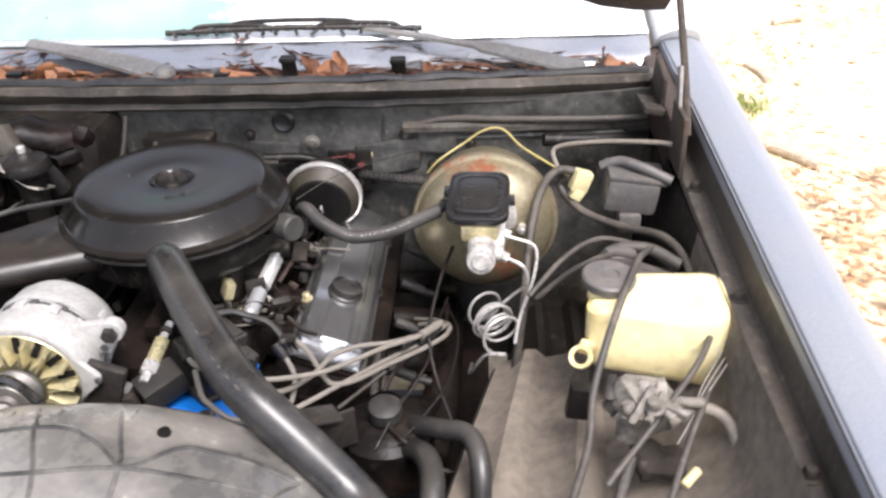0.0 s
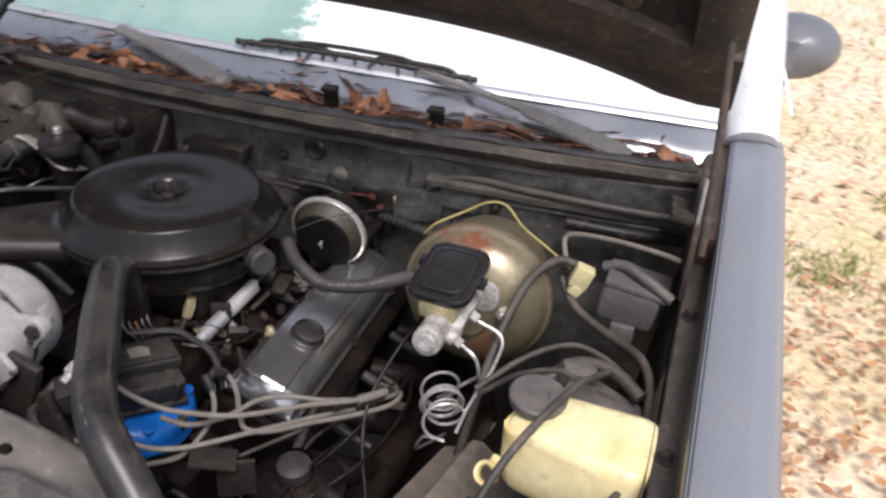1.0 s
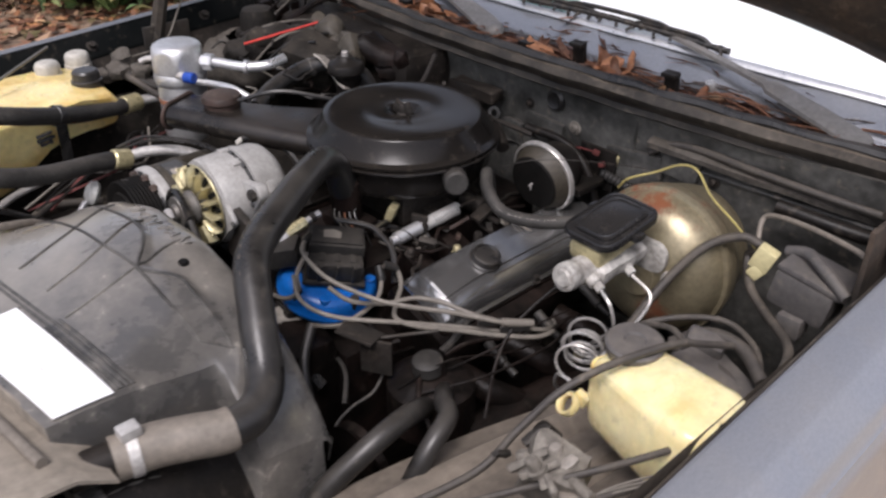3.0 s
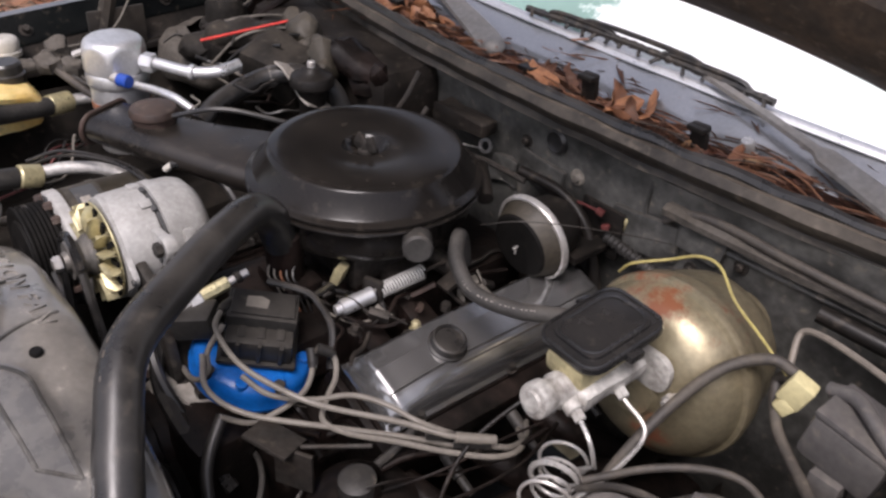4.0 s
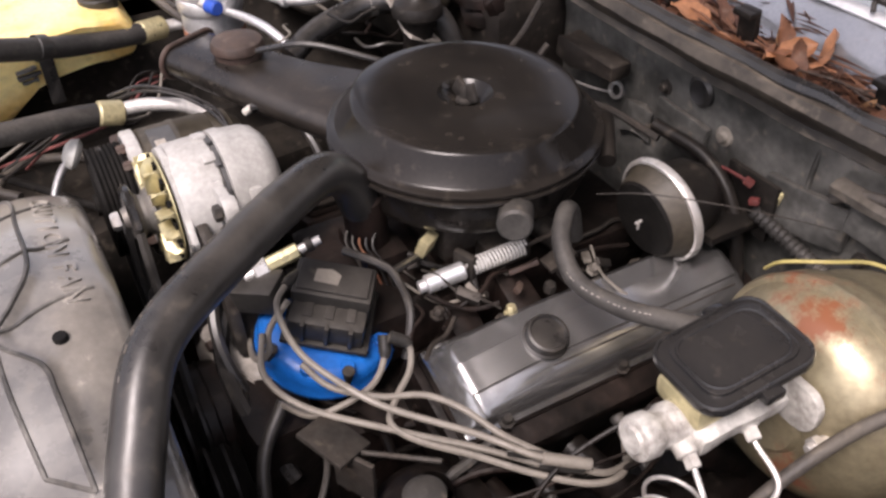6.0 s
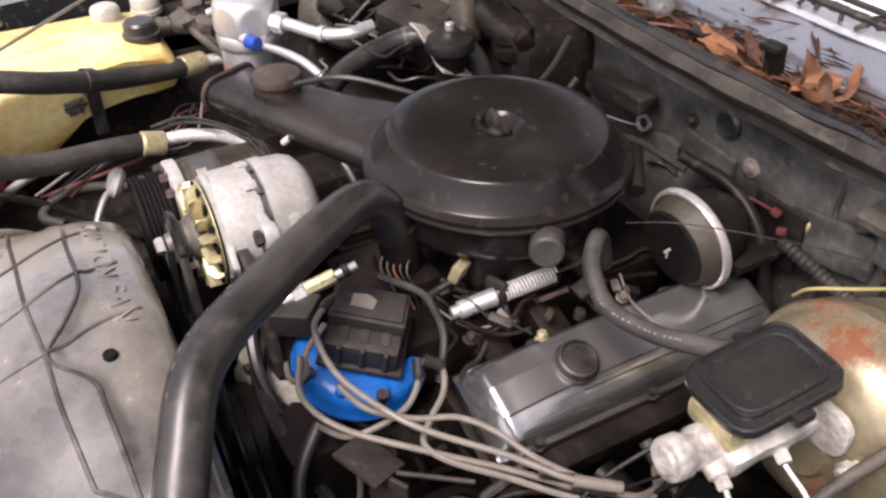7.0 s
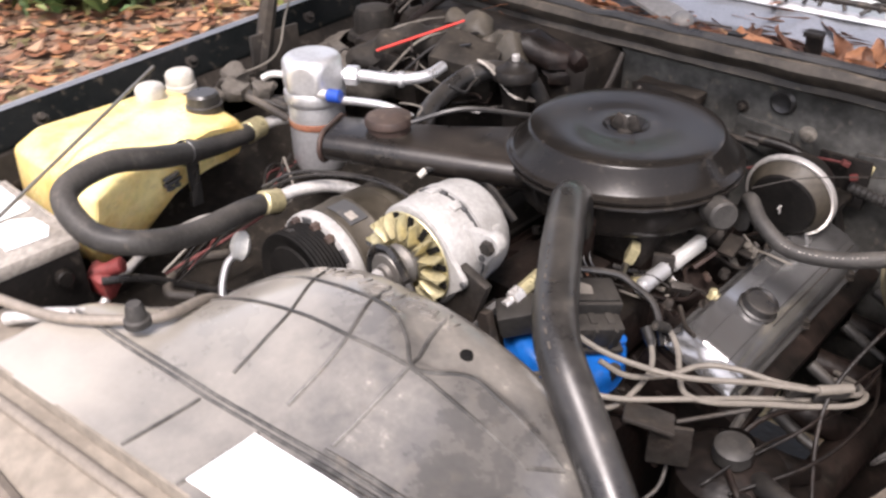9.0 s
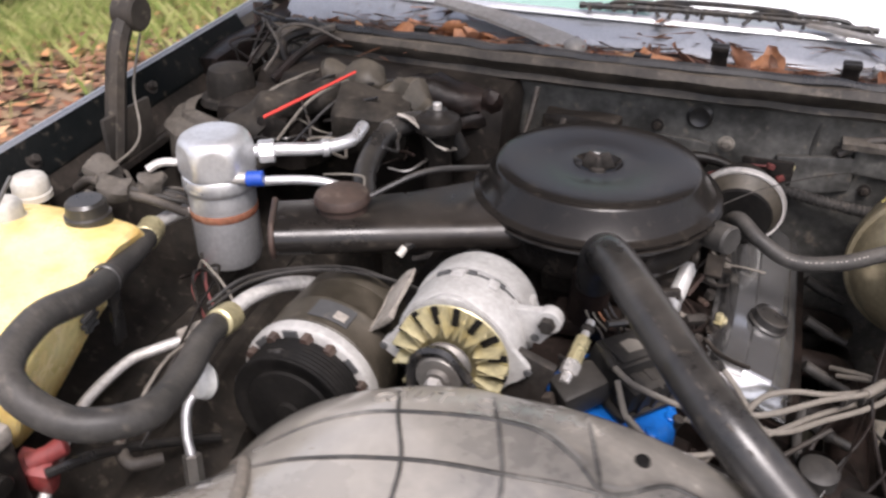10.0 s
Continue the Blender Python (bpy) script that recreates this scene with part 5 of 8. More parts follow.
part("rear_case", lathe([(0.066, 0), (0.0735, 0.001), (0.0740, 0.013), (0.0722, 0.017), (0.0705, 0.040), (0.066, 0.052), (0.053, 0.063), (0.03, 0.067), (0, 0.067)], at_alt(1.020), YF, 44), M_ALU_PALE, alt, "grey-white cast case")
flange = []
for k in range(72):
    a = math.tau * k / 72
    r_ = 0.0675
    for a0, h_, w_ in ((188, 0.022, 0.22), (357, 0.021, 0.24), (95, 0.006, 0.3), (270, 0.010, 0.3)):
        d = math.remainder(a - radians(a0), math.tau)
        r_ += h_ * math.exp(-(d / w_) ** 2)
    flange.append((r_ * math.cos(a), r_ * math.sin(a)))
part("front_flange", prism(flange, pose(AC_.x, 0.966, AC_.z, 90, 0, 0), 0.008, 0.0022), M_ALU_PALE, alt, "grey-white lobed front flange")
for a0 in (188, 357):
    d = Vector((math.cos(radians(a0)), 0, math.sin(radians(a0)))) * 0.086
    part("flange_hole", rod(Vector(at_alt(0.9555)) + d, Vector(at_alt(0.960)) + d, 0.0045, 12), M_INK_SLOT, alt)
# slots are black boxes on the case, coloured for the shade inside
for a, y_, l_ in ((62, 1.0140, 0.016), (88, 1.0145, 0.010), (116, 1.0140, 0.018), (28, 1.0145, 0.014)):
    d = Vector((math.cos(radians(a)), 0, math.sin(radians(a))))
    part("case_slot", box(Vector(at_alt(y_)) + d * 0.0718, (0.004, 0.007, l_), 0.0012, (0, -a, 0)), M_INK_SLOT, alt)
for a, y_, l_ in ((66, 1.006, 0.014), (100, 1.008, 0.016), (38, 1.004, 0.015), (20, 1.045, 0.020), (350, 1.03, 0.022)):
    d = Vector((math.cos(radians(a)), 0, math.sin(radians(a))))
    part("case_boss", lumpy(box(Vector(at_alt(y_)) + d * 0.0715, (0.008, 0.016, l_), 0.003, (0, -a, 0)), 0.002, 60), M_ALU_PALE, alt)
part("fan_plate", lathe([(0.014, 0.010), (0.030, 0.006), (0.050, 0.0075), (0.0645, 0.009), (0.0655, 0.0105), (0.050, 0.0105), (0.014, 0.012)], at_alt(0.944), YF, 40), M_BRASS, alt, "yellow zinc fan plate")
for i in range(15):
    a = math.tau * i / 15
    d = Vector((math.cos(a), 0, math.sin(a)))
    c = Vector(at_alt(0.9430)) + d * 0.0500
    for k in (-1, 1):
        s_ = d.cross(Vector((0, 1, 0))) * 0.0026 * k
        part("fan_blade", box(c + s_, (0.031, 0.018, 0.0014), 0.0005, (12 * k, -math.degrees(a) + 9 * k, 0)), M_BRASS, alt)
    part("fan_slot", box(Vector(at_alt(0.9497)) + Vector((math.cos(a + 0.21), 0, math.sin(a + 0.21))) * 0.055, (0.022, 0.004, 0.0076), 0.001, (0, -math.degrees(a + 0.21), 0)), M_CLUTCH, alt, "black insert shading the gap between blades")
part("pulley", lathe([(0, -0.012), (0.012, -0.012), (0.014, -0.006), (0.025, -0.006), (0.0285, 0), (0.0285, 0.004), (0.023, 0.010), (0.023, 0.014), (0.0285, 0.020), (0.0285, 0.024), (0, 0.024)], at_alt(0.914), YF, 32), M_DULL_STEEL, alt, "grey steel pulley")
part("shaft_nut", lathe([(0, -0.010), (0.009, -0.010), (0.011, -0.006), (0.011, 0)], at_alt(0.899), YF, 6), M_CHROME, alt)
ear = part("mount_ear", join(lathe([(0.006, 0), (0.014, 0), (0.015, 0.002), (0.015, 0.014), (0.014, 0.016), (0.006, 0.016), (0.006, 0)], (-0.008, 0.996, 0.870), YF, 20), prism([(-0.062, 0.006), (-0.052, -0.034), (-0.008, -0.032), (0.010, -0.008), (-0.010, 0.012)], pose(-0.008, 1.010, 0.870, 90, 0, 0), 0.012, 0.002)), M_ALU_PALE, alt, "cast mounting ear")
part("ear_bolt", join(rod((-0.008, 0.990, 0.870), (-0.008, 1.014, 0.870), 0.0058, 12), lathe([(0, 0), (0.009, 0), (0.010, 0.002), (0.010, 0.008), (0, 0.008)], (-0.008, 0.986, 0.870), YF, 6)), M_IRON, ear, "dull steel bolt")
part("ear_hole", rod((-0.022, 0.9960, 0.846), (-0.022, 1.000, 0.846), 0.005, 12), M_INK_SLOT, ear)
part("bracket", join(box((-0.03, 0.975, 0.79), (0.05, 0.014, 0.10), 0.004, (0, 20, 0)), box((0.005, 0.98, 0.735), (0.03, 0.014, 0.10), 0.004, (0, -15, 0))), M_IRON, alt, "iron adjuster bracket")

# air-conditioning compressor
comp = thing("compressor", (-0.30, 1.0, 0.65), "round dark air-conditioning compressor with a belt pulley", "compressor")
CX, CZ = -0.288, 0.738
part("body", lathe([(0.03, 0), (0.080, 0.002), (0.087, 0.010), (0.0875, 0.052), (0.0890, 0.054), (0.0890, 0.060), (0.0875, 0.062), (0.087, 0.100), (0.085, 0.104), (0.086, 0.108), (0.086, 0.13), (0.070, 0.145), (0, 0.147)], (CX, 0.957, CZ), YF, 44), M_OLIVE, comp, "dusty olive-brown steel shell")
part("band", lathe([(0.060, -0.003), (0.084, -0.003), (0.0885, 0.0), (0.0895, 0.003), (0.0895, 0.014), (0.0875, 0.016)], (CX, 0.946, CZ), YF, 44), M_ALU_PALE, comp, "pale front ring with bolts")
for a in (20, 62, 84, 118, 150, 185, 340):
    d = Vector((math.cos(radians(a)), 0, math.sin(radians(a)))) * 0.079
    part("ring_bolt", lathe([(0, -0.012), (0.006, -0.012), (0.008, -0.009), (0.008, 0)], Vector((CX, 0.944, CZ)) + d, YF, 6), M_RUSTY, comp, "rusty hexagon bolt")
for a in (40, 101, 134):
    part("band_slot", box(Vector((CX, 0.9425, CZ)) + Vector((math.cos(radians(a)), 0, math.sin(radians(a)))) * 0.080, (0.010, 0.003, 0.020), 0.001, (0, -a, 0)), M_INK_SLOT, comp)
part("rating_plate", sheet([[(CX + 0.0885 * math.cos(radians(a)), y, CZ + 0.0885 * math.sin(radians(a))) for a in span(62, 96, 8)] for y in (0.975, 1.008)], (0, 0, 0.001)), M_INK_SLOT, comp, "black rating plate")
part("plate_patch", sheet([[(CX + 0.0902 * math.cos(radians(a)), y, CZ + 0.0902 * math.sin(radians(a))) for a in span(66, 76, 4)] for y in (0.980, 0.994)], (0, 0, 0.0006)), M_GRIME, comp, "pale printed patch")
grooves = [(0, 0.0), (0.030, 0.0), (0.036, 0.007), (0.064, 0.007), (0.071, 0.002), (0.076, 0.002), (0.077, 0.005)]
for k in range(6):
    grooves += [(0.0745, 0.009 + 0.006 * k), (0.077, 0.012 + 0.006 * k)]
part("pulley", lathe(grooves + [(0.075, 0.046), (0.060, 0.047)], (CX + 0.003, 0.893, CZ + 0.004), YF, 44), M_CLUTCH, comp, "grooved dark pulley")
part("clutch_face", lathe([(0, -0.006), (0.014, -0.006), (0.016, -0.001), (0.028, 0), (0.055, 0.001), (0.057, 0.005)], (CX + 0.003, 0.893, CZ + 0.004), YF, 32), M_CLUTCH, comp)

# belts
belt = thing("drive_belt", (0.0, 0.9, 0.6), "black rubber drive belts on the engine's pulleys", "belt")
part("belt_loop", tube([(-0.07, 0.913, 0.835), (-0.10, 0.913, 0.866), (-0.135, 0.913, 0.84), (-0.12, 0.905, 0.74), (-0.06, 0.905, 0.58), (0.03, 0.905, 0.55), (0.08, 0.905, 0.60), (0.02, 0.908, 0.70), (-0.07, 0.913, 0.83)], 0.006, 6, 6), M_RUBBER, belt)
part("belt_loop", tube([(-0.235, 0.912, 0.76), (-0.30, 0.912, 0.812), (-0.365, 0.912, 0.74), (-0.28, 0.91, 0.66), (-0.05, 0.905, 0.52), (0.07, 0.905, 0.56), (-0.05, 0.908, 0.68), (-0.235, 0.912, 0.76)], 0.006, 6, 6), M_RUBBER, belt)

pul = thing("fan_pulley", (0.02, 0.88, 0.6), "dark grooved pulleys behind the fan", "pulley")
for c_, r_ in (((0.02, 0.885, 0.60), 0.072), ((0.09, 0.895, 0.56), 0.062), ((0.02, 0.87, 0.40), 0.085)):
    part("wheel", lathe([(0, 0.0), (0.5 * r_, 0.0), (0.6 * r_, 0.006), (0.9 * r_, 0.006), (r_, 0.002), (r_, 0.006), (0.85 * r_, 0.014), (r_, 0.022), (r_, 0.026), (0.85 * r_, 0.034), (r_, 0.042), (0.5 * r_, 0.046)], c_, YF, 36), M_BLACK, pul)

# engine block, heads and manifold
eng = thing("engine", (0, 1.3, 0.25), "greasy dark V engine with a steel valve cover", "engine")
part("block", box((0.0, 1.33, 0.46), (0.34, 0.62, 0.36), 0.04), M_GREASE, eng)
part("intake_manifold", box((0.0, 1.31, 0.70), (0.22, 0.44, 0.08), 0.02), M_GREASE, eng, "oily iron intake manifold")
part("carburettor_flange", box((0.01, 1.31, 0.755), (0.13, 0.16, 0.05), 0.01), M_GREASE, eng)
for x, y, a in ((0.10, 1.22, 20), (0.12, 1.30, 20), (0.12, 1.38, 20), (-0.10, 1.22, -20), (-0.11, 1.36, -20)):
    part("intake_runner", box((x, y, 0.705), (0.10, 0.045, 0.05), 0.014, (0, a, 0)), M_GREASE, eng)
    part("manifold_bolt", lathe([(0, 0.012), (0.007, 0.012), (0.008, 0.009), (0.008, 0)], (x * 1.25, y + 0.03, 0.728), (0.2 if x > 0 else -0.2, 0, 1), 6), M_IRON, eng)
part("thermostat_housing", join(rod((0.005, 1.16, 0.77), (0.012, 1.152, 0.852), 0.026), box((0.005, 1.165, 0.765), (0.09, 0.06, 0.025), 0.01)), M_GREASE, eng)
part("timing_cover", join(box((0.02, 0.985, 0.55), (0.26, 0.09, 0.24), 0.03), rod((0.02, 0.90, 0.60), (0.02, 0.96, 0.60), 0.07), rod((0.02, 0.88, 0.40), (0.02, 0.95, 0.40), 0.08)), M_GREASE, eng)
for s in (1, -1):
    part("cylinder_head", box((s * 0.200, 1.37, 0.635), (0.16, 0.48, 0.11), 0.015, (0, s * 20, 0)), M_GREASE, eng)
    part("exhaust_log", tube([(s * 0.36, 1.10, 0.55), (s * 0.375, 1.35, 0.535), (s * 0.37, 1.60, 0.48)], 0.03, 12, 5), M_GREASE, eng, "dark rusty exhaust manifold")
    for y in (1.16, 1.28, 1.40, 1.52):
        part("exhaust_runner", tube([(s * 0.28, y, 0.60), (s * 0.34, y + 0.02, 0.585), (s * 0.37, y + 0.08, 0.54)], 0.022, 10, 5), M_GREASE, eng)
        part("spark_plug", join(rod((s * 0.295, y + 0.05, 0.645), (s * 0.335, y + 0.05, 0.625), 0.009), rod((s * 0.335, y + 0.05, 0.625), (s * 0.36, y + 0.05, 0.615), 0.0065)), M_RUBBER_GREY, eng, "grey plug boot")


def valve_cover(s):
    """Pressed cover with a raised ridge, laid on its slanted head."""
    m = Matrix.Translation((s * 0.214, 1.355, 0.703)) @ pose(0, 0, 0, 0, s * 20, 0)
    prof = [(-0.064, -0.012), (-0.064, 0.000), (-0.058, 0.004), (-0.054, 0.030), (-0.046, 0.040), (-0.020, 0.0435), (-0.018, 0.047), (0.022, 0.047), (0.024, 0.0435), (0.044, 0.039), (0.053, 0.030), (0.058, 0.004), (0.064, 0.000), (0.064, -0.012)]
    rows = []
    ends = [(-0.226 + 0.032 * u, 0.68 * math.sin(0.5 * math.pi * u) ** 0.9) for u in span(0, 1, 11)] + [(-0.194 + 0.104 * u, 0.68 + 0.32 * math.sin(0.5 * math.pi * u)) for u in span(0.1, 1, 9)] + [(0.0, 1.0)] + [(0.226 - 0.034 * u, math.sin(0.5 * math.pi * u) ** 0.8) for u in span(1, 0, 10)]
    for y, k in ends:
        rows.append([m @ Vector((0.92 * x * (0.97 if k < 0.5 else 1), 0.93 * y, z if z < 0.001 else z * k)) for x, z in prof])
    c = part("valve_cover", sheet(rows, m.to_3x3() @ Vector((0, 0, -0.002))), M_VALVE if s > 0 else M_BLACK, eng, "bare worn steel valve cover" if s > 0 else "dark valve cover")
    part("cover_rail", prism(rounded(0.121, 0.426, 0.012), m @ pose(0, 0, -0.013), 0.006), M_GREASE, c, "greasy gasket under the cover")
    for x, y in ((0.060, -0.16), (0.060, 0.0), (0.060, 0.16), (-0.060, -0.1), (-0.060, 0.1)):
        part("cover_bolt", lathe([(0, 0.012), (0.005, 0.012), (0.006, 0.010), (0.006, 0.003), (0.010, 0.003), (0.010, 0)], m @ Vector((x * 0.91, y, 0.0)), m.to_3x3() @ Vector((0, 0, 1)), 8), M_IRON, c)
    for x in (-0.029, 0.031):
        part("cover_crease", tube([m @ Vector((x, y, 0.0405)) for y in span(-0.095, 0.175, 6)], 0.0014, 6, 2), M_IRON, c)
    return m


VM = valve_cover(1)
valve_cover(-1)
cap_place = VM @ Vector((0.0, -0.088, 0.046))
cap_axis = VM.to_3x3() @ Vector((0, 0, 1))
filler = thing("oil_filler_cap", cap_place, "round black oil filler cap on the valve cover", "cap")
part("cap", lathe([(0, 0.012), (0.019, 0.012), (0.021, 0.015), (0.0235, 0.014), (0.0245, 0.004), (0.027, 0.002), (0.027, 0)], cap_place, cap_axis, 28), M_RUBBER, filler)

# distributor
DX, DY = 0.060, 1.070
dist = thing("distributor", (0.04, 1.07, 0.58), "distributor with a bright blue cap and black coil cover", "distributor")
DZ = Vector((0.27, 0.02, 0.96)).normalized()
DXA = Vector((math.cos(radians(54)), math.sin(radians(54)), 0))
DXA = (DXA - DZ * DXA.dot(DZ)).normalized()
DYA = DZ.cross(DXA)
DM = Matrix.Translation((DX, DY, 0.697)) @ Matrix((DXA, DYA, DZ)).transposed().to_4x4()


def on_dist(bm):
    bm.transform(DM)
    return bm


part("shaft_housing", on_dist(lathe([(0.030, -0.12), (0.030, -0.05), (0.050, -0.045), (0.062, -0.02), (0.070, 0.0)], (0, 0, 0), n=32)), M_ALU, dist, "grey aluminium housing")
part("cap_base", on_dist(lathe([(0.045, 0), (0.080, 0), (0.0830, 0.003), (0.0832, 0.008), (0.0810, 0.011), (0.0795, 0.022), (0.077, 0.031), (0.071, 0.037), (0.062, 0.040), (0.030, 0.041), (0, 0.041)], (0, 0, 0), n=44)), M_BLUE, dist, "bright blue plastic cap")
part("coil_cover", on_dist(box((0.004, 0.014, 0.078), (0.090, 0.050, 0.052), 0.005)), M_PLASTIC, dist, "dusty black coil cover")
part("cover_top", on_dist(box((0.004, 0.014, 0.1055), (0.080, 0.040, 0.004), 0.0015)), M_PLASTIC, dist)
part("cover_step", on_dist(box((0.004, -0.024, 0.070), (0.086, 0.030, 0.036), 0.005)), M_PLASTIC, dist)
part("cover_flange", on_dist(box((0.004, 0.000, 0.050), (0.100, 0.088, 0.008), 0.003)), M_PLASTIC, dist)
for k in (-1, 0, 1):
    part("cover_rib", on_dist(box((0.006 + 0.027 * k, -0.039, 0.072), (0.005, 0.008, 0.032), 0.001)), M_PLASTIC, dist)
    part("cover_groove", on_dist(box((0.006 + 0.024 * k, -0.020, 0.0885), (0.010, 0.018, 0.003), 0.001)), M_PLASTIC, dist)
part("cover_sticker", on_dist(prism([(-0.014, -0.009), (0.013, -0.010), (0.015, 0.004), (0.004, 0.010), (-0.013, 0.008)], pose(-0.004, 0.014, 0.1078), 0.0008)), M_WIRE, dist, "worn tan sticker")
for i, (a, up) in enumerate(((-58, 0), (-12, 0), (60, 1), (118, 0), (165, 1), (262, 1))):
    d = Vector((math.cos(radians(a)), math.sin(radians(a)), 0))
    c = Vector((0, 0, 0.040)) + d * 0.066
    part("terminal", on_dist(rod(c - Vector((0, 0, 0.014)), c + Vector((0, 0, 0.004)), 0.0085, 12)), M_BLUE, dist)
for a in (225, 300):
    d = Vector((math.cos(radians(a)), math.sin(radians(a)), 0))
    part("cap_latch", on_dist(join(rod(d * 0.074 + Vector((0, 0, 0.002)), d * 0.074 + Vector((0, 0, 0.044)), 0.0055, 10), rod(d * 0.074 + Vector((0, 0, 0.042)), d * 0.074 + Vector((0, 0, 0.047)), 0.0075, 10))), M_IRON, dist, "dull steel screw latch")

relay = thing("sensor_module", (0.02, 1.02, 0.74), "black electrical module with a brass clip beside the distributor", "module")
part("body", box((0.030, 1.012, 0.776), (0.058, 0.042, 0.036), 0.006, (8, -12, 42)), M_PLASTIC, relay)
F0, F1 = Vector((0.0165, 1.022, 0.796)), Vector((0.0240, 1.092, 0.816))
part("fitting", rod(F0.lerp(F1, 0.08), F0.lerp(F1, 0.62), 0.0095, 8), M_BRASS, relay, "brass fitting")
part("nut", rod(F0.lerp(F1, -0.14), F0.lerp(F1, 0.10), 0.0115, 6), M_CHROME, relay, "steel nut")
part("tail", rod(F0.lerp(F1, 0.60), F1, 0.0055, 10), M_CHROME, relay)
part("collar", rod(F0.lerp(F1, 0.74), F0.lerp(F1, 0.86), 0.0085, 10), M_IRON, relay)
part("pin", rod(F0.lerp(F1, -0.32), F0.lerp(F1, -0.12), 0.0065), M_CHROME, relay)
part("lead", tube([(-0.006, 0.989, 0.775), (-0.012, 0.965, 0.75), (0.030, 0.954, 0.71), (0.081, 0.971, 0.64)], 0.0075, 8), M_RUBBER, relay)

# spark plug leads, held in a loom clip
leads = thing("ignition_leads", (0.24, 1.15, 0.68), "tan-grey spark plug leads looped over the valve cover", "leads")


CLIP = Vector((0.352, 1.185, 0.722))
for path_ in ([(0.048, 1.060, 0.800), (0.066, 1.030, 0.803), (0.094, 1.010, 0.800), (0.150, 1.011, 0.785), (0.202, 1.038, 0.768), (0.242, 1.068, 0.757), (0.301, 1.132, 0.742), (0.348, 1.176, 0.730), (0.368, 1.210, 0.722)],
              [(0.157, 1.104, 0.770), (0.172, 1.096, 0.752), (0.186, 1.075, 0.736), (0.187, 1.040, 0.724), (0.176, 1.005, 0.715), (0.13, 0.985, 0.70)],
              [(0.170, 1.105, 0.778), (0.180, 1.122, 0.765), (0.200, 1.112, 0.750), (0.219, 1.086, 0.740), (0.238, 1.069, 0.730), (0.267, 1.086, 0.722), (0.307, 1.129, 0.715), (0.353, 1.174, 0.708), (0.386, 1.220, 0.700), (0.385, 1.262, 0.690), (0.337, 1.307, 0.655)],
              [(0.152, 1.010, 0.770), (0.180, 1.030, 0.750), (0.210, 1.070, 0.742), (0.234, 1.111, 0.745), (0.267, 1.139, 0.740), (0.309, 1.161, 0.730), (0.356, 1.199, 0.718), (0.384, 1.235, 0.705), (0.370, 1.284, 0.680), (0.33, 1.33, 0.65)],
              [(0.070, 1.030, 0.785), (0.085, 1.000, 0.768), (0.098, 0.992, 0.750), (0.092, 0.983, 0.735), (0.068, 0.980, 0.722), (0.02, 0.99, 0.70)],
              [(0.09, 0.99, 0.77), (0.13, 0.975, 0.75), (0.18, 1.00, 0.735), (0.25, 1.075, 0.725), (0.30, 1.14, 0.712), (0.35, 1.195, 0.702), (0.37, 1.25, 0.675)]):
    lead = part("lead", tube(path_, 0.0037, 8, 8), M_WIRE, leads)
    p_ = glide(path_, 8)
    if path_[0][0] > 0.06 and path_[0][0] < 0.155:
        continue
    part("boot", tube(p_[:9], 0.0072, 10, 1, straight=True, radii=lambda u: 1.0 if u < 0.85 else 0.8), M_PLASTIC, lead, "black rubber sleeve")
part("lead_boot", rod((0.352, 1.180, 0.729), (0.378, 1.222, 0.720), 0.0065), M_WIRE, leads, "tan rubber boot")
for path_ in ([(0.040, 1.112, 0.802), (0.083, 1.143, 0.797), (0.107, 1.149, 0.788), (0.145, 1.143, 0.775), (0.175, 1.12, 0.74)], [(0.09, 1.15, 0.79), (0.04, 1.24, 0.77), (-0.05, 1.30, 0.76)]):
    part("lead", tube(path_, 0.0048, 8, 8), M_RUBBER, leads)
for o in (Vector((-0.012, -0.012, 0.004)), Vector((0.012, 0.012, -0.006))):
    part("loom_clip", box(CLIP + o, (0.006, 0.046, 0.012), 0.002, (0, 10, -38)), M_RUBBER, leads)

# throttle spring and linkage
link = thing("throttle_linkage", (0.12, 1.23, 0.74), "throttle linkage with a bright return spring", "linkage")
P0, P1 = Vector((0.101, 1.186, 0.762)), Vector((0.119, 1.330, 0.784))
part("solenoid", join(rod(P0, P0.lerp(P1, 0.34), 0.0115), rod(P0.lerp(P1, -0.06), P0.lerp(P1, 0.02), 0.008)), M_ALU_SHINY, link, "bright plated solenoid")
D = (P1 - P0).normalized()
S1, S2 = D.orthogonal().normalized(), D.cross(D.orthogonal().normalized())
part("return_spring", tube([P0.lerp(P1, 0.42 + 0.46 * u) + 0.0102 * (math.cos(a) * S1 + math.sin(a) * S2) for u, a in ((i / 150, i * math.tau / 10) for i in range(151))], 0.0016, 5, 1, straight=True), M_SPRING, link, "bright coil spring")
part("spring_hook", tube([P0.lerp(P1, 0.34), P0.lerp(P1, 0.38) + Vector((0, 0, 0.008)), P0.lerp(P1, 0.43)], 0.002, 6, 5), M_CHROME, link)
part("rod", rod(P0.lerp(P1, 0.9), P1 + D * 0.02, 0.003), M_IRON, link)
for c_, s_, r_ in (((0.10, 1.24, 0.765), (0.030, 0.010, 0.045), (0, 0, 20)), ((0.15, 1.34, 0.775), (0.025, 0.04, 0.008), (20, 0, 0)), ((0.07, 1.205, 0.795), (0.014, 0.026, 0.026), (0, 20, 30)), ((0.135, 1.225, 0.752), (0.03, 0.012, 0.03), (30, 10, 40))):
    part("lever", box(c_, s_, 0.003, r_), M_BRASS if c_[0] == 0.07 else M_IRON, link, "dirty steel lever")
rnd = random.Random(21)
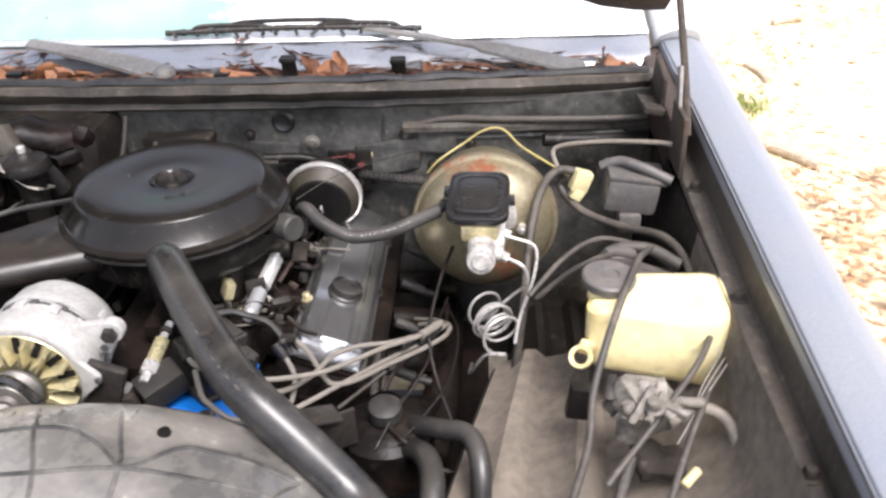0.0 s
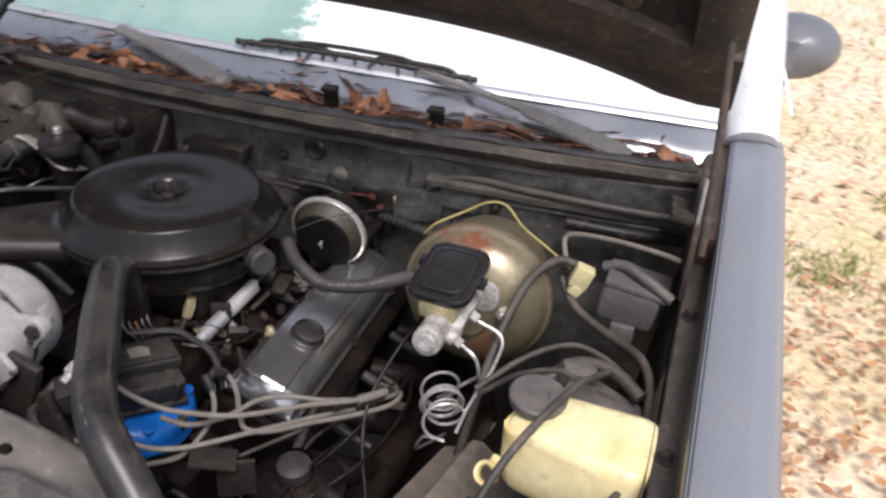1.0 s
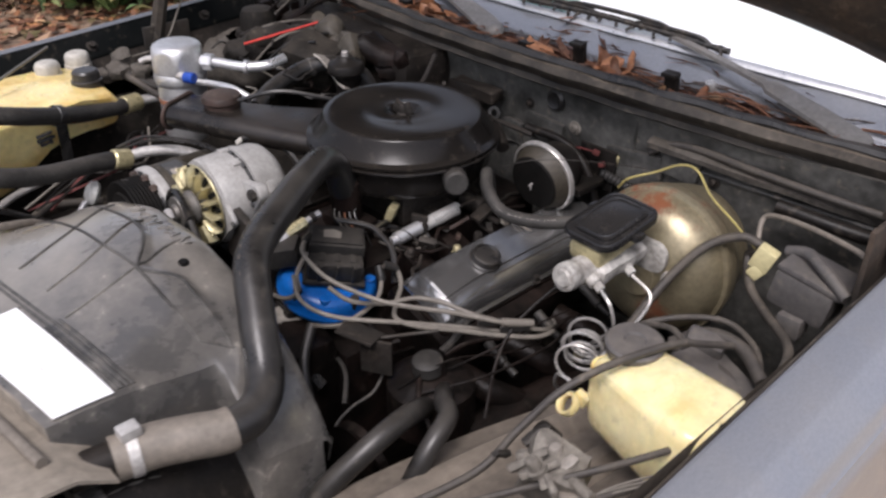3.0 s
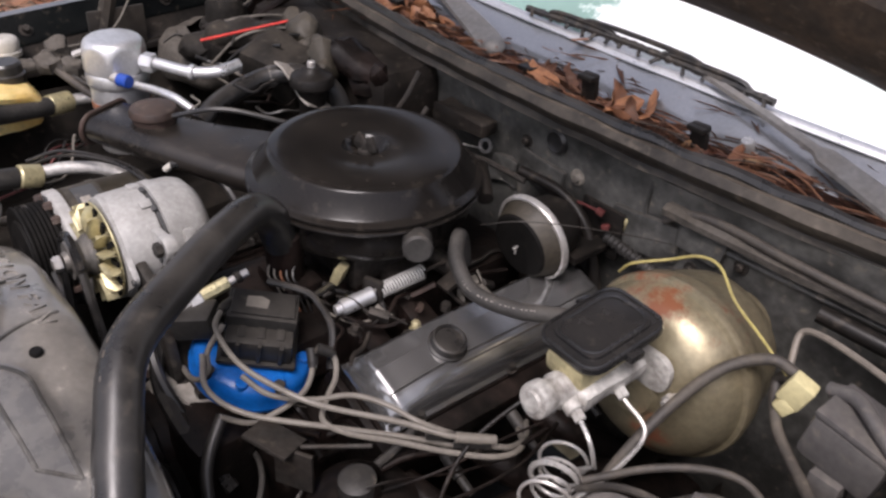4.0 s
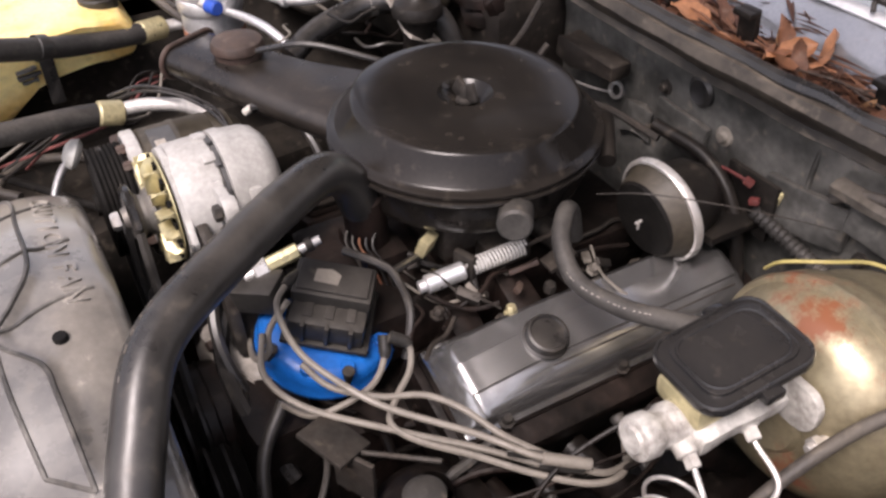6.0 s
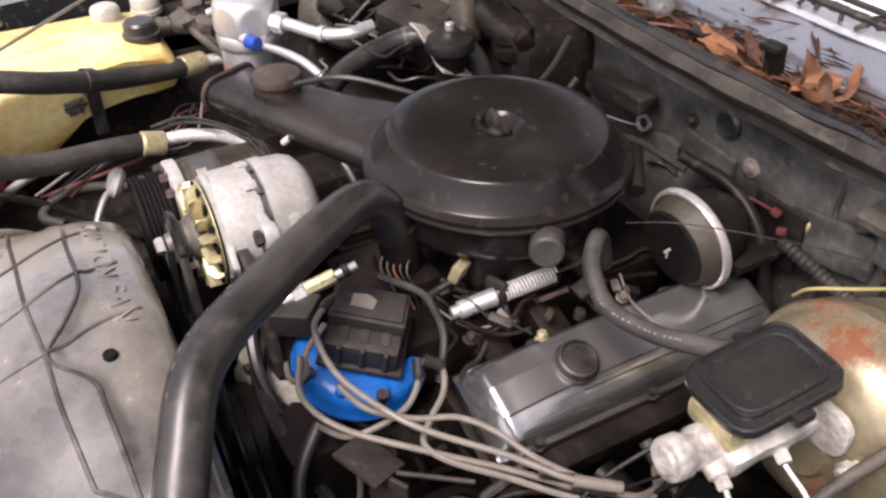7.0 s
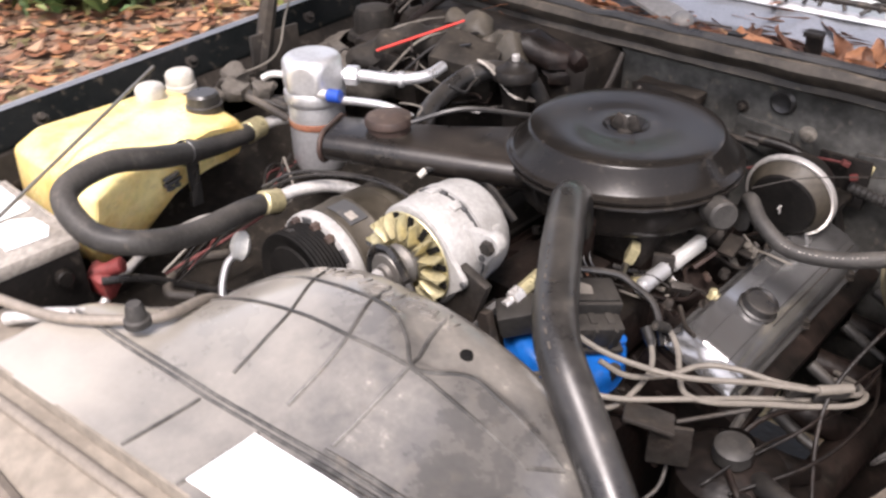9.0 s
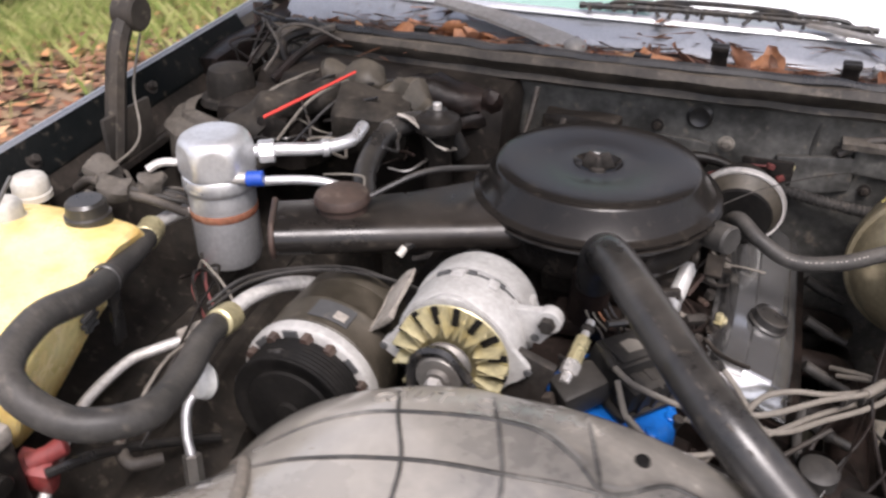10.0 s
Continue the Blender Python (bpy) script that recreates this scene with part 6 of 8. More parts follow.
for k in range(20):
    c_ = Vector((rnd.uniform(0.055, 0.175), rnd.uniform(1.175, 1.41), rnd.uniform(0.738, 0.772)))
    turn = (rnd.uniform(-40, 40), rnd.uniform(-40, 40), rnd.uniform(0, 180))
    if k % 3 == 0:
        part("nut", lathe([(0, 0.006), (0.005, 0.006), (0.0065, 0.004), (0.0065, -0.004), (0.009, -0.005), (0.009, -0.007)], c_, (rnd.uniform(-0.6, 0.6), rnd.uniform(-0.6, 0.6), 1), 6), (M_GRIT, M_BRASS, M_IRON)[k % 2 + (k > 12)], link, "small dirty nut")
    else:
        part("lever", lumpy(box(c_, (rnd.uniform(0.016, 0.040), rnd.uniform(0.006, 0.014), rnd.uniform(0.003, 0.008)), 0.0012, turn), 0.002, 70), (M_IRON, M_GRIT, M_IRON, M_RUSTY, M_GRIT)[k % 5], link, "dirty small lever")
carb = thing("carburettor", (0.0, 1.31, 0.74), "greasy carburettor under the air cleaner", "carburettor")
part("body", join(box((0.0, 1.31, 0.785), (0.15, 0.17, 0.06), 0.012), rod((0.08, 1.36, 0.77), (0.125, 1.37, 0.765), 0.016), box((0.085, 1.30, 0.765), (0.05, 0.06, 0.03), 0.006)), M_IRON, carb)

# cruise servo: dark can with a bright crimped rim
servo = thing("cruise_servo", (0.20, 1.52, 0.80), "dark round servo can with a bright steel rim", "servo")
SC, SA = Vector((0.168, 1.476, 0.807)), Vector((0.02, -0.989, -0.147)).normalized()
part("can", lathe([(0, -0.066), (0.035, -0.064), (0.046, -0.05), (0.054, -0.006)], SC, SA, 40), M_BLACK, servo)
part("diaphragm", lathe([(0.050, 0.026), (0.047, 0.030), (0.020, 0.031), (0, 0.031)], SC, SA, 40), M_CLUTCH, servo, "black rubber diaphragm")
part("cone", lathe([(0.0635, 0.002), (0.060, 0.006), (0.052, 0.024), (0.050, 0.0265)], SC, SA, 40), M_OLIVE, servo, "dusty brown cone")
part("rim", lathe([(0.058, -0.007), (0.0655, -0.006), (0.068, -0.003), (0.068, 0.003), (0.0662, 0.006), (0.0625, 0.006)], SC, SA, 48), M_CHROME, servo, "bright crimped rim")
part("stem", join(rod(SC + SA * 0.028, SC + SA * 0.040, 0.002), box(SC + SA * 0.037 + Vector((0.002, 0, -0.005)), (0.0025, 0.003, 0.008), 0.001)), M_CHROME, servo, "small steel fitting")
part("bracket", join(box((0.20, 1.555, 0.78), (0.05, 0.09, 0.012), 0.003), box((0.20, 1.590, 0.80), (0.08, 0.008, 0.08), 0.003)), M_BLACK, servo)

# brake booster and master cylinder
boost = thing("brake_booster", (0.455, 1.48, 0.66), "gold-zinc brake booster drum with rust on top", "booster")
BC = (0.446, 1.600, 0.771)
part("drum", lathe([(0, 0.232), (0.035, 0.232), (0.040, 0.226), (0.060, 0.224), (0.085, 0.214), (0.104, 0.198), (0.112, 0.182), (0.115, 0.168), (0.121, 0.166), (0.123, 0.160), (0.121, 0.154), (0.119, 0.142), (0.117, 0.132), (0.111, 0.122), (0.106, 0.108), (0.102, 0.085), (0.094, 0.062), (0.08, 0.048), (0.05, 0.038), (0.05, 0)], BC, (0, -1, 0.03), 56), M_ZINC, boost, "iridescent gold zinc shell")


part("check_valve", join(rod((0.392, 1.378, 0.848), (0.385, 1.352, 0.850), 0.012), rod((0.385, 1.355, 0.850), (0.372, 1.335, 0.852), 0.008)), M_RUBBER, boost)
part("mount_stud", join(rod((0.505, 1.40, 0.80), (0.505, 1.355, 0.80), 0.005), lathe([(0, 0), (0.009, 0), (0.009, 0.008), (0, 0.008)], (0.505, 1.362, 0.80), YF, 6)), M_CHROME, boost)

mc = thing("master_cylinder", (0.445, 1.29, 0.80), "cast aluminium brake master cylinder with a black reservoir lid", "master cylinder")
part("bore", lathe([(0, 0), (0.012, 0), (0.014, 0.003), (0.020, 0.004), (0.021, 0.008), (0.021, 0.020), (0.018, 0.024), (0.018, 0.034), (0.021, 0.038), (0.021, 0.075), (0.019, 0.080), (0.019, 0.17), (0, 0.172)], (0.440, 1.200, 0.840), (0.02, 1, -0.10), 28), M_CAST, mc, "pale cast aluminium bore")
part("reservoir_neck", box((0.438, 1.296, 0.862), (0.056, 0.096, 0.028), 0.008, (6, 0, 0)), M_BRASS, mc, "yellowish reservoir body")
part("web", lumpy(box((0.452, 1.30, 0.838), (0.05, 0.10, 0.026), 0.008, (4, 12, 0)), 0.006, 40), M_CAST, mc, "rough cast web")
part("flange", prism(rounded(0.095, 0.05, 0.02), pose(0.449, 1.378, 0.820, 90, 0, 0), 0.010, 0.002), M_CAST, mc)
for y, x in ((1.246, 0.470), (1.312, 0.474)):
    part("port", join(rod((x - 0.028, y, 0.836), (x, y - 0.004, 0.826), 0.011), rod((x - 0.004, y - 0.003, 0.828), (x + 0.010, y - 0.006, 0.822), 0.0075, 6)), M_CAST, mc)
LM = pose(0.437, 1.308, 0.882, 9, 0, -3)
lid = part("reservoir_lid", join(prism(rounded(0.092, 0.122, 0.022), LM, 0.010, 0.003)), M_LID, mc, "flat black reservoir lid")
part("lid_panel", prism(rounded(0.070, 0.098, 0.016), LM @ pose(0, 0, 0.009), 0.0055, 0.0025), M_LID, lid)
for w_, h_, z_ in ((0.086, 0.116, 0.0105), (0.062, 0.090, 0.0150)):
    ro = [LM @ Vector((x, y, z_)) for x, y in rounded(w_, h_, 0.018)]
    part("lid_rim", tube(ro + ro[:2], 0.0018, 6, 1, straight=True), M_LID, lid)
part("lid_inset", prism(rounded(0.060, 0.088, 0.012), LM @ pose(0, 0, 0.012), 0.001, 0.0004), M_LID, lid)
for tab in ((0.048, 0.0, 0.002), (-0.048, 0.02, 0.002)):
    part("lid_tab", box(LM @ Vector(tab), (0.012, 0.022, 0.010), 0.003), M_LID, lid)

lines = thing("brake_lines", (0.46, 1.22, 0.62), "bright steel brake lines wound into a loose coil", "brake line")
CA, CB = Vector((0.439, 1.281, 0.712)), Vector((0.474, 1.206, 0.702))
CD = (CB - CA).normalized()
C1 = CD.cross(Vector((0, 0, 1))).normalized()
C2 = CD.cross(C1)
coil = [CA.lerp(CB, i / 144 + 0.09 * math.sin(math.tau * i / 144)) + (0.027 + 0.004 * math.sin(0.37 * a)) * (math.cos(a) * C1 + math.sin(a) * C2) + 0.006 * noise.noise_vector(Vector((0.25 * a, 3, 7))) for i, a in ((i, math.tau * i / 24 + 1.6) for i in range(145))]
part("coil", tube(coil, 0.0024, 7, 1, straight=True), M_CHROME, lines)
part("line", tube([(0.478, 1.240, 0.823), (0.502, 1.232, 0.812), (0.508, 1.238, 0.780), (0.490, 1.262, 0.745), coil[0]], 0.0027, 7), M_CHROME, lines)
part("line", tube([(0.484, 1.306, 0.820), (0.522, 1.300, 0.805), (0.520, 1.275, 0.77), (0.498, 1.235, 0.72), (0.49, 1.21, 0.69)], 0.0027, 7), M_CHROME, lines)
part("line", tube([coil[-1], (0.445, 1.205, 0.672), (0.42, 1.25, 0.60), (0.42, 1.4, 0.5)], 0.0027, 7), M_CHROME, lines)

vac = thing("vacuum_hose", (0.2, 1.3, 0.8), "grey-black booster vacuum hose with faded print", "hose")
part("hose", tube([(0.150, 1.360, 0.800), (0.158, 1.345, 0.845), (0.172, 1.325, 0.862), (0.200, 1.300, 0.850), (0.245, 1.290, 0.832), (0.300, 1.305, 0.832), (0.345, 1.325, 0.842), (0.375, 1.337, 0.851)], 0.0105, 14, 6), M_RUBBER_GREY, vac)
vp = glide([(0.200, 1.300, 0.850), (0.245, 1.290, 0.832), (0.300, 1.305, 0.832), (0.345, 1.325, 0.842)], 9)
for k in range(2, 26):
    if k % 5 == 0:
        continue
    d_ = (vp[k + 1] - vp[k]).normalized()
    n_up = (Vector((-0.05, -0.75, 0.65)) - d_ * d_.dot(Vector((-0.05, -0.75, 0.65)))).normalized()
    part("print_bar", rod(vp[k] + n_up * 0.0098, vp[k] + d_ * (0.0016 + 0.0012 * (k % 3)) + n_up * 0.0100, 0.0009, 6), M_GRIME, vac, "worn pale print")
wire = thing("yellow_wire", (0.45, 1.45, 0.9), "thin yellow wire arched over the brake booster", "wire")
part("wire", tube([(0.352, 1.440, 0.865), (0.372, 1.435, 0.890), (0.41, 1.452, 0.910), (0.445, 1.456, 0.932), (0.475, 1.455, 0.934), (0.505, 1.452, 0.905), (0.545, 1.458, 0.875), (0.585, 1.458, 0.848)], 0.0019, 6), M_YELLOW_WIRE, wire)

# harness, cream connector and the grey box by the fender
harness = thing("wiring_harness", (0.60, 1.45, 0.80), "taped wiring harness with a cream connector", "harness")
part("connector", join(box((0.604, 1.452, 0.842), (0.030, 0.022, 0.036), 0.004, (0, 20, 10)), box((0.598, 1.448, 0.820), (0.020, 0.018, 0.020), 0.004, (0, 35, 10))), M_CREAM, harness, "cream plastic connector")
part("loom", tube([(0.595, 1.46, 0.855), (0.565, 1.45, 0.862), (0.535, 1.40, 0.850), (0.515, 1.33, 0.80), (0.505, 1.26, 0.73), (0.49, 1.22, 0.62)], 0.0068, 10), M_LOOM, harness)
part("loom", tube([(0.595, 1.46, 0.85), (0.572, 1.47, 0.825), (0.600, 1.435, 0.800), (0.640, 1.405, 0.792), (0.675, 1.375, 0.795), (0.718, 1.32, 0.81), (0.738, 1.25, 0.81), (0.742, 1.16, 0.785), (0.738, 1.05, 0.75)], 0.0068, 10), M_LOOM, harness)
part("loom", tube([(0.51, 1.22, 0.77), (0.56, 1.27, 0.80), (0.605, 1.315, 0.805), (0.645, 1.325, 0.803), (0.70, 1.285, 0.800), (0.732, 1.20, 0.785), (0.735, 1.08, 0.75)], 0.0045, 10), M_LOOM, harness)
part("loom", tube([(0.60, 1.24, 0.795), (0.66, 1.235, 0.80), (0.72, 1.22, 0.79)], 0.009, 10), M_LOOM, harness)
box_g = thing("control_box", (0.68, 1.42, 0.78), "dusty grey-black box with a connector by the fender", "control box")
part("case", join(box((0.682, 1.435, 0.832), (0.086, 0.065, 0.056), 0.010, (0, 8, 0)), box((0.69, 1.44, 0.862), (0.094, 0.072, 0.010), 0.004, (0, 8, 0))), M_BOX, box_g)
part("pipe", tube([(0.635, 1.452, 0.868), (0.665, 1.445, 0.880), (0.700, 1.425, 0.876), (0.742, 1.405, 0.862)], 0.0085, 10), M_BOX, box_g, "dusty grey pipe over the box")
part("plug", box((0.680, 1.410, 0.790), (0.036, 0.032, 0.032), 0.005), M_BOX, box_g)
part("stay", tube([(0.572, 1.49, 0.840), (0.562, 1.515, 0.866), (0.585, 1.512, 0.880), (0.650, 1.478, 0.900), (0.715, 1.445, 0.912), (0.742, 1.43, 0.915)], 0.004, 8), M_HOSE_DUST, box_g, "bent steel stay rod")

# coolant bottle by the fender
bottle = thing("coolant_bottle", (0.655, 1.07, 0.66), "yellowed translucent coolant bottle with a grey cap", "bottle")


def bottle_mesh():
    """Stacked rounded outlines; the shoulder under the cap sits lower than the main top."""
    bm = bmesh.new()
    corners = ((0.578, 1.078, 0.022), (0.760, 1.040, 0.026), (0.768, 1.150, 0.026), (0.592, 1.172, 0.026))
    rings = []
    for z, k in ((0.742, 0.80), (0.747, 0.90), (0.757, 0.97), (0.785, 1.0), (0.836, 1.0), (0.847, 0.98), (0.854, 0.945), (0.858, 0.89), (0.861, 0.72), (0.862, 0.4), (0.863, 0.02)):
        ring = []
        for i, (x, y, r) in enumerate(corners):
            a0 = (180, 270, 0, 90)[i]
            cx, cy = x + (r if i in (0, 3) else -r), y + (r if i in (0, 1) else -r)
            for q in range(6):
                a = radians(a0 + 18 * q)
                px, py = cx + r * math.cos(a), cy + r * math.sin(a)
                px, py = 0.675 + (px - 0.675) * k, 1.110 + (py - 1.110) * k
                low = min(1, max(0, (0.662 - px) / 0.04))
                ring.append(bm.verts.new((px, py, z - (0.016 * low if z > 0.84 else 0) - 0.05 * max(0, px - 0.70) * (z > 0.8) + 0.0015 * noise.noise(Vector((px * 30, py * 30, z * 30))))))
        rings.append(ring)
    n = len(rings[0])
    for a, b in zip(rings, rings[1:]):
        for i in range(n):
            j = (i + 1) % n
            bm.faces.new((a[i], a[j], b[j], b[i]))
    bm.faces.new(rings[0][::-1])
    bm.faces.new(rings[-1])
    return bm


part("tank", bottle_mesh(), M_YELLOW_LIGHT, bottle, "yellowed semi-clear plastic tank")
part("neck", rod((0.609, 1.133, 0.825), (0.609, 1.133, 0.852), 0.027, 24), M_YELLOW_LIGHT, bottle)
part("cap", lathe([(0.031, 0), (0.035, 0.002), (0.036, 0.013), (0.033, 0.016), (0.014, 0.017), (0.012, 0.014), (0, 0.014)], (0.609, 1.133, 0.848), (0.05, -0.05, 1), 28), M_BOX, bottle, "dusty grey push-on cap")
part("mount_ear", lathe([(0.0095, 0.002), (0.011, 0.005), (0.0145, 0.006), (0.016, 0.003), (0.016, -0.003), (0.0145, -0.006), (0.011, -0.006), (0.009, -0.002), (0.009, 0.002)], (0.570, 1.066, 0.778), (-0.3, -0.7, 0.6), 20), M_YELLOW_LIGHT, bottle, "moulded ear with a hole")
part("ear_web", box((0.578, 1.082, 0.782), (0.020, 0.010, 0.020), 0.004, (0, 20, 0)), M_YELLOW_LIGHT, bottle)
overflow = thing("overflow_hose", (0.6, 1.1, 0.85), "thin black overflow hose lying over the coolant bottle", "hose")
part("hose", tube([(0.655, 1.172, 0.866), (0.644, 1.140, 0.869), (0.628, 1.100, 0.866), (0.610, 1.055, 0.858), (0.592, 1.012, 0.838), (0.575, 0.97, 0.80), (0.56, 0.90, 0.76), (0.50, 0.75, 0.74), (0.42, 0.62, 0.78)], 0.0050, 10), M_LOOM, overflow)
part("tip", rod((0.653, 1.168, 0.866), (0.683, 1.238, 0.841), 0.0045), M_LOOM, overflow)
part("side_hose", tube([(0.652, 1.170, 0.866), (0.62, 1.185, 0.862), (0.57, 1.19, 0.835), (0.52, 1.20, 0.78)], 0.004, 8), M_LOOM, overflow)

tray = thing("bottle_bracket", (0.67, 1.21, 0.76), "dusty grey-brown bracket behind the coolant bottle", "bracket")
part("plate", lumpy(box((0.690, 1.215, 0.800), (0.120, 0.075, 0.010), 0.003, (-8, 14, -12)), 0.006, 30, 2), M_BOX, tray)
part("upright", box((0.640, 1.245, 0.812), (0.050, 0.030, 0.040), 0.008, (10, 12, 20)), M_BOX, tray)
part("stay", tube([(0.600, 1.235, 0.800), (0.635, 1.262, 0.822), (0.685, 1.262, 0.824), (0.728, 1.235, 0.812)], 0.009, 10), M_LOOM, tray, "dusty hose over the bracket")

pump = thing("washer_pump", (0.60, 0.95, 0.70), "pale dirty washer pump and valve block", "pump")
part("body", lumpy(box((0.636, 0.965, 0.782), (0.070, 0.055, 0.060), 0.010, (14, 12, 24)), 0.012, 45, 2), M_GRIT, pump, "dirty grey-brown casting")
rnd = random.Random(12)
for k in range(13):
    c_ = Vector((0.636 + rnd.uniform(-0.042, 0.042), 0.962 + rnd.uniform(-0.045, 0.028), 0.808 + rnd.uniform(-0.022, 0.016)))
    turn = (rnd.uniform(-35, 35), rnd.uniform(-35, 35), rnd.uniform(0, 180))
    if k % 3:
        part("link", lumpy(box(c_, (rnd.uniform(0.025, 0.055), rnd.uniform(0.006, 0.012), rnd.uniform(0.005, 0.012)), 0.002, turn), 0.003, 60), (M_GRIT, M_GRIME, M_GRIT, M_IRON)[k % 4], pump)
    else:
        part("pivot", lathe([(0, 0.008), (0.006, 0.008), (0.008, 0.005), (0.008, -0.006), (0.012, -0.007), (0.012, -0.012)], c_, (rnd.uniform(-0.5, 0.5), rnd.uniform(-0.6, 0.2), 1), 14), M_GRIT if k % 2 else M_GRIME, pump)
part("side_port", rod((0.660, 0.955, 0.800), (0.700, 0.945, 0.805), 0.0065), M_GRIT, pump)
part("foot", lumpy(box((0.655, 0.935, 0.722), (0.06, 0.05, 0.018), 0.006, (10, 16, 10)), 0.008, 50), M_DUST_DARK, pump)
part("bracket", box((0.568, 1.030, 0.735), (0.034, 0.022, 0.050), 0.006, (0, 8, 0)), M_BLACK, pump, "black rubber mount")
part("nozzle", rod((0.690, 0.90, 0.745), (0.672, 0.885, 0.735), 0.006), M_CREAM, pump)
part("hose", tube([(0.66, 0.94, 0.78), (0.70, 0.955, 0.79), (0.735, 0.94, 0.77), (0.735, 0.88, 0.72), (0.70, 0.83, 0.69), (0.655, 0.84, 0.685), (0.62, 0.89, 0.70)], 0.0075, 10), M_HOSE_DUST, pump, "dusty pale washer hose")
part("brace", tube([(0.750, 1.10, 0.83), (0.705, 1.005, 0.822), (0.645, 0.93, 0.795), (0.58, 0.86, 0.76)], 0.0042, 8), M_LOOM, pump, "dusty brown lead")
for k in range(3):
    part("strand", tube([(0.665 + 0.006 * k, 0.91, 0.775), (0.70, 0.955 + 0.008 * k, 0.80), (0.738, 1.005 + 0.012 * k, 0.815)], 0.0014, 5, 5), M_WIRE, pump)
part("hose", tube([(0.62, 0.93, 0.735), (0.60, 0.88, 0.70), (0.615, 0.83, 0.68), (0.66, 0.80, 0.66)], 0.007, 10), M_RUBBER_GREY, pump)
part("lead", tube([(0.745, 1.04, 0.80), (0.70, 0.95, 0.80), (0.66, 0.87, 0.77), (0.63, 0.80, 0.74), (0.60, 0.70, 0.72)], 0.004, 8), M_LOOM, pump)

# power steering pump and front hoses
ps = thing("steering_pump", (0.30, 1.06, 0.56), "dark power-steering pump with a grey cap", "pump")
part("reservoir", lathe([(0, 0.0), (0.06, 0.0), (0.068, 0.01), (0.068, 0.08), (0.05, 0.095), (0.025, 0.10), (0.022, 0.125)], (0.305, 1.08, 0.565), n=28), M_GREASE, ps)
part("cap", lathe([(0, 0.022), (0.016, 0.022), (0.023, 0.018), (0.0235, 0.0), (0.018, -0.003)], (0.306, 1.072, 0.672), (0.05, -0.1, 1), 24), M_RUBBER_GREY, ps, "round grey plastic cap")
part("pulley", lathe([(0, 0), (0.03, 0), (0.06, 0.004), (0.068, 0.0), (0.06, 0.01), (0.068, 0.02), (0, 0.022)], (0.30, 0.93, 0.56), YF, 32), M_GREASE, ps)
part("bracket", join(box((0.225, 1.010, 0.725), (0.060, 0.050, 0.006), 0.002, (-15, 10, 25)), box((0.25, 1.02, 0.69), (0.05, 0.006, 0.06), 0.002, (0, 0, 30)), rod((0.25, 1.03, 0.72), (0.31, 1.09, 0.735), 0.003)), M_IRON, ps, "folded steel bracket")
for i, (p, r, mt) in enumerate((([(0.34, 1.04, 0.64), (0.37, 0.98, 0.68), (0.38, 0.91, 0.68), (0.36, 0.83, 0.62), (0.34, 0.76, 0.52)], 0.016, M_RUBBER), ([(0.345, 1.07, 0.655), (0.385, 1.03, 0.685), (0.425, 1.00, 0.70), (0.44, 0.95, 0.68), (0.43, 0.90, 0.60), (0.40, 0.84, 0.50)], 0.014, M_RUBBER),
                                ([(0.13, 0.99, 0.70), (0.16, 0.95, 0.66), (0.20, 0.93, 0.60), (0.24, 0.90, 0.50)], 0.008, M_RUBBER))):
    h = thing("hose", p[0], "black rubber hose low in the engine bay" if mt is M_RUBBER else "chalky grey rubber hose low in the engine bay", "hose", "hoses at the front of the engine")
    part("hose", tube(p, r, 14), mt, h)

# accumulator
acc = thing("accumulator", (-0.525, 1.150, 0.78), "bright aluminium air-conditioning accumulator can", "accumulator")


def hex_head(c, flat, profile, n=72):
    """Six-sided head turned down at its ends: profile gives the turning limit (radius, z)."""
    bm = bmesh.new()
    rows = []
    for r, z in profile:
        row = []
        for k in range(n):
            a = math.tau * k / n
            e = flat / math.cos((a + math.pi / 6) % (math.pi / 3) - math.pi / 6)
            row.append(bm.verts.new((c[0] + min(r, e) * math.cos(a), c[1] + min(r, e) * math.sin(a), z)))
        rows.append(row)
    for p, q in zip(rows, rows[1:]):
        for k in range(n):
            bm.faces.new((p[k], q[k], q[(k + 1) % n], p[(k + 1) % n]))
    bm.faces.new(rows[0])
    return bm


part("hex_head", hex_head((-0.525, 1.150), 0.0485, [(0.030, 0.9585), (0.040, 0.9575), (0.0455, 0.954), (0.0485, 0.950), (0.0505, 0.946), (0.0520, 0.941), (0.0532, 0.935), (0.0535, 0.928), (0.0535, 0.908), (0.052, 0.904), (0.049, 0.901)]), M_ALU_SHINY, acc, "bright six-sided aluminium head")
part("shoulder", lathe([(0.046, 0.904), (0.0505, 0.901), (0.0520, 0.896), (0.0520, 0.886), (0.0505, 0.880), (0.047, 0.877)], (-0.525, 1.150, 0), n=40), M_ALU_SHINY, acc, "rounded dull shoulder")
part("lower_can", lathe([(0.047, 0.880), (0.0475, 0.875), (0.0475, 0.775), (0.043, 0.76), (0, 0.757)], (-0.525, 1.150, 0), n=40), M_ALU_SHINY, acc)
part("rust_band", lathe([(0.0478, 0.838), (0.0485, 0.839), (0.0485, 0.849), (0.0478, 0.850)], (-0.525, 1.150, 0), n=40), M_RUST, acc, "rusty clamp band")
part("valve", join(rod((-0.49, 1.125, 0.905), (-0.462, 1.135, 0.906), 0.008), ), M_CHROME, acc)
part("valve_cap", rod((-0.468, 1.132, 0.905), (-0.446, 1.14, 0.906), 0.011), M_BLUE_DARK, acc, "dark blue valve cap")
